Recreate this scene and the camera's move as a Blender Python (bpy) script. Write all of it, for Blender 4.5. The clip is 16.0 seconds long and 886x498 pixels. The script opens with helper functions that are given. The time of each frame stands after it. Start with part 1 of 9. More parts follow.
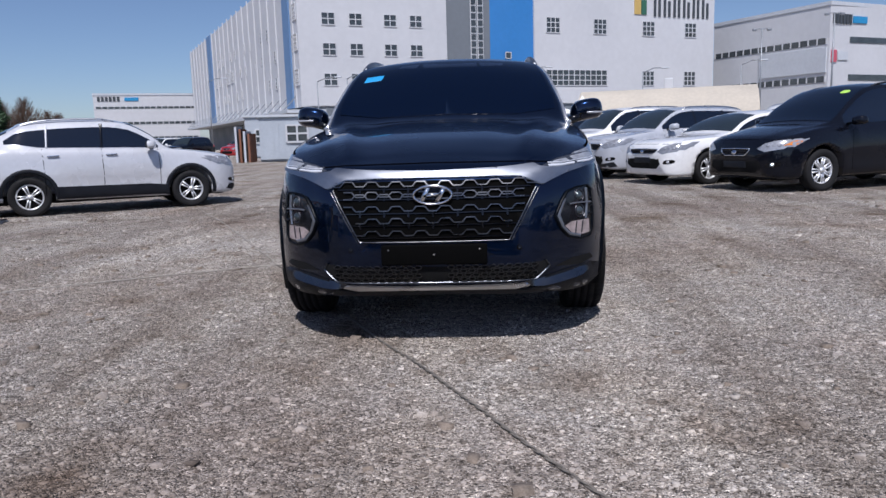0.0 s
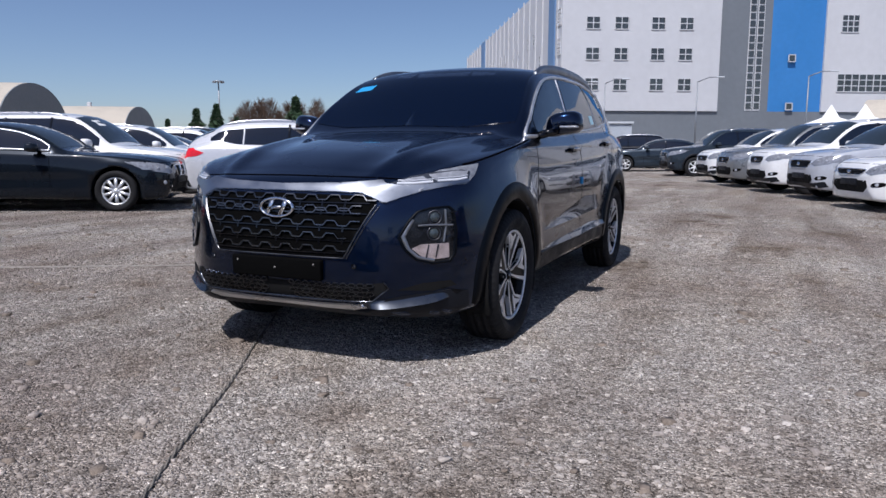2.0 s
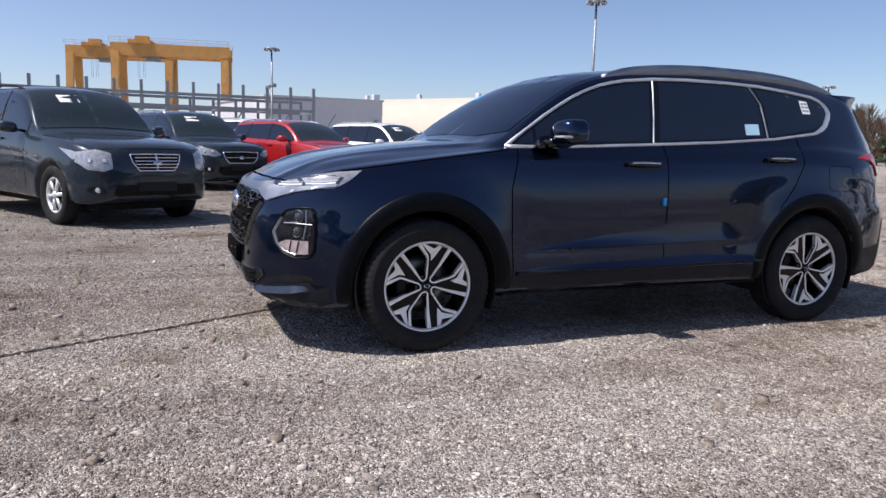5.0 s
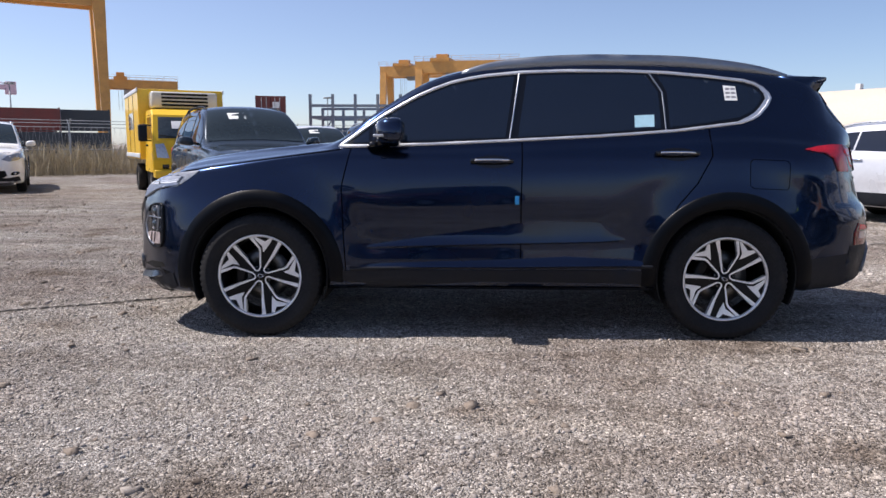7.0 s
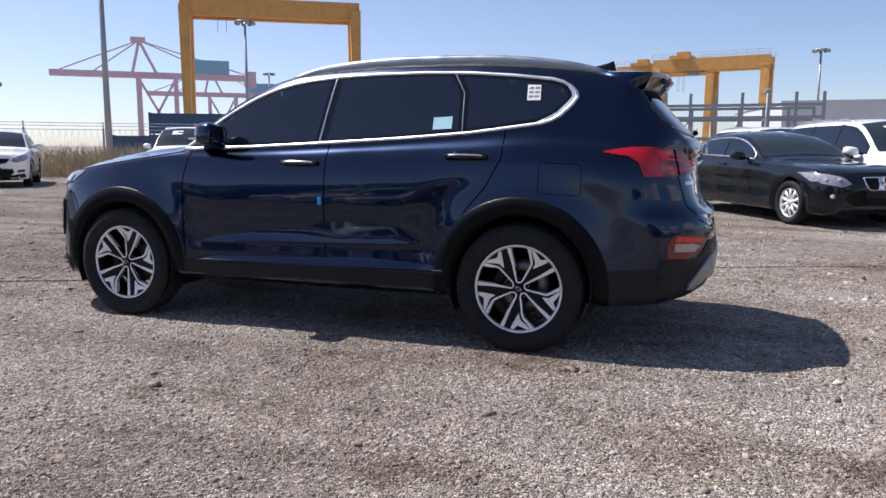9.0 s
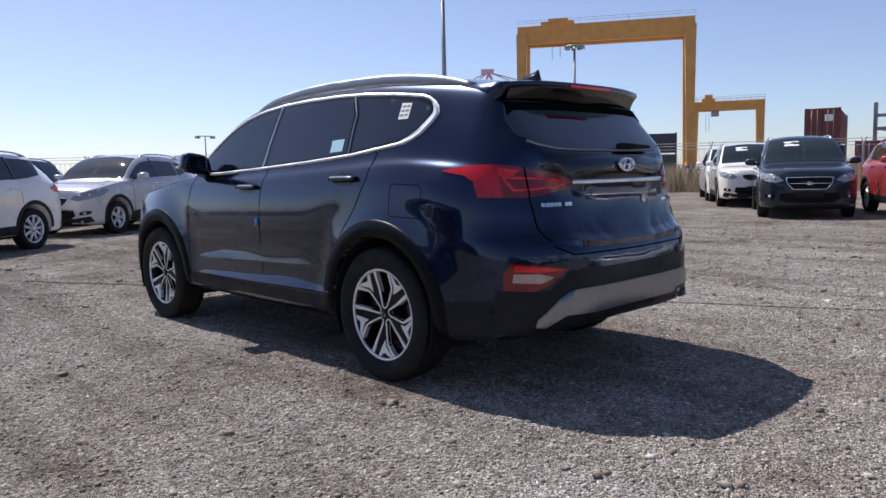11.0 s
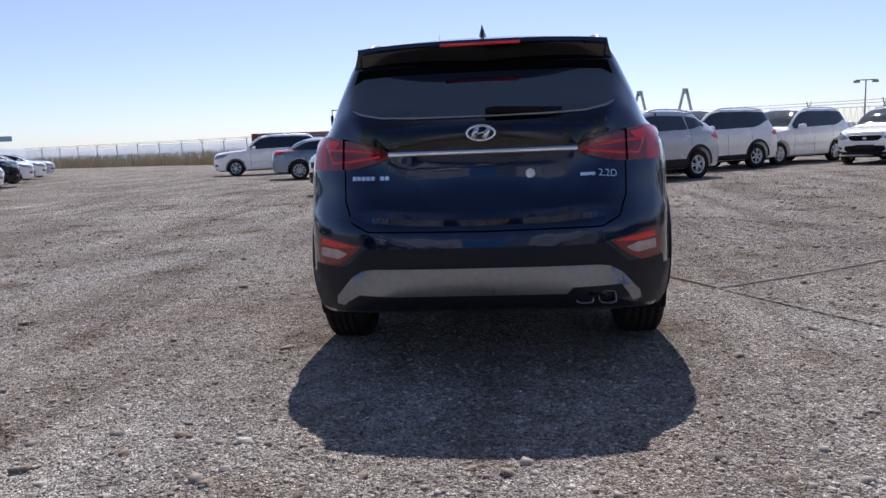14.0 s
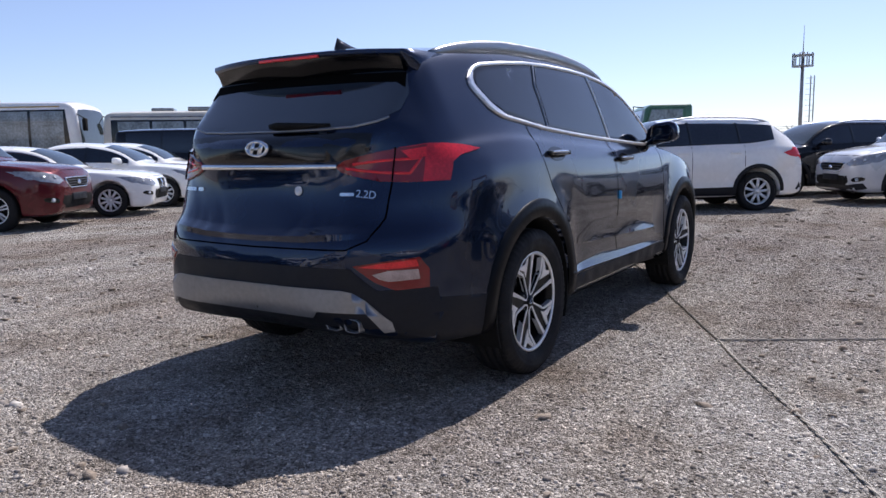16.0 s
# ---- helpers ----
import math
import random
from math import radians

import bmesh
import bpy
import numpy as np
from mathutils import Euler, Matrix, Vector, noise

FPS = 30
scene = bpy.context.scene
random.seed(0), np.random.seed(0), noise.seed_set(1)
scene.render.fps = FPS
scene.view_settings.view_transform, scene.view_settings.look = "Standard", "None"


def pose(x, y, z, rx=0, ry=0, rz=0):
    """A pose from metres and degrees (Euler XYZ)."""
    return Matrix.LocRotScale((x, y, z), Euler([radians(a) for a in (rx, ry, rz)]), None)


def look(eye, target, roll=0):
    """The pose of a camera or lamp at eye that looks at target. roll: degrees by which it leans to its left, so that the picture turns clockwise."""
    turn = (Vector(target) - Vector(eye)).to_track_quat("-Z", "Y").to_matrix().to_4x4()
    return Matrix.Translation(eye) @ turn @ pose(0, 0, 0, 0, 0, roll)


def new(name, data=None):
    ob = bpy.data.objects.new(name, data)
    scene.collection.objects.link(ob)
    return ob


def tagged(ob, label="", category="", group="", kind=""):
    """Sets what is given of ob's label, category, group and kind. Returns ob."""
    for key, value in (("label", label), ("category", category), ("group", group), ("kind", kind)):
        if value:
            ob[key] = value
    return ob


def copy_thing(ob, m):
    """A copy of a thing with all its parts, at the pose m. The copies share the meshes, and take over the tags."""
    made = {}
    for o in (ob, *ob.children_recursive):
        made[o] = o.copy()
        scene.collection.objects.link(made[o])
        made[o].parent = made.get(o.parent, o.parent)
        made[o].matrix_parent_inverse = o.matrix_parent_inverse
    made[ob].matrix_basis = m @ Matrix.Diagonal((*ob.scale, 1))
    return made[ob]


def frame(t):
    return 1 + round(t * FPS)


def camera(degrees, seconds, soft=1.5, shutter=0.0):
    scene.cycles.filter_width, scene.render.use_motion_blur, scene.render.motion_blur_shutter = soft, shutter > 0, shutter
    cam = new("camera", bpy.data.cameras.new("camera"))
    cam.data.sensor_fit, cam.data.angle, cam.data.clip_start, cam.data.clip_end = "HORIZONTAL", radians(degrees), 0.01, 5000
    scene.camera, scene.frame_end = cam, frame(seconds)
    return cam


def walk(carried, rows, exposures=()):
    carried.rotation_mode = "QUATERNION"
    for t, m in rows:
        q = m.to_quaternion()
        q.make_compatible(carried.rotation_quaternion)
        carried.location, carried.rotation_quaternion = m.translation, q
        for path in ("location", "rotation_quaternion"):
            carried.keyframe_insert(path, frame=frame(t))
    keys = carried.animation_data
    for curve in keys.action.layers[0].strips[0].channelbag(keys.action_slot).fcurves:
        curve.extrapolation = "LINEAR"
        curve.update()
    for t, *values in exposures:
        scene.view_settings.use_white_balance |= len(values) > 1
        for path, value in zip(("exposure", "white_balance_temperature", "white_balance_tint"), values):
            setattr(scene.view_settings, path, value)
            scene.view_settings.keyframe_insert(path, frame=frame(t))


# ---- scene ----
from mathutils.bvhtree import BVHTree
from mathutils.interpolate import poly_3d_calc

cam = camera(62.0, 16.0)
PATH = [
    (0, (0.273, -5.954, 1.052), (0.147, -3.98, 0.754), -1.7),
    (0.5, (0.672, -5.888, 1.045), (0.481, -3.921, 0.734), -1.9),
    (1, (1.149, -5.764, 1.075), (0.857, -3.812, 0.753), -1.8),
    (1.5, (1.689, -5.585, 1.088), (1.062, -3.708, 0.799), -0.5),
    (2, (2.211, -5.31, 1.079), (1.402, -3.502, 0.801), 0.2),
    (2.5, (2.74, -5.041, 1.098), (1.631, -3.4, 0.821), 0.6),
    (3, (3.162, -4.683, 1.092), (1.889, -3.168, 0.806), 0.8),
    (3.5, (3.595, -4.285, 1.109), (2.08, -3.011, 0.819), -0.1),
    (3.7, (3.742, -4.114, 1.108), (2.206, -2.867, 0.813), -0.1),
    (5.8, (4.977, -1.805, 1.157), (3.03, -1.442, 0.879), 1.6),
    (6, (5.032, -1.52, 1.131), (3.077, -1.203, 0.852), 1.2),
    (6.5, (5.163, -0.887, 1.147), (3.19, -0.712, 0.87), 0.6),
    (7, (5.226, -0.25, 1.143), (3.246, -0.293, 0.865), 0.2),
    (7.5, (5.186, 0.417, 1.156), (3.205, 0.322, 0.893), 0.4),
    (8, (5.178, 1.042, 1.162), (3.226, 0.684, 0.918), 0.7),
    (8.5, (5.032, 1.697, 1.151), (3.112, 1.193, 0.902), 0.7),
    (8.7, (4.972, 1.948, 1.153), (3.07, 1.387, 0.891), 0.5),
    (10.8, (3.59, 4.184, 1.136), (2.161, 2.801, 0.922), -1.2),
    (11, (3.399, 4.378, 1.134), (2.012, 2.952, 0.922), -1.3),
    (11.5, (2.89, 4.759, 1.119), (1.679, 3.185, 0.885), -0.9),
    (12, (2.324, 5.104, 1.141), (1.262, 3.429, 0.883), -1.0),
    (12.5, (1.79, 5.353, 1.143), (1.092, 3.5, 0.859), -1.1),
    (13, (1.162, 5.53, 1.141), (0.775, 3.589, 0.853), -1.5),
    (13.5, (0.538, 5.601, 1.132), (0.503, 3.624, 0.829), -1.1),
    (14, (-0.128, 5.562, 1.115), (0.061, 3.592, 0.826), -2.3),
    (14.5, (-0.724, 5.466, 1.103), (-0.16, 3.566, 0.838), -1.5),
    (15, (-1.344, 5.269, 1.117), (-0.666, 3.407, 0.85), -1.2),
    (15.5, (-1.933, 5.023, 1.128), (-0.947, 3.303, 0.866), -2.0),
    (16, (-2.481, 4.631, 1.126), (-1.414, 2.961, 0.86), -1.0),
]
EXPOSURES = [(0, -0.25, 6100, 15), (3.5, -0.12, 6250, 15), (5.8, 0.42, 6650, 15), (8.7, 0.42, 6650, 15), (10.8, 0.2, 6500, 14), (12, 0.38, 6480, 14), (13.5, 0.24, 6450, 15), (14.5, 0.2, 6450, 15), (15.2, 0.25, 6400, 15), (16, 0.38, 6400, 15)]
walk(cam, [(t, look(eye, target, roll)) for t, eye, target, roll in PATH], EXPOSURES)

# ---- light ----
SUN_EL, SUN_AZ = radians(56), radians(180)
world = bpy.data.worlds.new("sky")
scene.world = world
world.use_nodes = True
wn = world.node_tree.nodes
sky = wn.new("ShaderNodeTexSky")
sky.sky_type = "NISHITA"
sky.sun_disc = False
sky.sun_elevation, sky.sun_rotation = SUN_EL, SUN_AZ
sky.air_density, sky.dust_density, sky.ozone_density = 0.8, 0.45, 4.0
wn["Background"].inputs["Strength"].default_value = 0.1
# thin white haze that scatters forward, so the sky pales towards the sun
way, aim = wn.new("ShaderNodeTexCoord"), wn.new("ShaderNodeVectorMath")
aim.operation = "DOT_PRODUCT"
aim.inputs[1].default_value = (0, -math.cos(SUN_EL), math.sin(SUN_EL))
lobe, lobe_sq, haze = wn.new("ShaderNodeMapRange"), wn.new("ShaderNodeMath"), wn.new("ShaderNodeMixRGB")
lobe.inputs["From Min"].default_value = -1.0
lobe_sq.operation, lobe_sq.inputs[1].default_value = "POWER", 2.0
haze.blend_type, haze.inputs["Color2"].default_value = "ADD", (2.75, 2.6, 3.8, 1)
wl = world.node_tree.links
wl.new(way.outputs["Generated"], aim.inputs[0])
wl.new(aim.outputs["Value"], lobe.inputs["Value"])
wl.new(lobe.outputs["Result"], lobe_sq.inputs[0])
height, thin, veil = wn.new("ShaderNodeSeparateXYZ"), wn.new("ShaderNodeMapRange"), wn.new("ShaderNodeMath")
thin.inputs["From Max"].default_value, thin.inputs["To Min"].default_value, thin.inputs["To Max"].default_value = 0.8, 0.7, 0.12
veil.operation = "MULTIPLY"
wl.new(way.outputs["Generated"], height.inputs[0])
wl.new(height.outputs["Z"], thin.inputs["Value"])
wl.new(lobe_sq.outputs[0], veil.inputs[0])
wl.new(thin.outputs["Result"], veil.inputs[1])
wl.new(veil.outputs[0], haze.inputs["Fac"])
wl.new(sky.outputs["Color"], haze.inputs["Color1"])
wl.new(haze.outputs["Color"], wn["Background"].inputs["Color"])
sun_data = bpy.data.lights.new("sun", "SUN")
sun_data.energy, sun_data.angle, sun_data.color = 5.0, radians(0.55), (1.0, 0.965, 0.92)
sun = new("sun", sun_data)
sun.matrix_world = look((0, -30 * math.cos(SUN_EL), 30 * math.sin(SUN_EL)), (0, 0, 0))


# ---- materials ----
def mat(name, color, rough=0.5, metal=0.0, coat=0.0, spread=0.12, size=6.0, bump=0.0, bump_size=60.0, emit=0.0, island=False, alpha_glass=False):
    """A surface with colour variation at two scales, roughness wear and fine relief."""
    m = bpy.data.materials.new(name)
    m.use_nodes = True
    n, l = m.node_tree.nodes, m.node_tree.links
    b = n["Principled BSDF"]
    co = n.new("ShaderNodeTexCoord")
    base = (*color, 1)
    if spread > 0:
        n1, n2 = n.new("ShaderNodeTexNoise"), n.new("ShaderNodeTexNoise")
        n1.inputs["Scale"].default_value, n2.inputs["Scale"].default_value = size, size * 9
        n1.inputs["Detail"].default_value, n2.inputs["Detail"].default_value = 4, 3
        l.new(co.outputs["Object"], n1.inputs["Vector"])
        l.new(co.outputs["Object"], n2.inputs["Vector"])
        add = n.new("ShaderNodeMath")
        add.operation = "ADD"
        l.new(n1.outputs["Fac"], add.inputs[0])
        l.new(n2.outputs["Fac"], add.inputs[1])
        ramp = n.new("ShaderNodeMapRange")
        ramp.inputs["From Min"].default_value, ramp.inputs["From Max"].default_value = 0.7, 1.3
        ramp.inputs["To Min"].default_value, ramp.inputs["To Max"].default_value = 1 - spread, 1 + spread
        l.new(add.outputs[0], ramp.inputs["Value"])
        mul = n.new("ShaderNodeVectorMath")
        mul.operation = "SCALE"
        mul.inputs[0].default_value = color
        l.new(ramp.outputs["Result"], mul.inputs["Scale"])
        l.new(mul.outputs["Vector"], b.inputs["Base Color"])
        rr = n.new("ShaderNodeMapRange")
        rr.inputs["From Min"].default_value, rr.inputs["From Max"].default_value = 0.35, 0.65
        rr.inputs["To Min"].default_value, rr.inputs["To Max"].default_value = max(rough * 0.8, 0.01), min(rough * 1.25, 1)
        l.new(n1.outputs["Fac"], rr.inputs["Value"])
        l.new(rr.outputs["Result"], b.inputs["Roughness"])
    else:
        b.inputs["Base Color"].default_value = base
        b.inputs["Roughness"].default_value = rough
    b.inputs["Metallic"].default_value = metal
    b.inputs["Coat Weight"].default_value = coat
    b.inputs["Coat Roughness"].default_value = 0.03
    if bump > 0:
        bn, bp = n.new("ShaderNodeTexNoise"), n.new("ShaderNodeBump")
        bn.inputs["Scale"].default_value, bn.inputs["Detail"].default_value = bump_size, 5
        l.new(co.outputs["Object"], bn.inputs["Vector"])
        bp.inputs["Strength"].default_value, bp.inputs["Distance"].default_value = bump, 0.01
        l.new(bn.outputs["Fac"], bp.inputs["Height"])
        l.new(bp.outputs["Normal"], b.inputs["Normal"])
    if emit > 0:
        b.inputs["Emission Color"].default_value = base
        b.inputs["Emission Strength"].default_value = emit
    return m


def paint(name, color, metal=0.25, rough=0.28):
    m = mat(name, color, rough, metal, 1.0, 0.05, 1.4)
    if max(color) < 0.1:
        m.node_tree.nodes["Principled BSDF"].inputs["Specular IOR Level"].default_value = 0.05
        m.node_tree.nodes["Principled BSDF"].inputs["Coat IOR"].default_value = 1.4
    return m


PAINT_NAVY = mat("navy_black_paint", (0.0023, 0.0118, 0.0400), 0.25, 0.92, 1.0, 0.06, 1.2)
PAINT_NAVY.node_tree.nodes["Principled BSDF"].inputs["Coat IOR"].default_value = 1.45
PAINT_WHITE = paint("white_paint", (0.84, 0.84, 0.83), 0.0)
PAINT_SILVER = paint("silver_paint", (0.48, 0.5, 0.54), 0.1)
PAINT_PALE = paint("pale_silver_paint", (0.58, 0.59, 0.615), 0.1)
PAINT_BLACK = paint("black_paint", (0.004, 0.005, 0.009), 0.0)
PAINT_GREY = paint("dark_grey_paint", (0.026, 0.036, 0.048), 0.2)
PAINT_SLATE = paint("dark_slate_paint", (0.008, 0.0115, 0.017), 0.2)
PAINT_MID = paint("grey_paint", (0.22, 0.23, 0.24), 0.5)
PAINT_RED = paint("red_paint", (0.42, 0.018, 0.02))
PAINT_MAROON = paint("maroon_paint", (0.09, 0.012, 0.016))
PAINT_BLUEGREY = paint("blue_grey_paint", (0.2, 0.25, 0.31), 0.5)
PAINT_BEIGE = paint("beige_paint", (0.6, 0.57, 0.48), 0.0)
PAINT_YELLOW = mat("yellow_paint", (0.78, 0.47, 0.012), 0.4, 0, 0.4, 0.06, 2.0)
PAINT_CREAM = mat("cream_paint", (0.52, 0.51, 0.47), 0.4, 0, 0.4, 0.06, 2.0)
PAINT_OCHRE = mat("ochre_paint", (0.42, 0.3, 0.1), 0.4, 0, 0.4, 0.08, 2.0)
PAINT_GREEN = mat("green_cab_paint", (0.035, 0.13, 0.075), 0.4, 0, 0.4, 0.1, 2.0)
GLASS = mat("tinted_glass", (0.003, 0.0065, 0.015), 0.03, 0, 0.0, 0.0)
GLASS.node_tree.nodes["Principled BSDF"].inputs["IOR"].default_value = 1.72
REAR_GLASS = mat("tinted_rear_glass", (0.006, 0.011, 0.02), 0.03, 0, 0.0, 0.0)
REAR_GLASS.node_tree.nodes["Principled BSDF"].inputs["IOR"].default_value = 1.95
GLASS_FRONT = mat("tinted_screen_glass", (0.0008, 0.0035, 0.013), 0.03, 0, 0.0, 0.0)
GLASS_FRONT.node_tree.nodes["Principled BSDF"].inputs["IOR"].default_value = 1.33
GLASS_LIGHT = mat("clear_window_glass", (0.035, 0.045, 0.05), 0.05, 0, 0.6, 0.3, 2.5)
SCREEN_GLASS = mat("windscreen_glass", (0.02, 0.028, 0.031), 0.03, 0, 0.0, 0.15, 2.0)
SCREEN_GLASS.node_tree.nodes["Principled BSDF"].inputs["IOR"].default_value = 1.62
# blue panel with the side wall's grazing light painted in as a paler tone
WALL_BLUE_GRAZED = mat("blue_panel_grazing_light", (0.13, 0.24, 0.42), 0.6, 0, 0, 0.05, 0.2)
GLOSS_BLACK = mat("gloss_black_plastic", (0.003, 0.003, 0.004), 0.12, 0, 0.0, 0.0)
PLASTIC = mat("black_cladding_plastic", (0.011, 0.0125, 0.017), 0.5, 0, 0, 0.15, 8, 0.12, 420)
FLARE = mat("satin_flare_plastic", (0.0018, 0.0028, 0.005), 0.36, 0, 0, 0.12, 8, 0.05, 420)
UNDER = mat("underbody_black", (0.008, 0.008, 0.008), 0.9, 0, 0, 0.2, 8)
CHROME = mat("chrome", (0.75, 0.76, 0.78), 0.12, 1.0, 0, 0.05, 5)
BAND_SATIN = mat("satin_band", (0.3, 0.32, 0.36), 0.42, 1.0, 0, 0.06, 6)
LAMP_PINK = mat("pinkish_lens", (0.42, 0.32, 0.3), 0.15, 0.2, 0.8, 0.35, 26)
LAMP_MID = mat("headlamp_lens", (0.3, 0.31, 0.33), 0.1, 0.3, 0.9, 0.4, 24)
LAMP_ROSE = mat("rosy_reflector", (0.42, 0.35, 0.34), 0.2, 0.2, 0.6, 0.4, 26)
GRILLE_BACK = mat("grille_back", (0.003, 0.003, 0.003), 0.95, 0, 0, 0.2, 8)
GRILLE_BACK.node_tree.nodes["Principled BSDF"].inputs["Specular IOR Level"].default_value = 0.04
TRIM_BRIGHT = mat("brushed_bright_trim", (0.72, 0.73, 0.75), 0.38, 0.85, 0, 0.05, 6)
SATIN = mat("satin_silver", (0.6, 0.61, 0.63), 0.32, 1.0, 0, 0.06, 6)
RAIL = mat("grey_satin_rail", (0.27, 0.29, 0.32), 0.42, 1.0, 0, 0.06, 6)
DARK_METAL = mat("dark_chrome", (0.09, 0.09, 0.1), 0.45, 1.0, 0, 0.1, 8)
SKID = mat("grey_skid_plate", (0.24, 0.25, 0.27), 0.34, 0.75, 0, 0.12, 5, 0.05, 300)
ALLOY = mat("machined_alloy", (0.84, 0.85, 0.86), 0.36, 0.6, 0, 0.08, 12)
ALLOY_DARK = mat("black_alloy", (0.004, 0.004, 0.0045), 0.4, 0.0, 0.0, 0.1, 10)
STEEL = mat("brake_steel", (0.22, 0.21, 0.2), 0.45, 1.0, 0, 0.15, 20)
RUBBER = mat("tyre_rubber", (0.017, 0.017, 0.018), 0.8, 0, 0, 0.25, 9, 0.15, 120)
RED_LENS = mat("red_lens", (0.68, 0.012, 0.02), 0.12, 0, 0.4, 0.25, 14)
RED_WRAP = mat("glossy_red_lens", (0.46, 0.008, 0.018), 0.12, 0, 0.25, 0.3, 9)
RED_DEEP = mat("dark_red_lens", (0.17, 0.004, 0.008), 0.1, 0, 0.4, 0.2, 22)
LAMP_CLEAR = mat("clear_lamp_lens", (0.42, 0.43, 0.45), 0.1, 0.35, 0.9, 0.35, 26)
LAMP_SMOKE = mat("smoked_lamp_lens", (0.012, 0.013, 0.016), 0.1, 0.1, 0.1, 0.5, 22)
LIP_METAL = mat("grey_lip_metal", (0.11, 0.12, 0.135), 0.28, 1.0, 0, 0.08, 6)
LAMP_DAY = mat("daytime_lamp_lens", (0.05, 0.055, 0.065), 0.08, 0.2, 0.9, 0.4, 30)
GRILLE_EDGE = mat("grille_edge_metal", (0.16, 0.163, 0.17), 0.3, 1.0, 0, 0.1, 8)
LAMP_WHITE = mat("white_lamp_bar", (0.6, 0.62, 0.66), 0.25, 0, 0.8, 0.1, 10, emit=0.12)
AMBER = mat("amber_lens", (0.7, 0.22, 0.03), 0.15, 0, 0.6, 0.15, 20)
STICKER_BLUE = mat("blue_sticker", (0.02, 0.3, 0.62), 0.5, 0, 0, 0.12, 30)
STICKER_PALE = mat("pale_cyan_sticker", (0.42, 0.68, 0.78), 0.5, 0, 0, 0.1, 40)
PAPER = mat("white_paper", (0.8, 0.8, 0.78), 0.7, 0, 0, 0.08, 30)
INK = mat("grey_print", (0.2, 0.2, 0.22), 0.7, 0, 0, 0.1, 30)
LIME = mat("lime_sticker", (0.45, 0.75, 0.12), 0.5, 0, 0, 0.05, 30)
WALL_WHITE = mat("white_wall_panel", (0.56, 0.57, 0.585), 0.7, 0, 0, 0.04, 0.15)
WALL_GREY = mat("grey_wall_panel", (0.16, 0.18, 0.2), 0.7, 0, 0, 0.06, 0.2)
WALL_BLUE = mat("blue_wall_panel", (0.035, 0.2, 0.5), 0.6, 0, 0, 0.05, 0.2)
WALL_PALE = mat("pale_grey_cladding", (0.52, 0.55, 0.58), 0.6, 0, 0, 0.06, 0.3)
WINDOW_DARK = mat("dark_window_pane", (0.05, 0.06, 0.065), 0.08, 0, 0.3, 0.35, 0.6)
TENT = mat("beige_tent_fabric", (0.5, 0.45, 0.37), 0.8, 0, 0, 0.08, 0.5)
TENT_END = mat("grey_tent_end", (0.2, 0.22, 0.23), 0.8, 0, 0, 0.1, 0.5)
CRANE = mat("orange_crane_paint", (0.52, 0.265, 0.07), 0.5, 0, 0, 0.18, 0.7)
# distance haze is mixed into the far cranes' pink and blue
CRANE_FAR = mat("hazed_pink_crane", (0.55, 0.4, 0.47), 0.8, 0, 0, 0.1, 0.05)
CRANE_BLUE = mat("hazed_blue_crane_house", (0.2, 0.36, 0.5), 0.8, 0, 0, 0.1, 0.05)
STEEL_GREY = mat("galvanised_steel", (0.28, 0.3, 0.32), 0.5, 0.5, 0, 0.15, 2)
FENCE_GREY = mat("weathered_zinc", (0.34, 0.36, 0.38), 0.6, 0.3, 0, 0.15, 2)
# distance haze is put into this grey for shore, bridge and pylons
HAZE_GREY = mat("hazed_grey_concrete", (0.42, 0.46, 0.5), 0.9, 0, 0, 0.06, 0.02)
CONT_RED = mat("red_container_steel", (0.16, 0.04, 0.035), 0.6, 0, 0, 0.22, 0.9)
CONT_BLUE = mat("blue_container_steel", (0.03, 0.075, 0.15), 0.6, 0, 0, 0.22, 0.9)
CONT_DARK = mat("dark_container_steel", (0.04, 0.05, 0.06), 0.6, 0, 0, 0.22, 0.9)
CONT_CABIN = mat("cabin_panel", (0.42, 0.46, 0.5), 0.6, 0, 0, 0.06, 1.2)
RUST = mat("rust_brown_sheet", (0.2, 0.085, 0.05), 0.8, 0, 0, 0.4, 2)
ROPE = mat("dirty_rope", (0.2, 0.18, 0.155), 0.95, 0, 0, 0.4, 30, 0.6, 300)
ROPE_PALE = mat("pale_rope", (0.42, 0.385, 0.34), 0.95, 0, 0, 0.3, 30, 0.6, 300)
BARK = mat("bark", (0.1, 0.075, 0.055), 0.9, 0, 0, 0.3, 8)
LEAF = mat("conifer_leaf", (0.035, 0.07, 0.03), 0.8, 0, 0, 0.4, 3)
TWIG = mat("bare_twigs", (0.12, 0.075, 0.05), 0.9, 0, 0, 0.3, 3)
DRYGRASS = mat("dry_grass", (0.42, 0.35, 0.23), 0.9, 0, 0, 0.4, 1.5)
SEA = mat("sea", (0.14, 0.22, 0.28), 0.25, 0, 0, 0.15, 0.05, 0.4, 0.6)
LOGO_BLUE = mat("blue_sign_paint", (0.02, 0.25, 0.5), 0.6, 0, 0, 0.05, 2)
LOGO_DARK = mat("dark_sign_paint", (0.05, 0.06, 0.07), 0.6, 0, 0, 0.05, 2)
LOGO_RED = mat("red_sign_paint", (0.55, 0.1, 0.14), 0.6, 0, 0, 0.05, 2)
LOGO_YELLOW = mat("ochre_sign_paint", (0.55, 0.38, 0.12), 0.6, 0, 0, 0.05, 2)
for m in (PLASTIC, FLARE, ALLOY_DARK, RUBBER, UNDER):
    m.node_tree.nodes["Principled BSDF"].inputs["Specular IOR Level"].default_value = 0.22
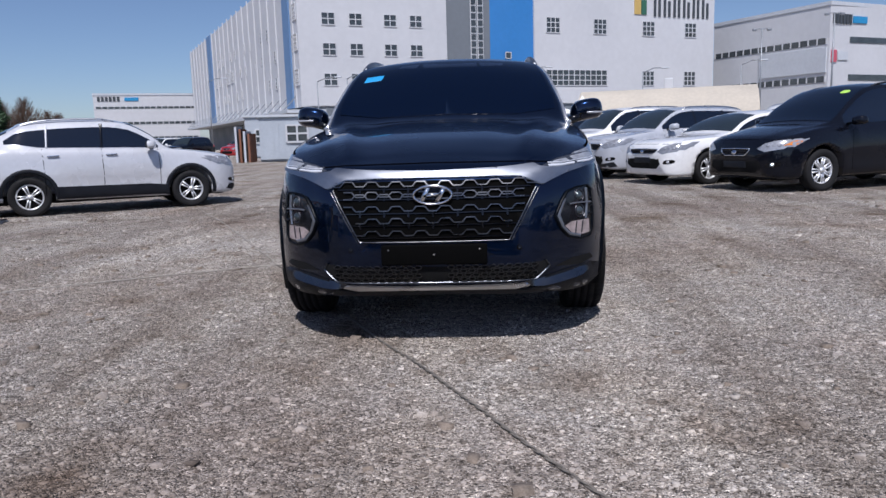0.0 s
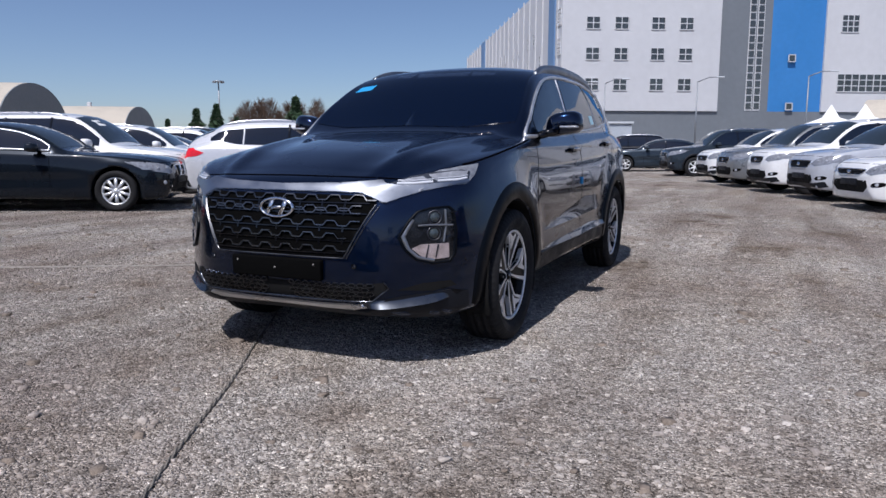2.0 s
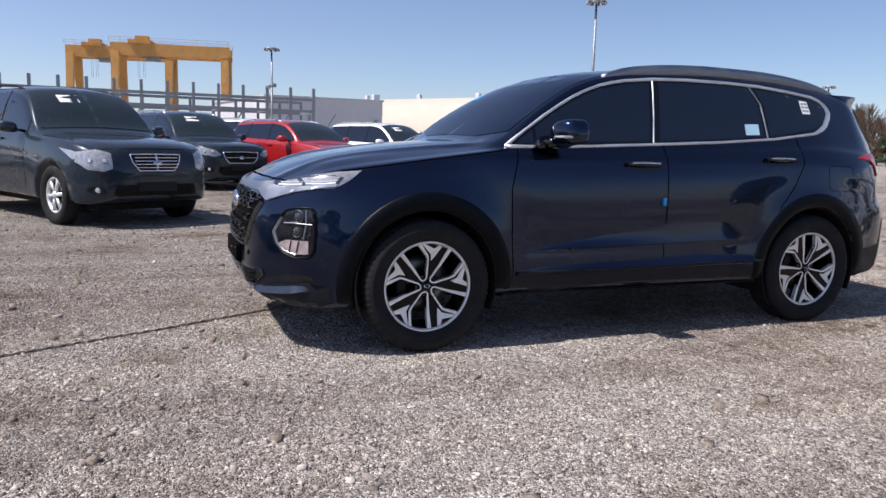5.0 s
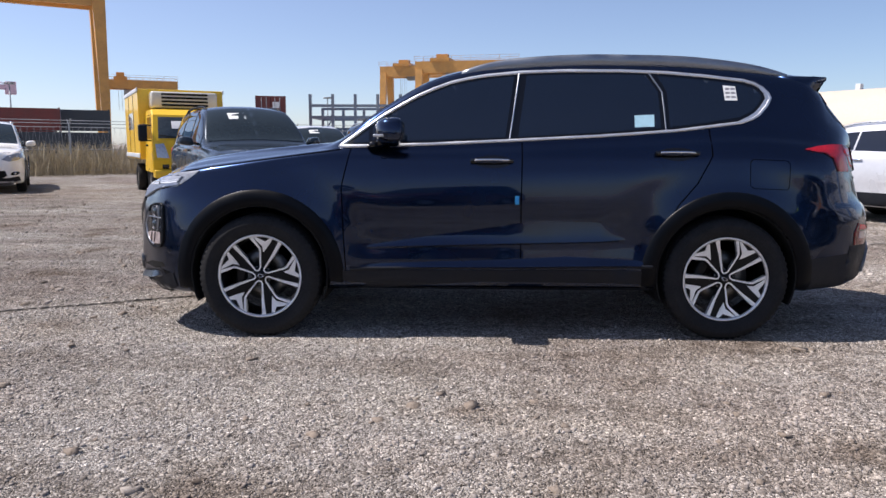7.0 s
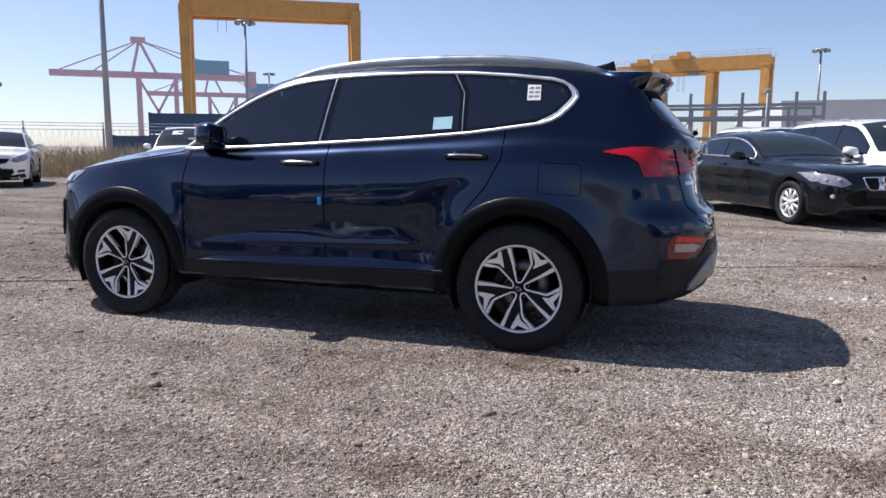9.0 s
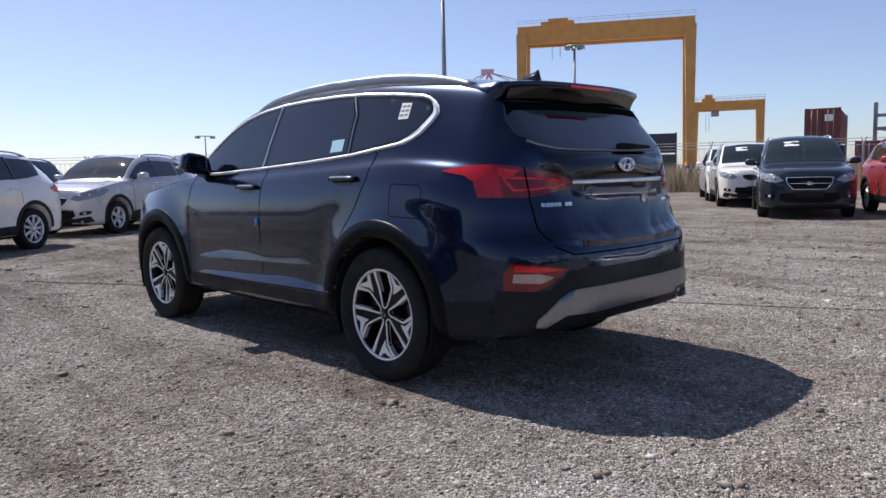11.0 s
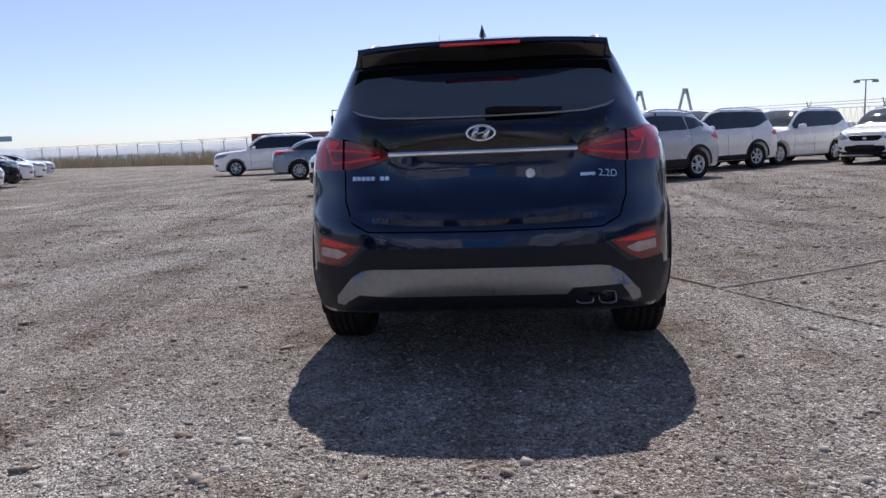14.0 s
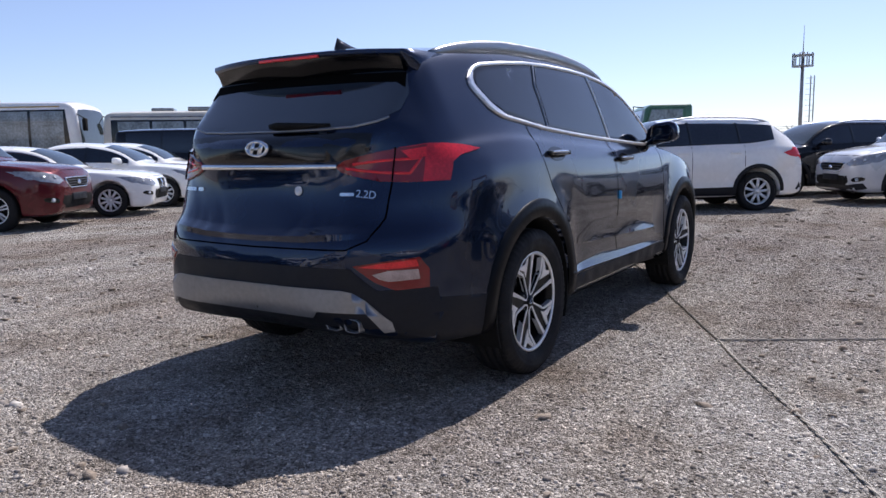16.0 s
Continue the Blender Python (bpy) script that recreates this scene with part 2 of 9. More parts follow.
FLARE.node_tree.nodes["Principled BSDF"].inputs["Specular IOR Level"].default_value = 0.12
SEAM = mat("panel_gap", (0.002, 0.002, 0.003), 0.9, 0, 0, 0.0)
SEAM.node_tree.nodes["Principled BSDF"].inputs["Specular IOR Level"].default_value = 0.0


def gravel_mat(name, island):
    m = bpy.data.materials.new(name)
    m.use_nodes = True
    n, l = m.node_tree.nodes, m.node_tree.links
    b = n["Principled BSDF"]
    b.inputs["Roughness"].default_value = 0.95
    b.inputs["Diffuse Roughness"].default_value = 0.45
    b.inputs["Specular IOR Level"].default_value = 0.2
    geo = n.new("ShaderNodeNewGeometry")

    def noise_tex(scale, detail=4.0):
        t = n.new("ShaderNodeTexNoise")
        t.inputs["Scale"].default_value, t.inputs["Detail"].default_value = scale, detail
        l.new(geo.outputs["Position"], t.inputs["Vector"])
        return t

    def ramp(src, stops):
        r = n.new("ShaderNodeValToRGB")
        while len(r.color_ramp.elements) < len(stops):
            r.color_ramp.elements.new(0.5)
        for e, (p, c) in zip(r.color_ramp.elements, stops):
            e.position, e.color = p, (*c, 1)
        l.new(src, r.inputs["Fac"])
        return r

    def mix(kind, fac, a, c):
        x = n.new("ShaderNodeMix")
        x.data_type, x.blend_type = "RGBA", kind
        if isinstance(fac, float):
            x.inputs["Factor"].default_value = fac
        else:
            l.new(fac, x.inputs["Factor"])
        l.new(a, x.inputs["A"])
        l.new(c, x.inputs["B"])
        return x.outputs["Result"]

    def stretched(sx, sy, turn, scale, detail=4.0):
        t, mp = n.new("ShaderNodeTexNoise"), n.new("ShaderNodeMapping")
        mp.inputs["Scale"].default_value, mp.inputs["Rotation"].default_value = (sx, sy, 1), (0, 0, turn)
        l.new(geo.outputs["Position"], mp.inputs["Vector"])
        l.new(mp.outputs["Vector"], t.inputs["Vector"])
        t.inputs["Scale"].default_value, t.inputs["Detail"].default_value = scale, detail
        return t

    patches = ramp(noise_tex(0.35, 5).outputs["Fac"], [(0.3, (0.36, 0.315, 0.285)), (0.5, (0.452, 0.424, 0.395)), (0.7, (0.545, 0.532, 0.512))])
    stains = ramp(noise_tex(1.1, 7).outputs["Fac"], [(0.3, (0.5, 0.43, 0.37)), (0.43, (0.95, 0.93, 0.9)), (0.6, (1, 1, 1)), (0.72, (1.18, 1.16, 1.14))])
    tracks = ramp(stretched(1.0, 0.12, 0.3, 1.6, 5).outputs["Fac"], [(0.36, (0.76, 0.73, 0.705)), (0.5, (1, 1, 1)), (0.66, (1.15, 1.14, 1.12))])
    col = mix("MULTIPLY", 1.0, patches.outputs["Color"], stains.outputs["Color"])
    col = mix("MULTIPLY", 1.0, col, tracks.outputs["Color"])
    mottle = ramp(noise_tex(7.5, 6).outputs["Fac"], [(0.33, (0.78, 0.755, 0.735)), (0.47, (0.98, 0.975, 0.97)), (0.62, (1.04, 1.04, 1.04)), (0.75, (1.16, 1.16, 1.15))])
    col = mix("MULTIPLY", 1.0, col, mottle.outputs["Color"])
    if island:
        tone = ramp(geo.outputs["Random Per Island"], [(0.0, (0.38, 0.355, 0.335)), (0.3, (0.75, 0.72, 0.7)), (0.8, (0.98, 0.96, 0.95)), (1.0, (1.35, 1.33, 1.31))])
        col = mix("MULTIPLY", 1.0, col, tone.outputs["Color"])
        fine = ramp(noise_tex(120, 3).outputs["Fac"], [(0.3, (0.8, 0.8, 0.8)), (0.7, (1.2, 1.2, 1.2))])
        col = mix("MULTIPLY", 1.0, col, fine.outputs["Color"])
    else:
        warp = n.new("ShaderNodeVectorMath")
        warp.operation = "MULTIPLY_ADD"
        warp.inputs[1].default_value = (0.02, 0.02, 0.02)
        l.new(noise_tex(30, 3).outputs["Color"], warp.inputs[0])
        l.new(geo.outputs["Position"], warp.inputs[2])

        def cells(scale):
            v = n.new("ShaderNodeTexVoronoi")
            v.inputs["Scale"].default_value, v.inputs["Randomness"].default_value = scale, 1.0
            l.new(warp.outputs["Vector"], v.inputs["Vector"])
            sep = n.new("ShaderNodeSeparateColor")
            l.new(v.outputs["Color"], sep.inputs["Color"])
            return v, sep.outputs["Red"]

        big, big_tone = cells(48)
        small, small_tone = cells(125)
        col = mix("MULTIPLY", 1.0, col, ramp(big_tone, [(0.0, (0.6, 0.58, 0.56)), (0.3, (0.95, 0.94, 0.93)), (0.85, (1.08, 1.07, 1.06)), (1.0, (1.5, 1.49, 1.48))]).outputs["Color"])
        col = mix("MULTIPLY", 1.0, col, ramp(small_tone, [(0.0, (0.27, 0.255, 0.24)), (0.4, (0.84, 0.825, 0.805)), (0.85, (1.22, 1.21, 1.2)), (1.0, (1.85, 1.84, 1.83))]).outputs["Color"])
        fine = ramp(noise_tex(210, 4).outputs["Fac"], [(0.3, (0.45, 0.44, 0.43)), (0.7, (1.5, 1.5, 1.5))])
        col = mix("MULTIPLY", 1.0, col, fine.outputs["Color"])
        add = n.new("ShaderNodeMath")
        add.operation = "MULTIPLY_ADD"
        add.inputs[1].default_value = -0.6
        l.new(small.outputs["Distance"], add.inputs[0])
        l.new(noise_tex(78, 4).outputs["Fac"], add.inputs[2])
        lumps = n.new("ShaderNodeBump")
        lumps.inputs["Strength"].default_value, lumps.inputs["Distance"].default_value = 0.8, 0.06
        l.new(noise_tex(13, 5).outputs["Fac"], lumps.inputs["Height"])
        bp = n.new("ShaderNodeBump")
        bp.inputs["Strength"].default_value, bp.inputs["Distance"].default_value = 1.0, 0.028
        l.new(lumps.outputs["Normal"], bp.inputs["Normal"])
        l.new(add.outputs[0], bp.inputs["Height"])
        l.new(bp.outputs["Normal"], b.inputs["Normal"])
    l.new(col, b.inputs["Base Color"])
    return m


GRAVEL = gravel_mat("gravel_ground", False)
PEBBLE = gravel_mat("gravel_stones", True)
CLOD = mat("dry_earth_clod", (0.21, 0.17, 0.135), 0.95, 0, 0, 0.35, 14, 0.5, 90)


# ---- mesh tools ----
def part(name, bm, material, parent=None, label="", smooth=True):
    me = bpy.data.meshes.new(name)
    lay = bm.verts.layers.float_vector.get("skin_normal")
    turned = [tuple(v[lay]) for v in bm.verts] if lay and smooth else None
    bm.to_mesh(me)
    bm.free()
    ob = part_mesh(name, me, material, parent, label, smooth)
    if turned:
        me.normals_split_custom_set_from_vertices(turned)
    return ob


def part_mesh(name, me, material, parent=None, label="", smooth=True):
    me.materials.clear()
    me.materials.append(material)
    if smooth:
        me.shade_smooth()
    ob = new(name, me)
    if parent is not None:
        ob.parent = parent
    if label:
        ob["label"] = label
    return ob


def thing(name, label, category, m=None, group="", kind=""):
    ob = new(name)
    ob.empty_display_size = 0.2
    if m is not None:
        ob.matrix_world = m
    return tagged(ob, label, category, group, kind)


def add_box(bm, lo, hi, bevel=0.0, m=None):
    """A box between two corners, its edges bevelled, added to bm."""
    c, s = [(a + b) / 2 for a, b in zip(lo, hi)], [abs(b - a) for a, b in zip(lo, hi)]
    t = Matrix.Translation(c) @ Matrix.Diagonal((*s, 1))
    geom = bmesh.ops.create_cube(bm, size=1, matrix=(m @ t) if m is not None else t)
    if bevel > 0:
        edges = list({e for v in geom["verts"] for e in v.link_edges})
        bmesh.ops.bevel(bm, geom=edges, offset=bevel, segments=2, affect="EDGES", profile=0.6)
    return bm


def box(lo, hi, bevel=0.0, m=None):
    return add_box(bmesh.new(), lo, hi, bevel, m)


def add_rod(bm, a, b, r0, r1=None, n=8):
    a, b = Vector(a), Vector(b)
    q = (b - a).to_track_quat("Z", "Y").to_matrix().to_4x4()
    bmesh.ops.create_cone(bm, cap_ends=True, segments=n, radius1=r0, radius2=r0 if r1 is None else r1, depth=(b - a).length,
                          matrix=Matrix.Translation((a + b) / 2) @ q)
    return bm


def rod(a, b, r0, r1=None, n=8):
    return add_rod(bmesh.new(), a, b, r0, r1, n)


def add_beam(bm, a, b, w, h):
    """A rectangular bar from a to b, w across and h high."""
    a, b = Vector(a), Vector(b)
    d = b - a
    q = d.to_track_quat("Y", "Z").to_matrix().to_4x4()
    bmesh.ops.create_cube(bm, size=1, matrix=Matrix.Translation((a + b) / 2) @ q @ Matrix.Diagonal((w, d.length, h, 1)))
    return bm


def lathe(profile, n=32, axis="x", m=None):
    """Turns a closed profile of (along the axis, radius) round the x axis."""
    bm = bmesh.new()
    rings = []
    for i in range(n):
        a = 2 * math.pi * i / n
        rings.append([bm.verts.new((p, r * math.cos(a), r * math.sin(a))) for p, r in profile])
    k = len(profile)
    for i in range(n):
        one, two = rings[i], rings[(i + 1) % n]
        for j in range(k):
            bm.faces.new((one[j], one[(j + 1) % k], two[(j + 1) % k], two[j]))
    bmesh.ops.recalc_face_normals(bm, faces=bm.faces)
    if m is not None:
        bmesh.ops.transform(bm, matrix=m, verts=bm.verts)
    return bm


def add_prism(bm, poly, d0, d1, place):
    """An outline of (u, v) drawn out from depth d0 to d1; place(u, v, d) gives the point."""
    lo = [bm.verts.new(place(u, v, d0)) for u, v in poly]
    hi = [bm.verts.new(place(u, v, d1)) for u, v in poly]
    k = len(poly)
    bm.faces.new(hi)
    bm.faces.new(lo[::-1])
    for i in range(k):
        bm.faces.new((lo[i], lo[(i + 1) % k], hi[(i + 1) % k], hi[i]))
    return bm


def curve_keys(keys):
    """A smooth curve through (y, value) keys that never overshoots."""
    x, v = np.array(keys, float).T
    h, d = np.diff(x), np.diff(v) / np.diff(x)
    m = np.zeros(len(x))
    m[0], m[-1] = d[0], d[-1]
    for i in range(1, len(x) - 1):
        if d[i - 1] * d[i] > 0:
            a, b = 2 * h[i] + h[i - 1], h[i] + 2 * h[i - 1]
            m[i] = (a + b) / (a / d[i - 1] + b / d[i])

    def at(q):
        q = min(max(q, x[0]), x[-1])
        i = min(max(int(np.searchsorted(x, q)) - 1, 0), len(x) - 2)
        t = (q - x[i]) / h[i]
        return float(v[i] * (1 + 2 * t) * (1 - t) ** 2 + m[i] * h[i] * t * (1 - t) ** 2 + v[i + 1] * t * t * (3 - 2 * t) + m[i + 1] * h[i] * t * t * (t - 1))

    return at


def chaikin(pts, rounds=1, closed=True):
    for _ in range(rounds):
        out = []
        k = len(pts)
        for i in range(k if closed else k - 1):
            (a, b), (c, d) = pts[i], pts[(i + 1) % k]
            out += [(0.75 * a + 0.25 * c, 0.75 * b + 0.25 * d), (0.25 * a + 0.75 * c, 0.25 * b + 0.75 * d)]
        if not closed:
            out = [pts[0]] + out + [pts[-1]]
        pts = out
    return pts


class Skin:
    """A car's outer skin, on which panels, panes, lamps and trims are laid."""

    def __init__(self, me):
        from_verts = [v.co.copy() for v in me.vertices]
        self.polys = [tuple(p.vertices) for p in me.polygons]
        self.tree = BVHTree.FromPolygons(from_verts, self.polys)
        self.co = from_verts
        self.nrm = [v.normal.copy() for v in me.vertices]

    def soft(self, p, face, flat):
        """The skin's normal at p, blended from the face's corners."""
        total = Vector((0, 0, 0))
        poly = self.polys[face]
        if len(poly) > 6:
            return flat
        for i, w in zip(poly, poly_3d_calc([self.co[i] for i in poly], p)):
            total += self.nrm[i] * w
        return total.normalized() if total.length > 1e-6 else flat

    def at(self, axis, side, u, v):
        if axis == "x":
            o, d = Vector((side * 4, u, v)), Vector((-side, 0, 0))
        elif axis == "y":
            o, d = Vector((u, side * 9, v)), Vector((0, -side, 0))
        else:
            o, d = Vector((u, v, 6)), Vector((0, 0, -1))
        p, nrm, face, _ = self.tree.ray_cast(o, d)
        if p is None:
            flat = {"x": (side * 0.9, u, v), "y": (u, side * 2.2, v), "z": (u, v, 1.2)}[axis]
            p, nrm, face, _ = self.tree.find_nearest(Vector(flat))
        nrm = self.soft(p, face, nrm)
        if nrm.dot(d) > 0:
            nrm = -nrm
        return p, nrm

    def patch(self, poly, axis, side, off=0.004, step=0.05, skirt=0.012):
        """A panel of outline poly laid on the skin, off metres proud, with turned-in edges."""
        bm = bmesh.new()
        f = bm.faces.new([bm.verts.new((u, v, 0)) for u, v in poly])
        bmesh.ops.triangulate(bm, faces=[f])
        us, vs = [p[0] for p in poly], [p[1] for p in poly]
        for lo, hi, nrm in ((min(us), max(us), (1, 0, 0)), (min(vs), max(vs), (0, 1, 0))):
            q = math.floor(lo / step) * step + step
            while q < hi - 1e-4:
                bmesh.ops.bisect_plane(bm, geom=[*bm.verts, *bm.edges, *bm.faces], plane_co=(q * nrm[0], q * nrm[1], 0), plane_no=nrm)
                q += step
        normals = {}
        lay = bm.verts.layers.float_vector.new("skin_normal")
        for v in bm.verts:
            p, nrm = self.at(axis, side, v.co.x, v.co.y)
            v.co, normals[v] = p + nrm * off, nrm
            v[lay] = nrm
        bm.normal_update()
        for f in bm.faces:
            if f.normal.dot(normals[f.verts[0]]) < 0:
                f.normal_flip()
        if skirt:
            edges = [e for e in bm.edges if e.is_boundary]
            made = bmesh.ops.extrude_edge_only(bm, edges=edges)["geom"]
            for v in made:
                if isinstance(v, bmesh.types.BMVert):
                    near = [e.other_vert(v) for e in v.link_edges if e.other_vert(v) in normals]
                    if near:
                        v.co -= normals[near[0]] * skirt
        return bm

    def ridge(self, top, low, axis, side, out=0.02, turn=0.012, n=90):
        """A crease: from the line top the panel leans out to the line low and turns back in below it."""
        bm = bmesh.new()
        lay = bm.verts.layers.float_vector.new("skin_normal")
        grid, lips = [], []
        for i in range(n + 1):
            t = i / n
            (u0, v0), (u1, v1) = [[float(np.interp(t, [j / (len(q) - 1) for j in range(len(q))], [c[k] for c in q])) for k in (0, 1)] for q in (top, low)]
            fade = min(1.0, 5 * t, 5 * (1 - t))
            row = []
            for k in range(6):
                a = k / 5
                p, nrm = self.at(axis, side, u0 + (u1 - u0) * a, v0 + (v1 - v0) * a)
                row.append((p + nrm * (0.0018 + out * fade * a ** 1.3), nrm))
            p, nrm = self.at(axis, side, u1, v1 - turn)
            grid.append(row)
            lips.append((p + nrm * 0.0005, nrm))
        def sheet(lines):
            rows = []
            for line in lines:
                row = []
                for k, (co, nrm) in enumerate(line):
                    v = bm.verts.new(co)
                    a, b = line[max(k - 1, 0)][0], line[min(k + 1, len(line) - 1)][0]
                    d = b - a
                    turned = nrm if d.length < 1e-5 else (nrm - d * (nrm.dot(d) / d.length_squared)).normalized()
                    v[lay] = turned
                    row.append(v)
                rows.append(row)
            for one, two in zip(rows, rows[1:]):
                for k in range(len(one) - 1):
                    f = bm.faces.new((one[k], one[k + 1], two[k + 1], two[k]))
                    f.normal_update()
                    if f.normal.dot(one[k][lay]) < 0:
                        f.normal_flip()

        sheet(grid)
        sheet([[row[-1], lip] for row, lip in zip(grid, lips)])
        return bm

    def strip(self, pts, width, axis, side, rise=0.006, closed=False, step=0.03, base=0.0005, bm=None):
        """A raised band that follows a line on the skin."""
        bm = bm or bmesh.new()
        line = []
        k = len(pts)
        for i in range(k if closed else k - 1):
            a, b = Vector((*pts[i], 0)), Vector((*pts[(i + 1) % k], 0))
            cnt = max(1, round((b - a).length / step))
            line += [a.lerp(b, j / cnt) for j in range(cnt)]
        if not closed:
            line.append(Vector((*pts[-1], 0)))
        k = len(line)
        rows = []
        for i, p in enumerate(line):
            a, b = (line[i - 1], line[(i + 1) % k]) if closed else (line[max(i - 1, 0)], line[min(i + 1, k - 1)])
            t = (b - a).normalized()
            nrm = Vector((-t.y, t.x, 0)) * width / 2
            row = []
            for s, lift in ((-1, base), (-0.8, rise), (0.8, rise), (1, base)):
                q = p + nrm * s
                co, up = self.at(axis, side, q.x, q.y)
                row.append(bm.verts.new(co + up * lift))
            rows.append(row)
        for i in range(k if closed else k - 1):
            one, two = rows[i], rows[(i + 1) % k]
            for j in range(3):
                bm.faces.new((one[j], one[j + 1], two[j + 1], two[j]))
        bmesh.ops.recalc_face_normals(bm, faces=bm.faces)
        return bm


def section(K, y, per):
    """Half of a body's cross-section at y, from the floor's middle up the side and over to the roof's middle."""
    zb, w, zs, ws, zr, wr, zt = (K[k](y) for k in ("zb", "w", "zs", "ws", "zr", "wr", "zt"))
    hgt = zs - zb
    pts = [(0, zb), (0.8 * w, zb), (0.955 * w, zb + 0.03 * hgt), (0.987 * w, zb + 0.13 * hgt), (w, zb + 0.45 * hgt), (0.997 * w, zb + 0.65 * hgt), (0.983 * w, zb + 0.82 * hgt),
           (0.42 * w + 0.58 * ws, zs - 0.06 * hgt), (ws, zs), ((ws + wr) / 2 + 0.03 * (zr - zs), (zs + zr) / 2), (wr, zr),
           (wr * 0.9, zr + (zt - zr) * 0.34), (wr * 0.6, zr + (zt - zr) * 0.755), (wr * 0.3, zr + (zt - zr) * 0.95), (0, zt)]
    out = []
    for i in range(len(pts) - 1):
        p0, p1, p2, p3 = (Vector(pts[min(max(j, 0), len(pts) - 1)]) for j in (i - 1, i, i + 1, i + 2))
        if i == 0:
            p0 = Vector((-p2.x, p2.y))
        if i == len(pts) - 2:
            p3 = Vector((-p1.x, p1.y))
        d0, d1, d2 = (max((b - a).length ** 0.5, 1e-3) for a, b in ((p0, p1), (p1, p2), (p2, p3)))
        m1 = (p1 - p0) / d0 - (p2 - p0) / (d0 + d1) + (p2 - p1) / d1
        m2 = (p2 - p1) / d1 - (p3 - p1) / (d1 + d2) + (p3 - p2) / d2
        m1, m2 = m1 * d1, m2 * d1
        for j in range(per):
            t = j / per
            out.append(p1 * (1 + 2 * t) * (1 - t) ** 2 + m1 * t * (1 - t) ** 2 + p2 * t * t * (3 - 2 * t) + m2 * t * t * (t - 1))
    out.append(Vector(pts[-1]))
    return out


def loft_body(K, ys, per, shape=None):
    bm = bmesh.new()
    rings = []
    for y in ys:
        half = section(K, y, per)
        right = []
        for p in half:
            x = max(p.x, 0)
            if shape:
                x = shape(x, y, p.y)
            right.append((x, y, p.y))
        left = [(-x, yy, z) for x, yy, z in right[1:-1]][::-1]
        rings.append([bm.verts.new(c) for c in right + left])
    k = len(rings[0])
    for one, two in zip(rings, rings[1:]):
        for j in range(k):
            bm.faces.new((one[j], one[(j + 1) % k], two[(j + 1) % k], two[j]))
    bm.faces.new(rings[0][::-1])
    bm.faces.new(rings[-1])
    bmesh.ops.recalc_face_normals(bm, faces=bm.faces)
    return bm


def cut_arches(me, axles, r, zc, x_in, x_out):
    """The mesh with wheel housings cut out of it."""
    body = new("body", me)
    cut = bmesh.new()
    for y in axles:
        for s in (-1, 1):
            add_rod(cut, (s * x_in, y, zc), (s * x_out, y, zc), r, n=72)
            add_box(cut, (s * x_in, y - r, zc - 0.6), (s * x_out, y + r, zc))
    cm = bpy.data.meshes.new("cutter")
    cut.to_mesh(cm)
    cut.free()
    cutter = new("cutter", cm)
    mod = body.modifiers.new("arches", "BOOLEAN")
    mod.operation, mod.object, mod.solver, mod.use_self = "DIFFERENCE", cutter, "EXACT", True
    dg = bpy.context.evaluated_depsgraph_get()
    out = bpy.data.meshes.new_from_object(body.evaluated_get(dg))
    for o in (body, cutter):
        bpy.data.objects.remove(o)
    return out


def text_mesh(words, size, depth):
    cu = bpy.data.curves.new("letters", "FONT")
    cu.body, cu.size, cu.extrude, cu.align_x, cu.align_y = words, size, depth, "CENTER", "CENTER"
    ob = new("letters", cu)
    me = bpy.data.meshes.new_from_object(ob.evaluated_get(bpy.context.evaluated_depsgraph_get()))
    bpy.data.objects.remove(ob)
    return me


def ground_height(x, y):
    r = math.hypot(x, y)
    fall = min(max((y - 3.0) / 3.5, 0.0), 1.0) * min(max((-x - 1.0) / 3.0, 0.0), 1.0)
    return (-0.09 * fall * fall * (3 - 2 * fall) + 0.012 * noise.noise((x * 0.45, y * 0.45, 0.3)) + 0.006 * noise.noise((x * 1.7, y * 1.7, 4.0))) * max(0.0, 1 - r / 60)


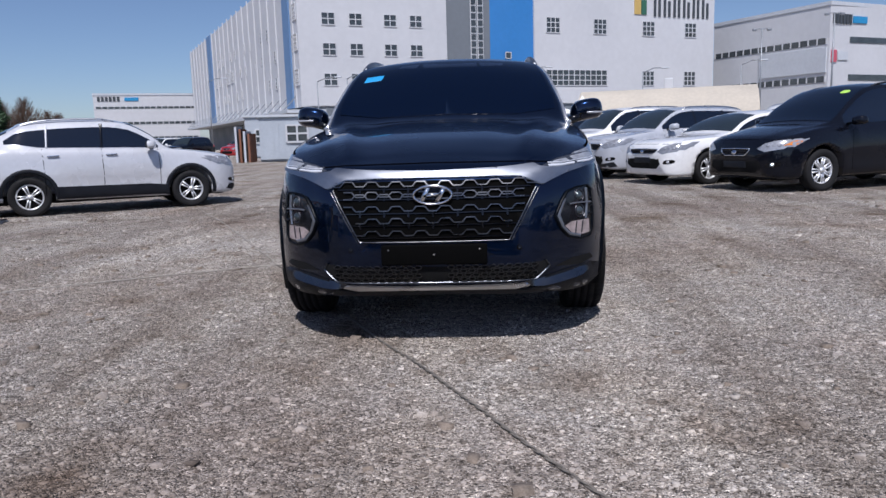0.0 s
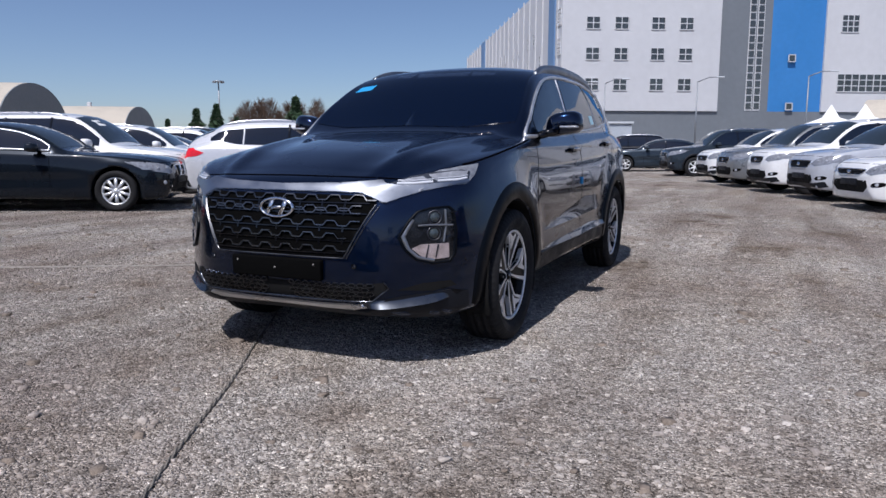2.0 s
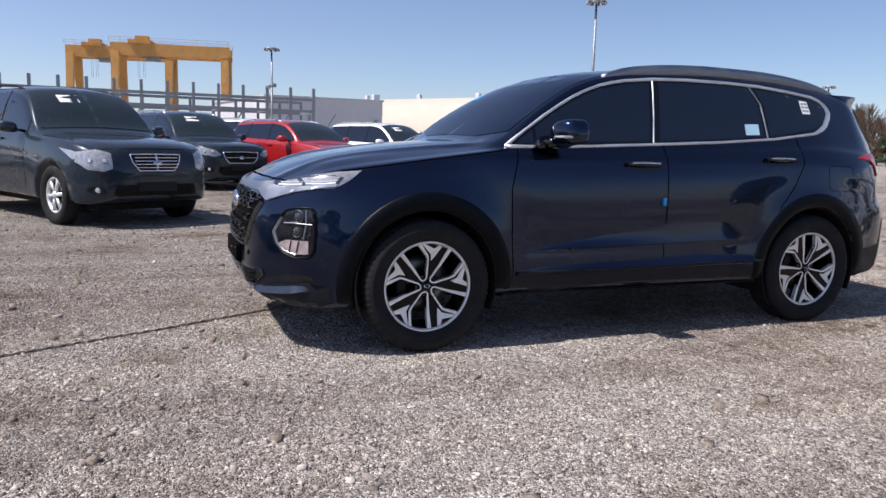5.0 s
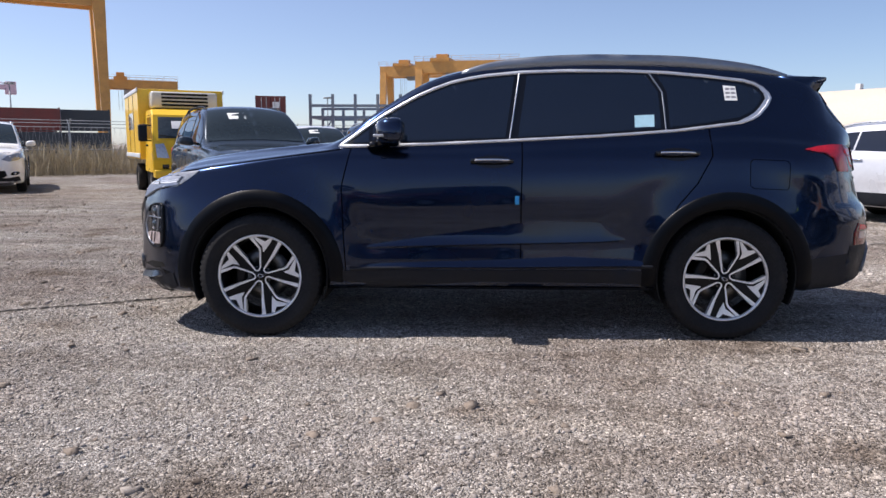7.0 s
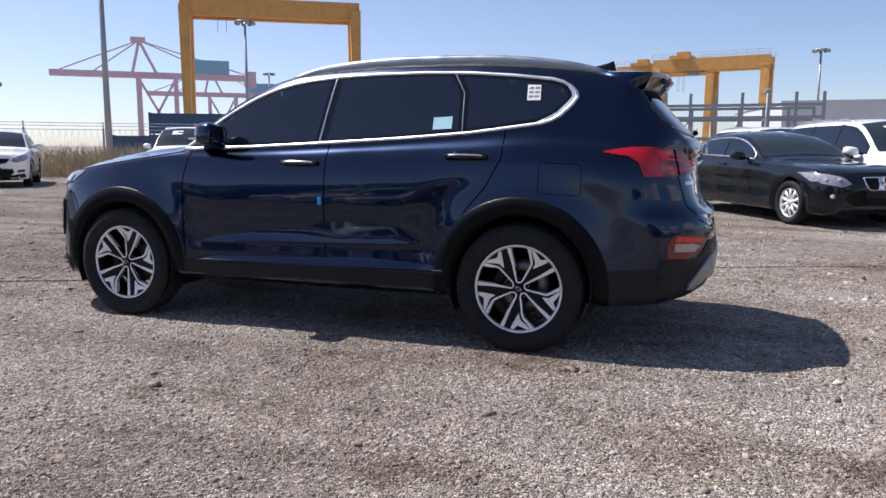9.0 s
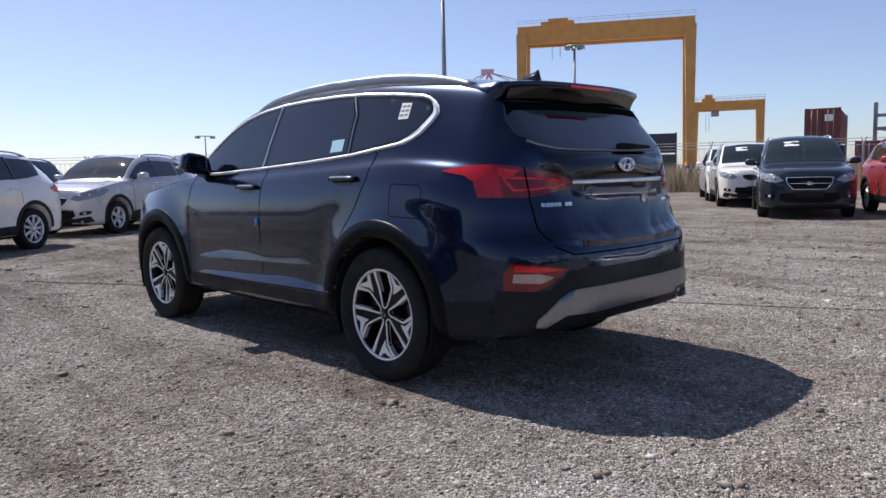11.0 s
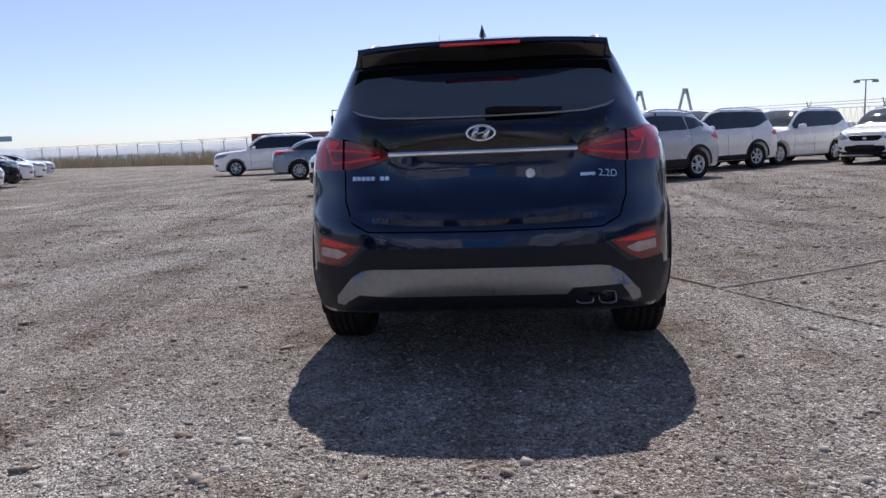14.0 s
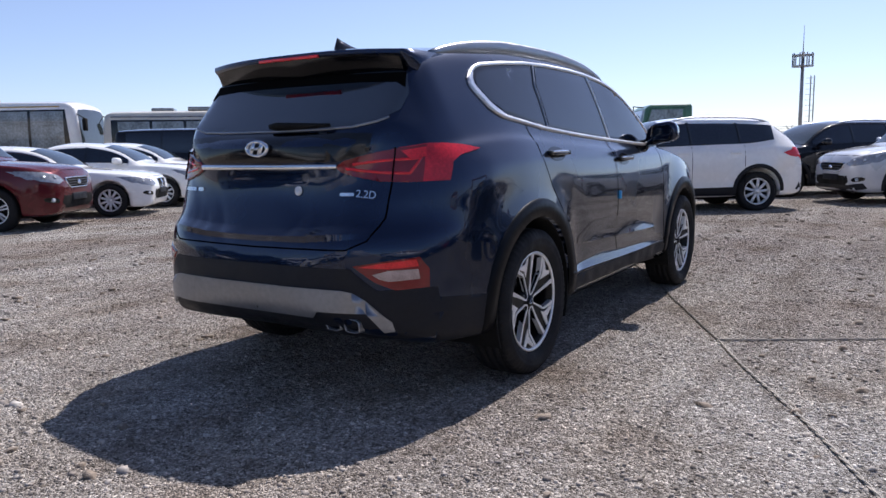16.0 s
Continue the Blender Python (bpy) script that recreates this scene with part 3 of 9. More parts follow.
# ---- the dark blue sport utility car ----
FRONT_AXLE, REAR_AXLE, HUB_Z, TRACK = -1.44, 1.325, 0.365, 0.815
K_MAIN = {k: curve_keys(v) for k, v in {
    "zt": [(-2.372, 0.70), (-2.36, 0.82), (-2.33, 0.895), (-2.25, 0.94), (-2.1, 0.995), (-1.8, 1.07), (-1.5, 1.12), (-1.2, 1.155), (-1.04, 1.172), (-0.95, 1.225),
           (-0.78, 1.345), (-0.6, 1.468), (-0.437, 1.562), (-0.3, 1.612), (-0.15, 1.645), (0.1, 1.672), (0.6, 1.693), (1.0, 1.688), (1.4, 1.66), (1.7, 1.619), (1.85, 1.594),
           (1.93, 1.53), (1.99, 1.45), (2.1, 1.325), (2.2, 1.222), (2.28, 1.17), (2.32, 1.11), (2.338, 0.95), (2.348, 0.75), (2.356, 0.61)],
    "zb": [(-2.372, 0.6), (-2.36, 0.42), (-2.33, 0.31), (-2.27, 0.26), (-2.1, 0.235), (-1.8, 0.25), (-0.9, 0.28), (0.9, 0.28), (1.75, 0.28), (2.05, 0.295), (2.17, 0.325),
           (2.27, 0.37), (2.33, 0.43), (2.348, 0.48), (2.356, 0.55)],
    "w": [(-2.372, 0.14), (-2.36, 0.3), (-2.342, 0.42), (-2.30, 0.53), (-2.225, 0.635), (-2.09, 0.782), (-2.0, 0.845), (-1.85, 0.892), (-1.7, 0.908), (-1.44, 0.916),
          (-0.9, 0.905), (0, 0.915), (0.8, 0.92), (1.33, 0.93), (1.7, 0.915), (1.9, 0.885), (2.02, 0.85), (2.12, 0.795), (2.2, 0.72), (2.27, 0.63), (2.31, 0.55), (2.338, 0.44), (2.356, 0.22)],
    "zs": [(-2.372, 0.66), (-2.34, 0.79), (-2.29, 0.865), (-2.2, 0.91), (-2.1, 0.94), (-1.9, 0.982), (-1.44, 1.05), (-0.95, 1.112), (0, 1.15), (1.0, 1.195), (1.4, 1.215), (1.8, 1.19),
           (2.0, 1.16), (2.15, 1.11), (2.25, 1.05), (2.31, 0.95), (2.34, 0.75), (2.356, 0.58)],
    "ws": [(-2.372, 0.09), (-2.342, 0.36), (-2.30, 0.475), (-2.225, 0.58), (-2.09, 0.715), (-1.9, 0.80), (-1.7, 0.84), (-1.44, 0.857), (-0.95, 0.84), (0, 0.832), (1.0, 0.828),
           (1.4, 0.818), (1.8, 0.79), (1.95, 0.765), (2.05, 0.735), (2.15, 0.675), (2.25, 0.575), (2.31, 0.48), (2.34, 0.35), (2.356, 0.16)],
    "wr": [(-2.372, 0.05), (-2.342, 0.26), (-2.30, 0.37), (-2.225, 0.46), (-2.09, 0.555), (-1.9, 0.62), (-1.44, 0.66), (-1.04, 0.71), (-0.95, 0.76), (-0.84, 0.758), (-0.63, 0.725),
           (-0.43, 0.692), (-0.2, 0.668), (0, 0.655), (0.5, 0.65), (1.0, 0.642), (1.4, 0.63), (1.8, 0.605), (1.93, 0.605), (2.05, 0.60), (2.15, 0.57), (2.25, 0.49), (2.32, 0.37), (2.356, 0.1)],
    "zr": [(-2.372, 0.68), (-2.342, 0.84), (-2.30, 0.895), (-2.2, 0.935), (-2.1, 0.97), (-1.9, 1.03), (-1.44, 1.095), (-1.04, 1.14), (-0.95, 1.178), (-0.84, 1.262), (-0.63, 1.402),
           (-0.43, 1.508), (-0.23, 1.567), (0, 1.598), (0.6, 1.62), (1.0, 1.615), (1.4, 1.59), (1.7, 1.562), (1.84, 1.535), (1.92, 1.475), (1.98, 1.395), (2.08, 1.285), (2.18, 1.195), (2.27, 1.12),
           (2.32, 1.02), (2.342, 0.8), (2.356, 0.6)],
}.items()}
LEAN_FRONT = curve_keys([(0.25, 0.03), (0.4, 0.0), (0.6, 0.008), (0.75, 0.02), (0.85, 0.04), (0.95, 0.05), (1.1, 0.05)])
HOLLOW_REAR = curve_keys([(0.5, 0.0), (0.7, 0.004), (0.775, 0.025), (0.82, 0.06), (0.9, 0.085), (0.98, 0.092), (1.06, 0.082), (1.12, 0.058), (1.17, 0.03), (1.25, 0.0), (1.4, 0.0)])


def bell(q, centre, width):
    return math.exp(-(((q - centre) / width) ** 2))


def main_shape(x, y, z):
    """Flared arches, hollow lower doors and the crease along the flank."""
    if x < 0.45:
        return x
    out = x
    for ya in (FRONT_AXLE, REAR_AXLE):
        r = math.hypot(y - ya, z - HUB_Z)
        if z > 0.25:
            out += 0.014 * bell(r, 0.47, 0.075) - 0.006 * bell(r, 0.66, 0.09) * min(1, max(0, (z - 0.5) / 0.2))
    inner = min(1, max(0, (1.0 - abs(y)) / 0.2))
    out += inner * (-0.014 * bell(z, 0.57, 0.09) - 0.004 * bell(z, 0.72, 0.08))
    if z > 0.4:
        out += 0.003 * bell(z, 1.075, 0.03)
    return out


YS = [*np.linspace(-2.372, -2.33, 8), *np.linspace(-2.32, -2.05, 18), *np.linspace(-2.02, 1.72, 84), *np.linspace(1.75, 2.29, 30), *np.linspace(2.3, 2.356, 12)]
body_bm = loft_body(K_MAIN, YS, 8, main_shape)
for v in body_bm.verts:
    # the nose leans back, the tailgate is hollow between the lamps and the bumper
    if v.co.y < -1.9:
        v.co.y += LEAN_FRONT(v.co.z) * min(1, (-1.9 - v.co.y) / 0.3)
    if v.co.y > 1.7:
        v.co.y -= HOLLOW_REAR(v.co.z) * min(1, (v.co.y - 1.7) / 0.45)
    # two soft folds run up the hood towards the pillars
    x, y, z = v.co
    if -2.28 < y < -0.98 and z > K_MAIN["zr"](y) - 0.02:
        fold = 0.43 + 0.2 * (y + 2.25) / 1.25
        v.co.z += (0.013 * bell(abs(x), fold, 0.05) - 0.006 * bell(abs(x), fold - 0.14, 0.09)) * min(1, (y + 2.28) / 0.25) * min(1, (-0.98 - y) / 0.15)
raw = bpy.data.meshes.new("raw")
body_bm.to_mesh(raw)
body_bm.free()
skin = Skin(raw)
body_mesh = cut_arches(raw, (FRONT_AXLE, REAR_AXLE), 0.415, HUB_Z + 0.015, 0.55, 1.3)

suv = thing("sport_utility_car", "glossy navy-black sport utility car parked on gravel, tinted windows, headlamps lit", "car")
part_mesh("body", body_mesh, PAINT_NAVY, suv, "navy-black painted bodywork")
turned = []
for v in body_mesh.vertices:
    p, flat, face, far = skin.tree.find_nearest(v.co)
    edge = math.hypot(abs(v.co.y) - 1.38, v.co.z - HUB_Z) < 0.6 and abs(v.co.x) < 0.72
    turned.append(tuple(skin.soft(p, face, flat)) if far < 1e-4 and not edge and v.co.z > 0.3 else (0.0, 0.0, 0.0))
body_mesh.normals_split_custom_set_from_vertices(turned)


def both(name, pts, axis, material, off=0.004, step=0.05, skirt=0.012, label="", parent=None, rounds=0):
    """The same panel on the car's two sides (axis x) or mirrored across its middle (axis y)."""
    made = []
    pts = chaikin(pts, rounds) if rounds else pts
    for s in (1, -1):
        if axis == "x":
            bm = skin.patch(pts, "x", s, off, step, skirt)
        else:
            side = 1 if axis == "rear" else -1
            bm = skin.patch([(u * s, v) for u, v in pts], "y", side, off, step, skirt)
        made.append(part(name, bm, material, parent or suv, label))
    return made


# side glass: a black surround, three panes a side and a bright trim round them
DLO = [(-0.96, 1.134), (-0.83, 1.228), (-0.70, 1.318), (-0.6, 1.378), (-0.497, 1.435), (-0.4, 1.478), (-0.297, 1.515), (-0.2, 1.538), (-0.096, 1.556), (0.12, 1.577), (0.372, 1.586), (0.706, 1.586), (0.97, 1.577),
       (1.235, 1.555), (1.45, 1.53), (1.51, 1.513), (1.553, 1.487), (1.585, 1.455), (1.595, 1.425), (1.57, 1.385), (1.515, 1.328), (1.475, 1.303), (1.41, 1.281), (1.2, 1.254), (1.005, 1.23), (0.573, 1.199), (0.04, 1.171), (-0.43, 1.149), (-0.80, 1.138)]
both("window_surround", DLO, "x", GLOSS_BLACK, 0.003, 0.06, 0.01, "gloss black window surround")
both("front_door_glass", [(-0.765, 1.162), (-0.765, 1.25), (-0.66, 1.32), (-0.55, 1.385), (-0.43, 1.442), (-0.3, 1.493), (-0.1, 1.533), (0.075, 1.552), (0.02, 1.192)], "x", GLASS, 0.006, 0.06, 0.004, "black tinted door glass")
both("quarter_light", [(-0.885, 1.157), (-0.785, 1.235), (-0.785, 1.16)], "x", GLASS, 0.006, 0.06, 0.004)
both("rear_door_glass", [(0.15, 1.556), (0.37, 1.564), (0.7, 1.565), (0.86, 1.56), (0.925, 1.46), (0.935, 1.25), (0.573, 1.222), (0.095, 1.196)], "x", GLASS, 0.006, 0.06, 0.004, "black tinted door glass")
both("rear_quarter_glass", [(0.93, 1.555), (1.2, 1.533), (1.42, 1.508), (1.5, 1.485), (1.54, 1.45), (1.545, 1.425), (1.515, 1.385), (1.47, 1.345), (1.4, 1.313), (1.2, 1.28), (0.985, 1.255), (0.98, 1.46)], "x", GLASS, 0.006, 0.06, 0.004, "black tinted quarter glass")
for s in (1, -1):
    part("window_trim", skin.strip(DLO, 0.016, "x", s, 0.012, True), TRIM_BRIGHT, suv, "bright chrome window trim")
    part("trim_corner", skin.patch([(1.36, 1.271), (1.41, 1.275), (1.48, 1.298), (1.522, 1.322), (1.58, 1.382), (1.605, 1.425), (1.593, 1.46), (1.55, 1.50), (1.53, 1.498), (1.562, 1.455), (1.568, 1.428), (1.54, 1.39), (1.495, 1.343), (1.45, 1.316), (1.40, 1.292)], "x", s, 0.011, 0.04), TRIM_BRIGHT, suv, "wide chrome corner of the trim")
    # silver strips paint the sky's glint along the gloss black pillar edges
    part("pillar_trim", skin.strip([(0.105, 1.565), (0.045, 1.18)], 0.008, "x", s, 0.011), SATIN, suv)
    part("pillar_trim", skin.strip([(0.88, 1.572), (0.95, 1.46), (0.962, 1.236)], 0.008, "x", s, 0.01), RAIL, suv)
    # panel gaps round the doors
    for line in ([(-0.89, 1.13), (-0.945, 0.9), (-0.935, 0.6), (-0.925, 0.44), (-0.925, 0.29)], [(0.118, 1.175), (0.112, 0.8), (0.118, 0.31)],
                 [(1.215, 1.262), (1.215, 1.09), (1.13, 0.93), (1.02, 0.8), (0.93, 0.62), (0.905, 0.46)], [(-0.925, 0.3), (0.905, 0.31)],
                 [(-0.95, 1.118), (-1.4, 1.058), (-1.9, 0.985)]):
        part("panel_gap", skin.strip(line, 0.007, "x", s, 0.0012, base=0.0006), SEAM, suv)
    # black cladding: sill and the two arch lips
    part("sill_cladding", skin.patch([(-0.97, 0.285), (0.885, 0.295), (0.9, 0.405), (0.7, 0.418), (-0.85, 0.405), (-0.96, 0.4)], "x", s, 0.007, 0.07, 0.01), PLASTIC, suv, "matt black sill cladding")
    part("sill_ridge", skin.strip([(-0.90, 0.415), (-0.3, 0.428), (0.4, 0.435), (0.885, 0.442)], 0.022, "x", s, 0.012), PLASTIC, suv)
    for ya, a0, a1 in ((FRONT_AXLE, -18, 196), (REAR_AXLE, -14, 192)):
        arc = [(ya + 0.458 * math.cos(radians(a)), HUB_Z + 0.015 + 0.458 * math.sin(radians(a))) for a in np.linspace(a0, a1, 34)]
        part("arch_cladding", skin.strip(arc, 0.092, "x", s, 0.011, step=0.06), FLARE, suv, "satin black wheel-arch flare")
    # creases in the lower doors and over the wheels
    part("door_crease", skin.ridge([(-0.80, 0.556), (-0.45, 0.61), (-0.06, 0.667), (0.2, 0.708), (0.57, 0.70), (0.76, 0.63)], [(-0.80, 0.545), (-0.45, 0.557), (-0.06, 0.57), (0.2, 0.578), (0.57, 0.588), (0.76, 0.60)], "x", s, 0.02), PAINT_NAVY, suv)
    part("door_crease", skin.ridge([(-0.89, 0.442), (-0.4, 0.462), (0.07, 0.478), (0.38, 0.497), (0.8, 0.478), (0.88, 0.455)], [(-0.89, 0.425), (-0.4, 0.43), (0.07, 0.434), (0.38, 0.44), (0.8, 0.446), (0.88, 0.443)], "x", s, 0.017), PAINT_NAVY, suv)
    # liners in the wheel housings
    for ya in (FRONT_AXLE, REAR_AXLE):
        bm = bmesh.new()
        rows = [[bm.verts.new((s * x, ya + r * math.cos(radians(a)), HUB_Z + 0.015 + r * math.sin(radians(a)))) for x, r in ((0.5, 0.402), (0.914, 0.402), (0.914, 0.411), (0.5, 0.411))] for a in np.linspace(-24, 204, 64)]
        for one, two in zip(rows, rows[1:]):
            for j in range(4):
                bm.faces.new((one[j], one[(j + 1) % 4], two[(j + 1) % 4], two[j]))
        bmesh.ops.recalc_face_normals(bm, faces=bm.faces)
        part("wheel_liner", bm, UNDER, suv, smooth=False)
    # door handles: a dark cup and a bright grip
    for yh, zh in ((-0.06, 1.055), (1.01, 1.102)):
        part("handle_cup", skin.patch(chaikin([(yh - 0.13, zh), (yh - 0.05, zh + 0.032), (yh + 0.07, zh + 0.03), (yh + 0.13, zh - 0.005), (yh + 0.06, zh - 0.045), (yh - 0.06, zh - 0.04)], 2), "x", s, 0.0025, 0.03, 0.004), GLOSS_BLACK, suv)
        p, nrm = skin.at("x", s, yh, zh)
        bm = bmesh.new()
        rings = []
        for i in range(13):
            q = -1 + i / 6
            tall, out = 0.019 - 0.008 * abs(q) ** 2.5, 0.034 - 0.026 * abs(q) ** 5
            z1 = zh + 0.012 - 0.004 * q * q
            rings.append([bm.verts.new((p.x + s * d, yh + 0.125 * q, z)) for d, z in ((out - 0.016, z1), (out, z1 - 0.003), (out + 0.006, z1 - tall * 0.6), (out, z1 - tall * 1.3), (out - 0.016, z1 - tall * 1.4))])
        for one, two in zip(rings, rings[1:]):
            for j in range(5):
                bm.faces.new((one[j], one[(j + 1) % 5], two[(j + 1) % 5], two[j]))
        bm.faces.new(rings[0])
        bm.faces.new(rings[-1][::-1])
        bmesh.ops.recalc_face_normals(bm, faces=bm.faces)
        part("door_handle", bm, PAINT_NAVY, suv)
        trim = bmesh.new()
        rings = []
        for i in range(13):
            q = -1 + i / 6
            out, z1 = 0.036 - 0.026 * abs(q) ** 5, zh + 0.013 - 0.004 * q * q
            rings.append([trim.verts.new((p.x + s * d, yh + 0.124 * q, z)) for d, z in ((out - 0.012, z1 + 0.002), (out + 0.001, z1), (out + 0.005, z1 - 0.009), (out - 0.004, z1 - 0.009))])
        for one, two in zip(rings, rings[1:]):
            for j in range(4):
                trim.faces.new((one[j], one[(j + 1) % 4], two[(j + 1) % 4], two[j]))
        bmesh.ops.recalc_face_normals(trim, faces=trim.faces)
        part("handle_trim", trim, CHROME, suv, "chrome handle strip")
        for e in (-1, 1):
            part("handle_foot", box((p.x - 0.004, yh + e * 0.105 - 0.02, zh - 0.011), (p.x + s * 0.03, yh + e * 0.105 + 0.02, zh + 0.011), 0.004), GLOSS_BLACK, suv)
    # blue protective tag on the door's edge
    p, nrm = skin.at("x", s, 0.088, 0.828)
    part("edge_tag", box((p.x - 0.006 * s, 0.076, 0.803), (p.x + 0.012 * s, 0.1, 0.853), 0.003), STICKER_BLUE, suv, "small blue door edge guard")
    # mirrors
    bm = bmesh.new()
    bmesh.ops.create_uvsphere(bm, u_segments=24, v_segments=14, radius=1)
    for v in bm.verts:
        q = Vector([math.copysign(abs(c) ** 0.62, c) for c in v.co])
        v.co = Vector((q.x * 0.112 * (1 - 0.14 * q.z), q.y * 0.085 * (1.2 if q.y < 0 else 0.5), q.z * (0.066 if q.z > 0 else 0.078)))
        v.co.y += 0.03 * max(0, q.x * s)
        v.co.z += 0.014 * (q.x * s) - 0.02 * max(0, -q.x * s) * max(0, -q.z)
    bmesh.ops.transform(bm, matrix=Matrix.Translation((s * 0.97, -0.63, 1.228)), verts=bm.verts)
    mir = part("wing_mirror", bm, PAINT_NAVY, suv, "navy-black mirror housing")
    part("mirror_glass", box((s * 0.97 - 0.068, -0.6, 1.172), (s * 0.97 + 0.068, -0.586, 1.272), 0.03), GLASS, mir, "mirror glass")
    part("mirror_foot", add_beam(add_beam(bmesh.new(), (s * 0.83, -0.73, 1.145), (s * 0.93, -0.66, 1.18), 0.09, 0.045), (s * 0.8, -0.75, 1.14), (s * 0.86, -0.71, 1.15), 0.12, 0.03), GLOSS_BLACK, mir)
    part("mirror_indicator", box((s * 1.01 - 0.05, -0.735, 1.19), (s * 1.01 + 0.06, -0.60, 1.205), 0.006), LAMP_CLEAR, mir, "clear indicator strip")
    # roof rails
    bm = bmesh.new()
    rows = []
    for i in range(41):
        t = i / 40
        y = -0.24 + t * 1.98
        lift = 0.036 * (1 - abs(2 * t - 1) ** 5)
        x = s * (K_MAIN["wr"](y) * 0.955)
        z0 = skin.at("z", 1, x, y)[0].z - 0.012
        z, ww, hh = z0 + lift + 0.008, 0.022, 0.014 + 0.01 * (1 - abs(2 * t - 1) ** 3)
        rows.append([bm.verts.new((x + ww * cx, y, zz)) for cx, zz in ((-1, z0), (-0.8, z + hh * 0.5), (-0.4, z + hh), (0.3, z + hh), (0.75, z + hh * 0.4), (1.15, z0 - 0.006))])
    for one, two in zip(rows, rows[1:]):
        for j in range(6):
            bm.faces.new((one[j], one[(j + 1) % 6], two[(j + 1) % 6], two[j]))
    bm.faces.new(rows[0])
    bm.faces.new(rows[-1][::-1])
    bmesh.ops.recalc_face_normals(bm, faces=bm.faces)
    part("roof_rail", bm, RAIL, suv, "satin silver roof rail")
    part("rail_base", skin.strip([(s * K_MAIN["wr"](y) * 0.955, y) for y in np.linspace(-0.22, 1.72, 16)], 0.03, "z", 1, 0.004), GLOSS_BLACK, suv)

# the fuel door's outline and window stickers
part("fuel_door_gap", skin.strip([(1.445, 1.07), (1.64, 1.062), (1.66, 1.045), (1.66, 0.91), (1.645, 0.895), (1.45, 0.903), (1.43, 0.92), (1.43, 1.055)], 0.0035, "x", 1, 0.0012, True, 0.02), SEAM, suv)
part("window_sticker", skin.patch([(0.78, 1.25), (0.895, 1.255), (0.895, 1.325), (0.78, 1.32)], "x", 1, 0.008, 0.05, 0.001), STICKER_PALE, suv, "pale blue sticker on the door glass")
part("window_sticker", skin.patch([(1.32, 1.41), (1.395, 1.41), (1.39, 1.495), (1.315, 1.50)], "x", 1, 0.008, 0.05, 0.001), PAPER, suv, "white sticker on the quarter glass")
for i in range(3):
    for j in range(2):
        part("print_bar", skin.patch([(1.327 + 0.033 * j, 1.425 + 0.024 * i), (1.352 + 0.033 * j, 1.425 + 0.024 * i), (1.352 + 0.033 * j, 1.437 + 0.024 * i), (1.327 + 0.033 * j, 1.437 + 0.024 * i)], "x", 1, 0.009, 0.05, 0.0008), INK, suv)

# windscreen
edge = [(K_MAIN["wr"](y) - 0.035, K_MAIN["zr"](y) + 0.012) for y in np.linspace(-0.90, -0.14, 12)]
SCREEN = edge + [(0.4, 1.60), (0.2, 1.612), (0, 1.616)] + [(-0.2, 1.612), (-0.4, 1.60)] + [(-x, z) for x, z in edge[::-1]] + [(-0.45, 1.195), (0, 1.205), (0.45, 1.195)]
part("windscreen", skin.patch(SCREEN, "y", -1, 0.004, 0.07, 0.006), GLASS_FRONT, suv, "black tinted windscreen")
part("screen_sticker", skin.patch([(-0.60, 1.452), (-0.475, 1.466), (-0.46, 1.505), (-0.585, 1.492)], "y", -1, 0.006, 0.05, 0.001), STICKER_BLUE, suv, "blue sticker at the top of the windscreen")
part("hood_gap", skin.strip([(-0.80, 0.925), (-0.62, 0.915), (-0.45, 0.925), (0, 0.93), (0.45, 0.925), (0.62, 0.915), (0.80, 0.925)], 0.006, "y", -1, 0.001, base=0.0005), SEAM, suv)

# front: grille, silver band, lamps, plate panel and skid plate
GR = [(-0.50, 0.825), (-0.44, 0.842), (0, 0.845), (0.44, 0.842), (0.50, 0.825), (0.505, 0.80), (0.44, 0.68), (0.37, 0.548), (-0.37, 0.548), (-0.44, 0.68), (-0.505, 0.80)]
grille = part("grille", skin.patch(GR, "y", -1, 0.006, 0.04, 0.004), GRILLE_BACK, suv, "black honeycomb grille")
half_w, rise_h, flat = 0.0605, 0.022, 0.021
for row in range(6):
    z0 = (0.838, 0.79, 0.757, 0.722, 0.664, 0.604)[row]
    flip = -1 if row == 2 else 1
    mesh_bm, dark_bm = bmesh.new(), bmesh.new()
    lim = 0.488 - max(0, 0.80 - z0) * 0.52
    for col in range(-8, 9):
        cx = col * half_w
        top = z0 - (0 if col % 2 else rise_h) * flip
        nxt = z0 - (rise_h if col % 2 else 0) * flip
        if abs(cx) < lim:
            skin.strip([(cx - flat, top), (cx + flat, top)], 0.006, "y", -1, 0.018, False, 0.06, 0.002, mesh_bm)
        if max(abs(cx), abs(cx + half_w)) < lim:
            skin.strip([(cx + flat, top), (cx + half_w - flat, nxt)], 0.006, "y", -1, 0.0175, False, 0.06, 0.002, mesh_bm)
        if col % 2 == 0 and abs(cx) < lim - 0.02 and row not in (1, 5):
            skin.strip([(cx, top), (cx, top - 0.03)], 0.012, "y", -1, 0.010, False, 0.06, 0.002, dark_bm)
    if row != 2:
        skin.strip([(-lim + 0.01, z0 - 0.034), (0, z0 - 0.034), (lim - 0.01, z0 - 0.034)], 0.007, "y", -1, 0.012, False, 0.06, 0.002, dark_bm)
    part("grille_bar", mesh_bm, GRILLE_EDGE, grille, "dark chrome zigzag bar", smooth=False)
    part("grille_web", dark_bm, GLOSS_BLACK, grille, "black webs between the zigzags", smooth=False)["kind"] = "stuff"
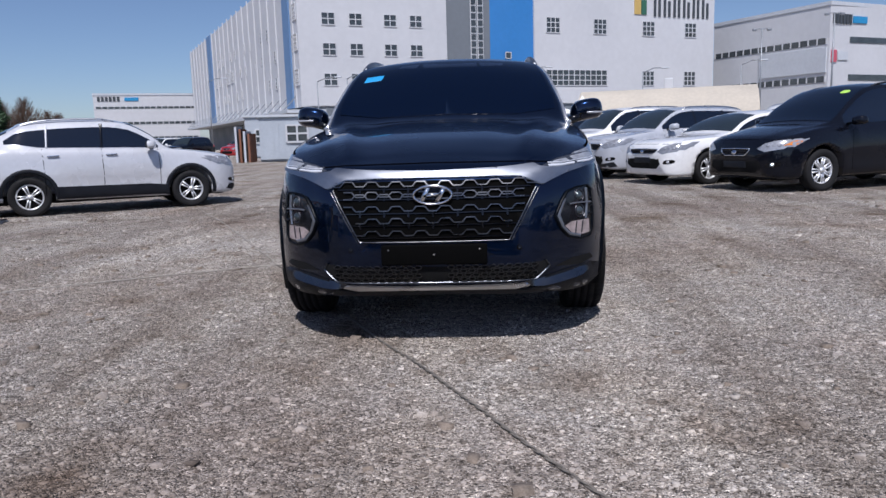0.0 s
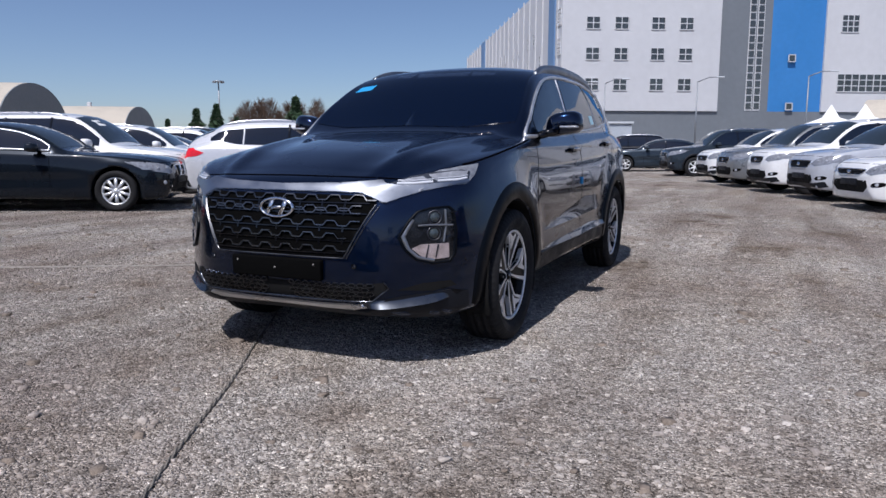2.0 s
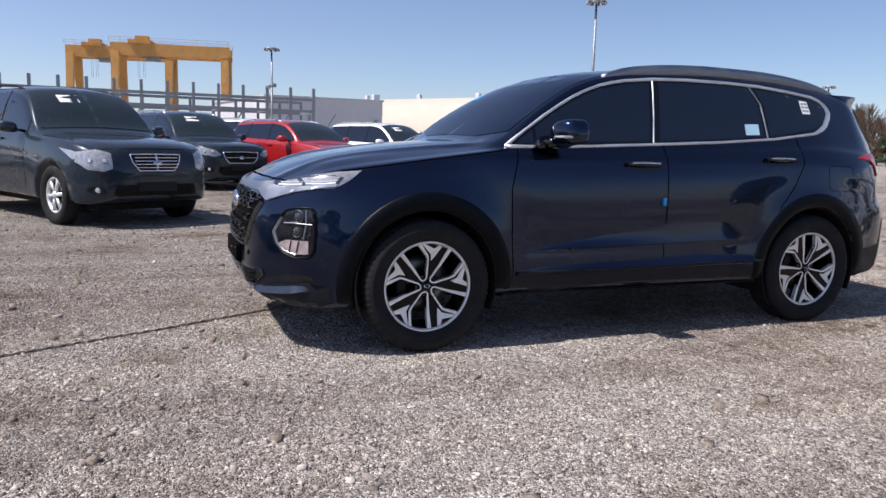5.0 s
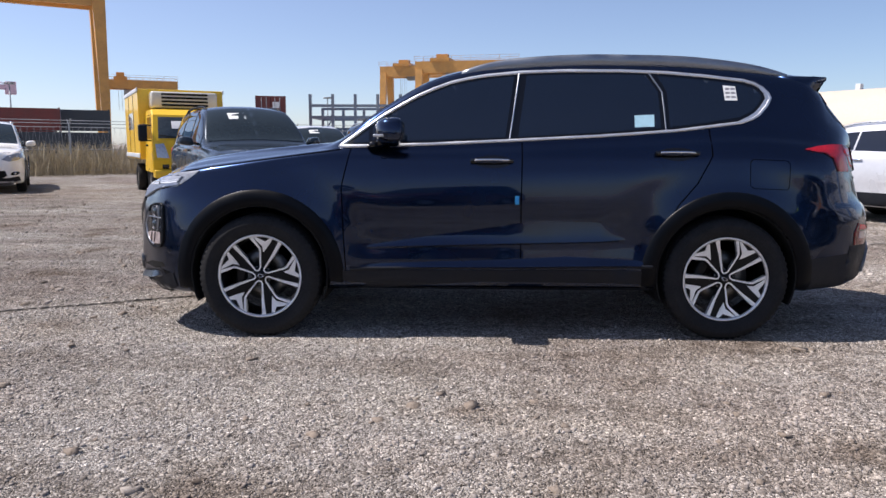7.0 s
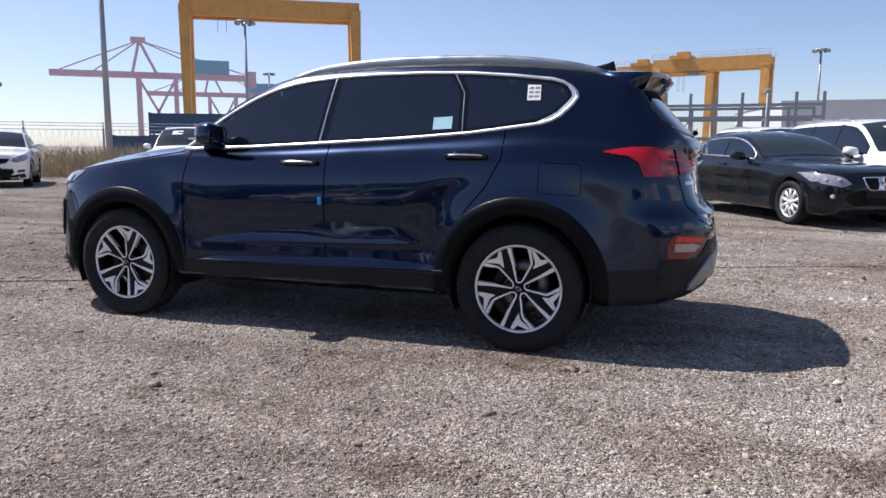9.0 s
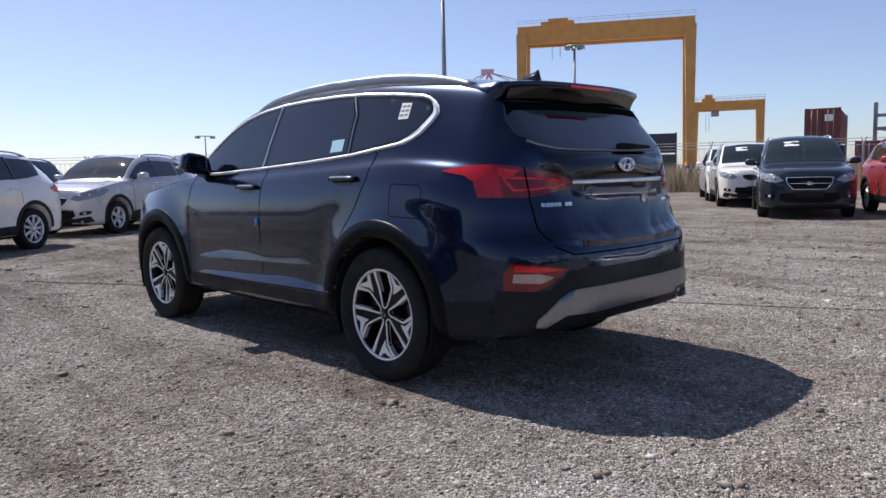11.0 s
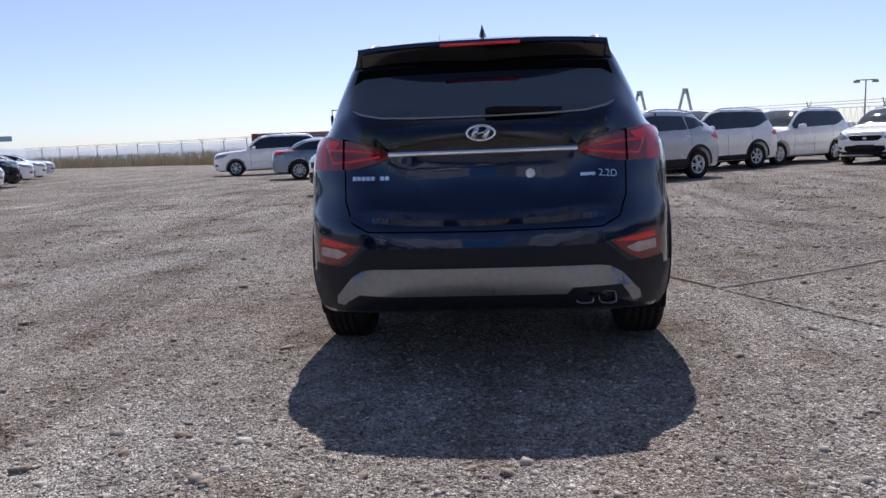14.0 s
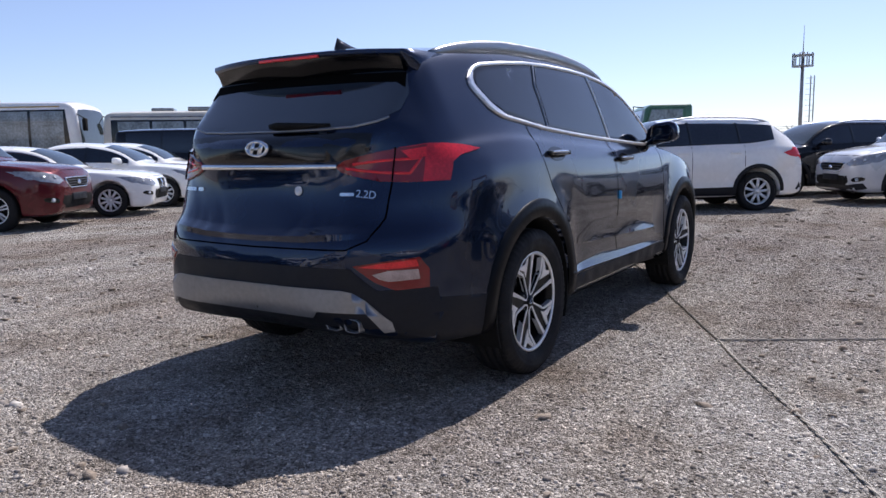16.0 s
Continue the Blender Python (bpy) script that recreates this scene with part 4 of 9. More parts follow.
part("grille_rim", skin.strip(GR[5:], 0.006, "y", -1, 0.012), GRILLE_EDGE, grille)
part("grille_rim", skin.strip([(0.52, 0.795), (0.455, 0.68), (0.382, 0.545)], 0.004, "y", -1, 0.008), GRILLE_EDGE, grille)
part("grille_rim", skin.strip([(-0.52, 0.795), (-0.455, 0.68), (-0.382, 0.545)], 0.004, "y", -1, 0.008), GRILLE_EDGE, grille)
BAND = [(0, 0.886), (0.3, 0.893), (0.45, 0.903), (0.50, 0.907), (0.53, 0.892), (0.6, 0.887), (0.7, 0.894), (0.79, 0.905), (0.83, 0.914), (0.832, 0.902), (0.78, 0.886), (0.68, 0.863), (0.6, 0.834), (0.545, 0.81), (0.527, 0.812), (0.48, 0.834), (0.437, 0.852), (0.3, 0.857), (0, 0.858)]
part("grille_band", skin.patch(BAND + [(-u, v) for u, v in BAND[-2:0:-1]], "y", -1, 0.013, 0.02, 0.016), BAND_SATIN, suv, "satin silver band over the grille")
for s in (1, -1):
    lamp = part("daytime_lamp", skin.patch([(s * u, v) for u, v in ((0.545, 0.897), (0.62, 0.927), (0.72, 0.948), (0.80, 0.958), (0.825, 0.95), (0.83, 0.915), (0.78, 0.904), (0.66, 0.899), (0.585, 0.889))], "y", -1, 0.008, 0.03, 0.012), LAMP_DAY, suv, "narrow daytime lamp, lit white")
    for cell in (((0.572, 0.895), (0.64, 0.897), (0.712, 0.905), (0.668, 0.928), (0.61, 0.917)), ((0.728, 0.908), (0.80, 0.912), (0.823, 0.92), (0.818, 0.951), (0.785, 0.953), (0.69, 0.935))):
        part("light_cell", skin.patch([(s * u, v) for u, v in cell], "y", -1, 0.0095, 0.03, 0.002), LAMP_CLEAR, lamp, "clear stepped lens")
        part("light_bar", skin.strip([(s * u, v) for u, v in cell[:3]], 0.011, "y", -1, 0.0125), LAMP_WHITE, lamp, "lit white bar")
        part("light_bar", skin.strip([(s * u, v + 0.012) for u, v in cell[:3]], 0.003, "y", -1, 0.0125), LAMP_WHITE, lamp)
    part("lamp_end", skin.patch([(-1.80, 0.988), (-1.93, 0.975), (-2.03, 0.957), (-2.10, 0.932), (-2.12, 0.905), (-2.05, 0.888), (-1.95, 0.892), (-1.87, 0.935)], "x", s, 0.005, 0.03, 0.01), LAMP_MID, lamp, "clear rear end of the lamp")
    POD = [(0.605, 0.648), (0.64, 0.72), (0.67, 0.765), (0.72, 0.782), (0.782, 0.788), (0.80, 0.77), (0.812, 0.66), (0.812, 0.56), (0.795, 0.525), (0.74, 0.518), (0.675, 0.538), (0.63, 0.59)]
    pod = part("headlamp", skin.patch([(s * u, v) for u, v in POD], "y", -1, 0.004, 0.04, 0.01), LAMP_SMOKE, suv, "smoked headlamp pod low in the bumper")
    part("lamp_rim", skin.strip([(s * u, v) for u, v in POD], 0.011, "y", -1, 0.010, True), FLARE, pod)
    for cz, rr in ((0.738, 0.029), (0.662, 0.029)):
        p, nrm = skin.at("y", -1, s * 0.738, cz)
        bm = bmesh.new()
        bmesh.ops.create_uvsphere(bm, u_segments=18, v_segments=10, radius=rr, matrix=Matrix.Translation(p - nrm * 0.012))
        part("projector", bm, GLASS_LIGHT, pod, "round projector lens")
        part("lens_ring", lathe([(-0.004, rr), (0.008, rr), (0.008, rr + 0.007), (-0.004, rr + 0.007)], 24, m=Matrix.Translation(p - nrm * 0.002) @ nrm.to_track_quat("X", "Z").to_matrix().to_4x4()), DARK_METAL, pod)
    part("lamp_divider", skin.strip([(s * 0.675, 0.70), (s * 0.72, 0.703), (s * 0.80, 0.70)], 0.009, "y", -1, 0.013), SKID, pod, "bright bar between the lenses")
    part("lamp_divider", skin.strip([(s * 0.772, 0.775), (s * 0.778, 0.70), (s * 0.772, 0.62)], 0.006, "y", -1, 0.012), SKID, pod)
    part("lamp_bezel", skin.strip([(s * 0.655, 0.73), (s * 0.622, 0.65), (s * 0.642, 0.59), (s * 0.68, 0.55), (s * 0.74, 0.533)], 0.018, "y", -1, 0.009), SKID, pod, "grey inner bezel")
    part("reflector", skin.patch([(s * u, v) for u, v in ((0.655, 0.592), (0.69, 0.612), (0.79, 0.614), (0.793, 0.545), (0.742, 0.538), (0.69, 0.556))], "y", -1, 0.007, 0.04, 0.002), LAMP_ROSE, pod, "clear reflector under the projectors")
    for u in (0.71, 0.745):
        part("reflector_rib", skin.strip([(s * u, 0.548), (s * (u + 0.008), 0.61)], 0.004, "y", -1, 0.011), LAMP_SMOKE, pod)
    for zz in (0.64, 0.68, 0.72, 0.76):
        part("lamp_fin", skin.strip([(s * 0.79, zz), (s * 0.808, zz + 0.004)], 0.006, "y", -1, 0.012), GLOSS_BLACK, pod)
    # grey metal stands in for the sky mirrored on a dark gloss lip
    part("lip_blade", skin.ridge([(s * u, v) for u, v in ((0.45, 0.335), (0.58, 0.352), (0.70, 0.372), (0.80, 0.388))], [(s * u, v) for u, v in ((0.45, 0.312), (0.58, 0.318), (0.70, 0.332), (0.80, 0.352))], "y", -1, 0.03, 0.014), LIP_METAL, suv, "blade along the bumper's lower corner, grey in place of reflected sky")
    part("side_intake", skin.patch([(s * u, v) for u, v in ((0.60, 0.395), (0.70, 0.425), (0.80, 0.43), (0.82, 0.405), (0.74, 0.385))], "y", -1, 0.003, 0.04, 0.004), UNDER, suv)
    part("lower_corner", skin.patch([(s * u, v) for u, v in ((0.50, 0.30), (0.56, 0.355), (0.66, 0.37), (0.80, 0.385), (0.855, 0.37), (0.85, 0.29), (0.78, 0.25), (0.6, 0.25))], "y", -1, 0.006, 0.05, 0.008), PLASTIC, suv, "black lower bumper corner")
part("lower_grille", skin.patch([(-0.55, 0.432), (-0.57, 0.41), (-0.50, 0.348), (0.50, 0.348), (0.57, 0.41), (0.55, 0.432), (0.3, 0.42), (-0.3, 0.42)], "y", -1, 0.003, 0.06, 0.004), UNDER, suv, "black lower air intake")
for s in (1, -1):
    mesh_bm = bmesh.new()
    for row in range(4):
        for col in range(-13, 14):
            cx, cz = col * 0.041 + (0.0205 if row % 2 else 0), 0.42 - row * 0.0205
            if 0.07 < s * cx < 0.525 - row * 0.014:
                skin.strip([(cx + u, cz + v) for u, v in ((-0.018, 0), (-0.009, 0.009), (0.009, 0.009), (0.018, 0), (0.009, -0.009), (-0.009, -0.009))], 0.003, "y", -1, 0.01, True, 0.05, 0.002, mesh_bm)
    part("intake_mesh", mesh_bm, GRILLE_EDGE, suv, smooth=False)
part("intake_rim", skin.strip([(-0.55, 0.437), (-0.57, 0.405), (-0.50, 0.345), (0, 0.34), (0.50, 0.345), (0.57, 0.405), (0.55, 0.437)], 0.005, "y", -1, 0.012), LIP_METAL, suv)
part("front_skid", skin.patch([(-0.47, 0.316), (-0.45, 0.328), (-0.2, 0.318), (0.2, 0.318), (0.45, 0.328), (0.47, 0.316), (0.40, 0.301), (-0.40, 0.301)], "y", -1, 0.012, 0.05, 0.02), SATIN, suv, "silver front skid strip")
part("chin", skin.patch([(-0.52, 0.30), (-0.42, 0.29), (0.42, 0.29), (0.52, 0.30), (0.55, 0.262), (-0.55, 0.262)], "y", -1, 0.006, 0.06, 0.01), PLASTIC, suv)
p = skin.at("y", -1, 0, 0.49)[0]
plate = part("plate_panel", box((-0.262, p.y - 0.026, 0.435), (0.262, p.y + 0.03, 0.535), 0.008), GRILLE_BACK, suv, "empty black number-plate holder")
for x, z in ((-0.225, 0.512), (0, 0.487), (0.225, 0.512)):
    part("screw", lathe([(-0.002, 0.0), (-0.002, 0.005), (0.003, 0.005), (0.003, 0.0)], 10, m=Matrix.Translation((x, p.y - 0.027, z)) @ Matrix.Rotation(radians(90), 4, "Z")), STEEL, plate)
for s in (-0.42, 0.42):
    p = skin.at("y", -1, s, 0.51)[0]
    part("parking_sensor", lathe([(-0.002, 0.0), (-0.002, 0.013), (0.004, 0.013), (0.004, 0.0)], 14, m=Matrix.Translation((s, p.y - 0.003, 0.51)) @ Matrix.Rotation(radians(90), 4, "Z")), GLOSS_BLACK, suv)


def emblem(y, z, rx, rz, side):
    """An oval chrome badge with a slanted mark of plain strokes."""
    bm = bmesh.new()
    n = 40
    rows = []
    for i in range(n):
        a = 2 * math.pi * i / n
        c, q = math.cos(a), math.sin(a)
        rows.append([bm.verts.new((c * (rx + e), y + side * d, z + q * (rz + e))) for e, d in ((-0.011, 0.0), (-0.009, 0.012), (-0.001, 0.014), (0.002, 0.0))])
    for i in range(n):
        for j in range(3):
            bm.faces.new((rows[i][j], rows[i][j + 1], rows[(i + 1) % n][j + 1], rows[(i + 1) % n][j]))
    for x in (-0.4, 0.4):
        add_prism(bm, [(x * rx - 0.010 - 0.2 * rx, -0.72 * rz), (x * rx + 0.012 - 0.2 * rx, -0.72 * rz), (x * rx + 0.010 + 0.2 * rx, 0.72 * rz), (x * rx - 0.012 + 0.2 * rx, 0.72 * rz)], 0, 0.012,
                  lambda u, v, d: (u * -side, y + side * d, z + v))
    add_prism(bm, [(-0.45 * rx, -0.25 * rz), (0.4 * rx, 0.02 * rz), (0.45 * rx, 0.25 * rz), (-0.4 * rx, -0.02 * rz)], 0, 0.012, lambda u, v, d: (u * -side, y + side * d, z + v))
    bmesh.ops.recalc_face_normals(bm, faces=bm.faces)
    return bm


p = skin.at("y", -1, 0, 0.778)[0]
part("emblem", emblem(p.y - 0.016, 0.778, 0.098, 0.049, -1), CHROME, suv, "oval chrome emblem")
part("emblem_back", lathe([(0, 0.0), (0, 0.08), (0.012, 0.08), (0.012, 0.0)], 32, m=Matrix.Translation((0, p.y - 0.006, 0.778)) @ Matrix.Diagonal((1, 1, 0.52, 1)) @ Matrix.Rotation(radians(90), 4, "Z")), GLOSS_BLACK, suv)

# rear: glass, spoiler, lamps, bars and bumper
REARGLASS = [(0, 1.225), (0.3, 1.226), (0.46, 1.232), (0.57, 1.255), (0.625, 1.30), (0.628, 1.37), (0.59, 1.47), (0, 1.48)]
part("rear_window", skin.patch(REARGLASS + [(-u, v) for u, v in REARGLASS[-2:0:-1]], "y", 1, 0.005, 0.06, 0.008), REAR_GLASS, suv, "black tinted rear window")
part("glass_lip", skin.strip([(-0.6, 1.268), (-0.56, 1.248), (-0.46, 1.228), (-0.3, 1.221), (0, 1.219), (0.3, 1.221), (0.46, 1.228), (0.56, 1.248), (0.6, 1.268)], 0.007, "y", 1, 0.007), RAIL, suv, "thin bright lip under the rear window")
# black patch paints the spoiler's shade and reflection onto the upper glass
part("spoiler_lining", skin.patch([(-0.608, 1.395), (-0.56, 1.42), (-0.4, 1.428), (0, 1.43), (0.4, 1.428), (0.56, 1.42), (0.608, 1.395), (0.59, 1.462), (0, 1.474), (-0.59, 1.462)], "y", 1, 0.008, 0.05, 0.004), GRILLE_BACK, suv, "black patch standing in for the spoiler's shade on the rear window")
bm = bmesh.new()
rows = []
for i in range(33):
    t = -1 + i / 16
    x = 0.585 * t
    back = 2.055 - 0.075 * abs(t) ** 2.6
    drop = 0.012 * abs(t) ** 3
    top = skin.at("z", 1, min(max(x, -0.57), 0.57), 1.80)[0].z
    rows.append([bm.verts.new(c) for c in ((x, 1.72, top - 0.01 - drop), (x, 1.80, top + 0.010 - drop * 0.4), (x, (1.8 + back) / 2, (top + 1.587) / 2 + 0.002 - drop), (x, back, 1.574 - drop), (x, back + 0.002, 1.556 - drop), (x, back - 0.03, 1.525 - drop * 1.1), (x, 1.94 - 0.05 * abs(t), 1.485 - drop * 1.6))])
for one, two in zip(rows, rows[1:]):
    for j in range(6):
        bm.faces.new((one[j], one[j + 1], two[j + 1], two[j]))
for r in (rows[0], rows[-1]):
    bm.faces.new(r)
bmesh.ops.recalc_face_normals(bm, faces=bm.faces)
spoiler = part("roof_spoiler", bm, PAINT_NAVY, suv, "navy-black roof spoiler", smooth=False)
under = bmesh.new()
rows = []
for i in range(33):
    t = -1 + i / 16
    x, drop, back = 0.575 * t, 0.012 * abs(t) ** 3, 2.055 - 0.075 * abs(t) ** 2.6
    rows.append([under.verts.new(c) for c in ((x, back + 0.004, 1.562 - drop), (x, back - 0.022, 1.522 - drop * 1.1), (x, 1.985 - 0.06 * abs(t), 1.46 - drop * 1.6), (x, 1.98 - 0.06 * abs(t), 1.455 - drop * 1.6))])
for one, two in zip(rows, rows[1:]):
    for j in range(3):
        under.faces.new((one[j], one[j + 1], two[j + 1], two[j]))
part("spoiler_lip", under, GLOSS_BLACK, spoiler, "black spoiler underside")
for s in (1, -1):
    # the spoiler's closed end, flush with the roof's edge and tapering down to the pillar
    fin = bmesh.new()
    rim = [(0.612, 1.66, 1.564), (0.606, 1.80, 1.566), (0.600, 1.90, 1.566), (0.587, 1.978, 1.563), (0.588, 1.977, 1.548), (0.606, 1.935, 1.512), (0.632, 1.885, 1.452), (0.652, 1.84, 1.425), (0.648, 1.77, 1.47)]
    outer, inner = [fin.verts.new((s * x, y, z)) for x, y, z in rim], [fin.verts.new((s * (x - 0.06), y - 0.01, z - 0.004)) for x, y, z in rim]
    mid = fin.verts.new((s * 0.618, 1.84, 1.525))
    for k in range(len(rim)):
        n = (k + 1) % len(rim)
        fin.faces.new((outer[k], outer[n], mid))
        fin.faces.new((outer[k], outer[n], inner[n], inner[k]))
    bmesh.ops.recalc_face_normals(fin, faces=fin.faces)
    part("spoiler_fin", fin, PAINT_NAVY, spoiler, "closed end beside the rear window")
part("brake_light", box((-0.185, 2.03, 1.548), (0.185, 2.061, 1.562), 0.003), RED_LENS, spoiler, "thin red brake light")
for s in (1, -1):
    TAIL = [(0.415, 1.062), (0.455, 1.088), (0.54, 1.112), (0.66, 1.138), (0.735, 1.148), (0.745, 1.07), (0.745, 0.997), (0.70, 0.995), (0.60, 1.0), (0.5, 1.02), (0.44, 1.04)]
    tail = part("tail_lamp", skin.patch([(s * u, v) for u, v in TAIL], "y", 1, 0.012, 0.025, 0.018), RED_DEEP, suv, "red wrap-around tail lamp")
    part("tail_lens", skin.patch([(s * u, v) for u, v in ((0.66, 1.125), (0.735, 1.138), (0.745, 1.10), (0.70, 1.085))], "y", 1, 0.0145, 0.025, 0.003), RED_LENS, tail)
    part("light_guide", skin.strip([(s * 0.46, 1.055), (s * 0.6, 1.035), (s * 0.70, 1.03), (s * 0.73, 1.09), (s * 0.6, 1.085), (s * 0.49, 1.072)], 0.014, "y", 1, 0.0135), RED_LENS, tail)
    wrap = part("lamp_wrap", skin.patch([(1.765, 1.128), (1.85, 1.143), (1.95, 1.152), (2.02, 1.153), (2.10, 1.14), (2.10, 0.997), (1.975, 1.0), (1.945, 1.075), (1.89, 1.105)], "x", s, 0.011, 0.03, 0.016), RED_WRAP, tail, "glossy red side of the lamp")
    part("lamp_gap", skin.strip([(s * 0.642, 1.14), (s * 0.645, 0.998)], 0.006, "y", 1, 0.0165), SEAM, tail)
    rev = part("bumper_lamp", skin.patch([(s * u, v) for u, v in ((0.555, 0.657), (0.65, 0.674), (0.775, 0.69), (0.80, 0.64), (0.80, 0.562), (0.70, 0.556), (0.635, 0.59))], "y", 1, 0.006, 0.03, 0.01), RED_DEEP, suv, "red and clear bumper lamp")
    part("red_strip", skin.patch([(s * u, v) for u, v in ((0.575, 0.653), (0.65, 0.668), (0.765, 0.682), (0.772, 0.653), (0.68, 0.645))], "y", 1, 0.0085, 0.03, 0.003), RED_LENS, rev, "bright red strip")
    part("reversing_lens", skin.patch([(s * u, v) for u, v in ((0.625, 0.622), (0.68, 0.638), (0.77, 0.641), (0.775, 0.60), (0.68, 0.593), (0.65, 0.604))], "y", 1, 0.0085, 0.03, 0.003), LAMP_PINK, rev, "clear reversing lens")
    part("tailgate_gap", skin.strip([(s * 0.645, 1.0), (s * 0.64, 0.85), (s * 0.60, 0.76), (s * 0.52, 0.722), (0, 0.715)], 0.007, "y", 1, 0.0012), SEAM, suv)
part("tailgate_bar", skin.strip([(-0.42, 1.063), (0, 1.063), (0.42, 1.063)], 0.024, "y", 1, 0.014), CHROME, suv, "chrome bar between the tail lamps")
part("tailgate_panel", skin.patch([(-0.55, 1.12), (-0.42, 1.083), (0.42, 1.083), (0.55, 1.12), (0.56, 1.2), (0.3, 1.208), (-0.3, 1.208), (-0.56, 1.2)], "y", 1, 0.004, 0.06, 0.006), GLOSS_BLACK, suv, "gloss black panel over the chrome bar")
part("tailgate_lip", skin.ridge([(-0.6, 0.83), (-0.3, 0.805), (0, 0.80), (0.3, 0.805), (0.6, 0.83)], [(-0.6, 0.79), (-0.3, 0.765), (0, 0.76), (0.3, 0.765), (0.6, 0.79)], "y", 1, 0.016, 0.02), PAINT_NAVY, suv)
p = skin.at("y", 1, 0, 1.142)[0]
part("emblem", emblem(p.y + 0.012, 1.145, 0.066, 0.036, 1), CHROME, suv, "oval chrome emblem")
BUMP = [(-0.82, 0.56), (-0.64, 0.555), (-0.54, 0.645), (0.54, 0.645), (0.64, 0.555), (0.82, 0.56), (0.83, 0.45), (0.80, 0.345), (-0.80, 0.345), (-0.83, 0.45)]
part("bumper_cladding", skin.patch(BUMP, "y", 1, 0.005, 0.05, 0.008), PLASTIC, suv, "matt black lower rear bumper")
for s in (1, -1):
    part("bumper_cladding", skin.patch([(1.775, 0.30), (1.775, 0.485), (1.88, 0.497), (2.06, 0.512), (2.085, 0.42), (2.06, 0.32)], "x", s, 0.0045, 0.04, 0.008), PLASTIC, suv, "matt black lower rear bumper")
SK = [(-0.69, 0.385), (-0.685, 0.42), (-0.60, 0.515), (-0.55, 0.546), (-0.50, 0.555), (0.50, 0.555), (0.55, 0.546), (0.60, 0.515), (0.685, 0.42), (0.69, 0.385), (0.655, 0.382), (0.57, 0.436), (-0.36, 0.436), (-0.385, 0.462), (-0.60, 0.462), (-0.655, 0.382)]
rear_skid = part("rear_skid", skin.patch(SK, "y", 1, 0.016, 0.05, 0.02), SKID, suv, "grey rear skid plate")
for x in (-0.44, -0.54):
    prof = [(0.041 * math.copysign(abs(math.cos(a)) ** 0.5, math.cos(a)), 0.03 * math.copysign(abs(math.sin(a)) ** 0.6, math.sin(a))) for a in np.linspace(0, 2 * math.pi, 25)[:-1]]
    bm = bmesh.new()
    rows = []
    for k, d in ((1.0, 1.95), (1.0, 2.305), (0.94, 2.313), (0.84, 2.308), (0.82, 2.12)):
        rows.append([bm.verts.new((x + u * k + 0.12 * (v * k), d, 0.405 + v * k)) for u, v in prof])
    for one, two in zip(rows, rows[1:]):
        for j in range(24):
            bm.faces.new((one[j], one[(j + 1) % 24], two[(j + 1) % 24], two[j]))
    bmesh.ops.recalc_face_normals(bm, faces=bm.faces)
    pipe = part("exhaust_tip", bm, SKID, suv, "chrome exhaust tip")
    part("pipe_inside", box((x - 0.036, 2.11, 0.381), (x + 0.036, 2.12, 0.429), 0.004), UNDER, pipe)
# badges, wiper, sticker, fin
p = skin.at("y", 1, 0.52, 0.957)[0]
for i in range(8):
    if i != 5:
        x = 0.60 - i * 0.0225
        part("badge_bar", skin.patch([(x, 0.949), (x - 0.017, 0.949), (x - 0.017, 0.966), (x, 0.966)], "y", 1, 0.006, 0.05, 0.005), CHROME, suv)
for word, x, size in (("2.2D", -0.555, 0.046),):
    me = text_mesh(word, size, 0.002)
    q, nrm = skin.at("y", 1, x, 0.945)
    across = (Vector((-1, 0, 0)) - nrm * nrm.dot(Vector((-1, 0, 0)))).normalized()
    turn = Matrix((across, nrm.cross(across), nrm)).transposed().to_4x4()
    me.transform(Matrix.Translation(q + nrm * 0.006) @ turn)
    part_mesh("badge_letters", me, CHROME, suv, "chrome letters 2.2D", smooth=False)
part("badge_bar", skin.patch([(-0.435, 0.94), (-0.50, 0.94), (-0.50, 0.953), (-0.435, 0.953)], "y", 1, 0.005, 0.05, 0.004), CHROME, suv)
q, nrm = skin.at("y", 1, -0.214, 0.959)
part("round_sticker", lathe([(0, 0.0), (0, 0.021), (0.002, 0.021), (0.002, 0.0)], 22, m=Matrix.Translation(q + nrm * 0.003) @ nrm.to_track_quat("X", "Z").to_matrix().to_4x4()), PAPER, suv, "round white sticker on the tailgate")
bm = bmesh.new()
rings = []
for i in range(12):
    x, r = -0.02 - 0.34 * i / 11, (0.012, 0.018, 0.02)[min(i, 2)] - 0.0011 * i
    c = skin.at("y", 1, x, 1.235 - 0.0003 * i)[0] + Vector((0, 0.024, 0.008))
    rings.append([bm.verts.new(c + Vector((0, r * math.cos(a), r * math.sin(a)))) for a in np.linspace(0, 2 * math.pi, 9)[:-1]])
for one, two in zip(rings, rings[1:]):
    for j in range(8):
        bm.faces.new((one[j], one[(j + 1) % 8], two[(j + 1) % 8], two[j]))
bm.faces.new(rings[0])
bm.faces.new(rings[-1][::-1])
bmesh.ops.recalc_face_normals(bm, faces=bm.faces)
part("rear_wiper", bm, UNDER, suv, "black rear wiper")
bm = bmesh.new()
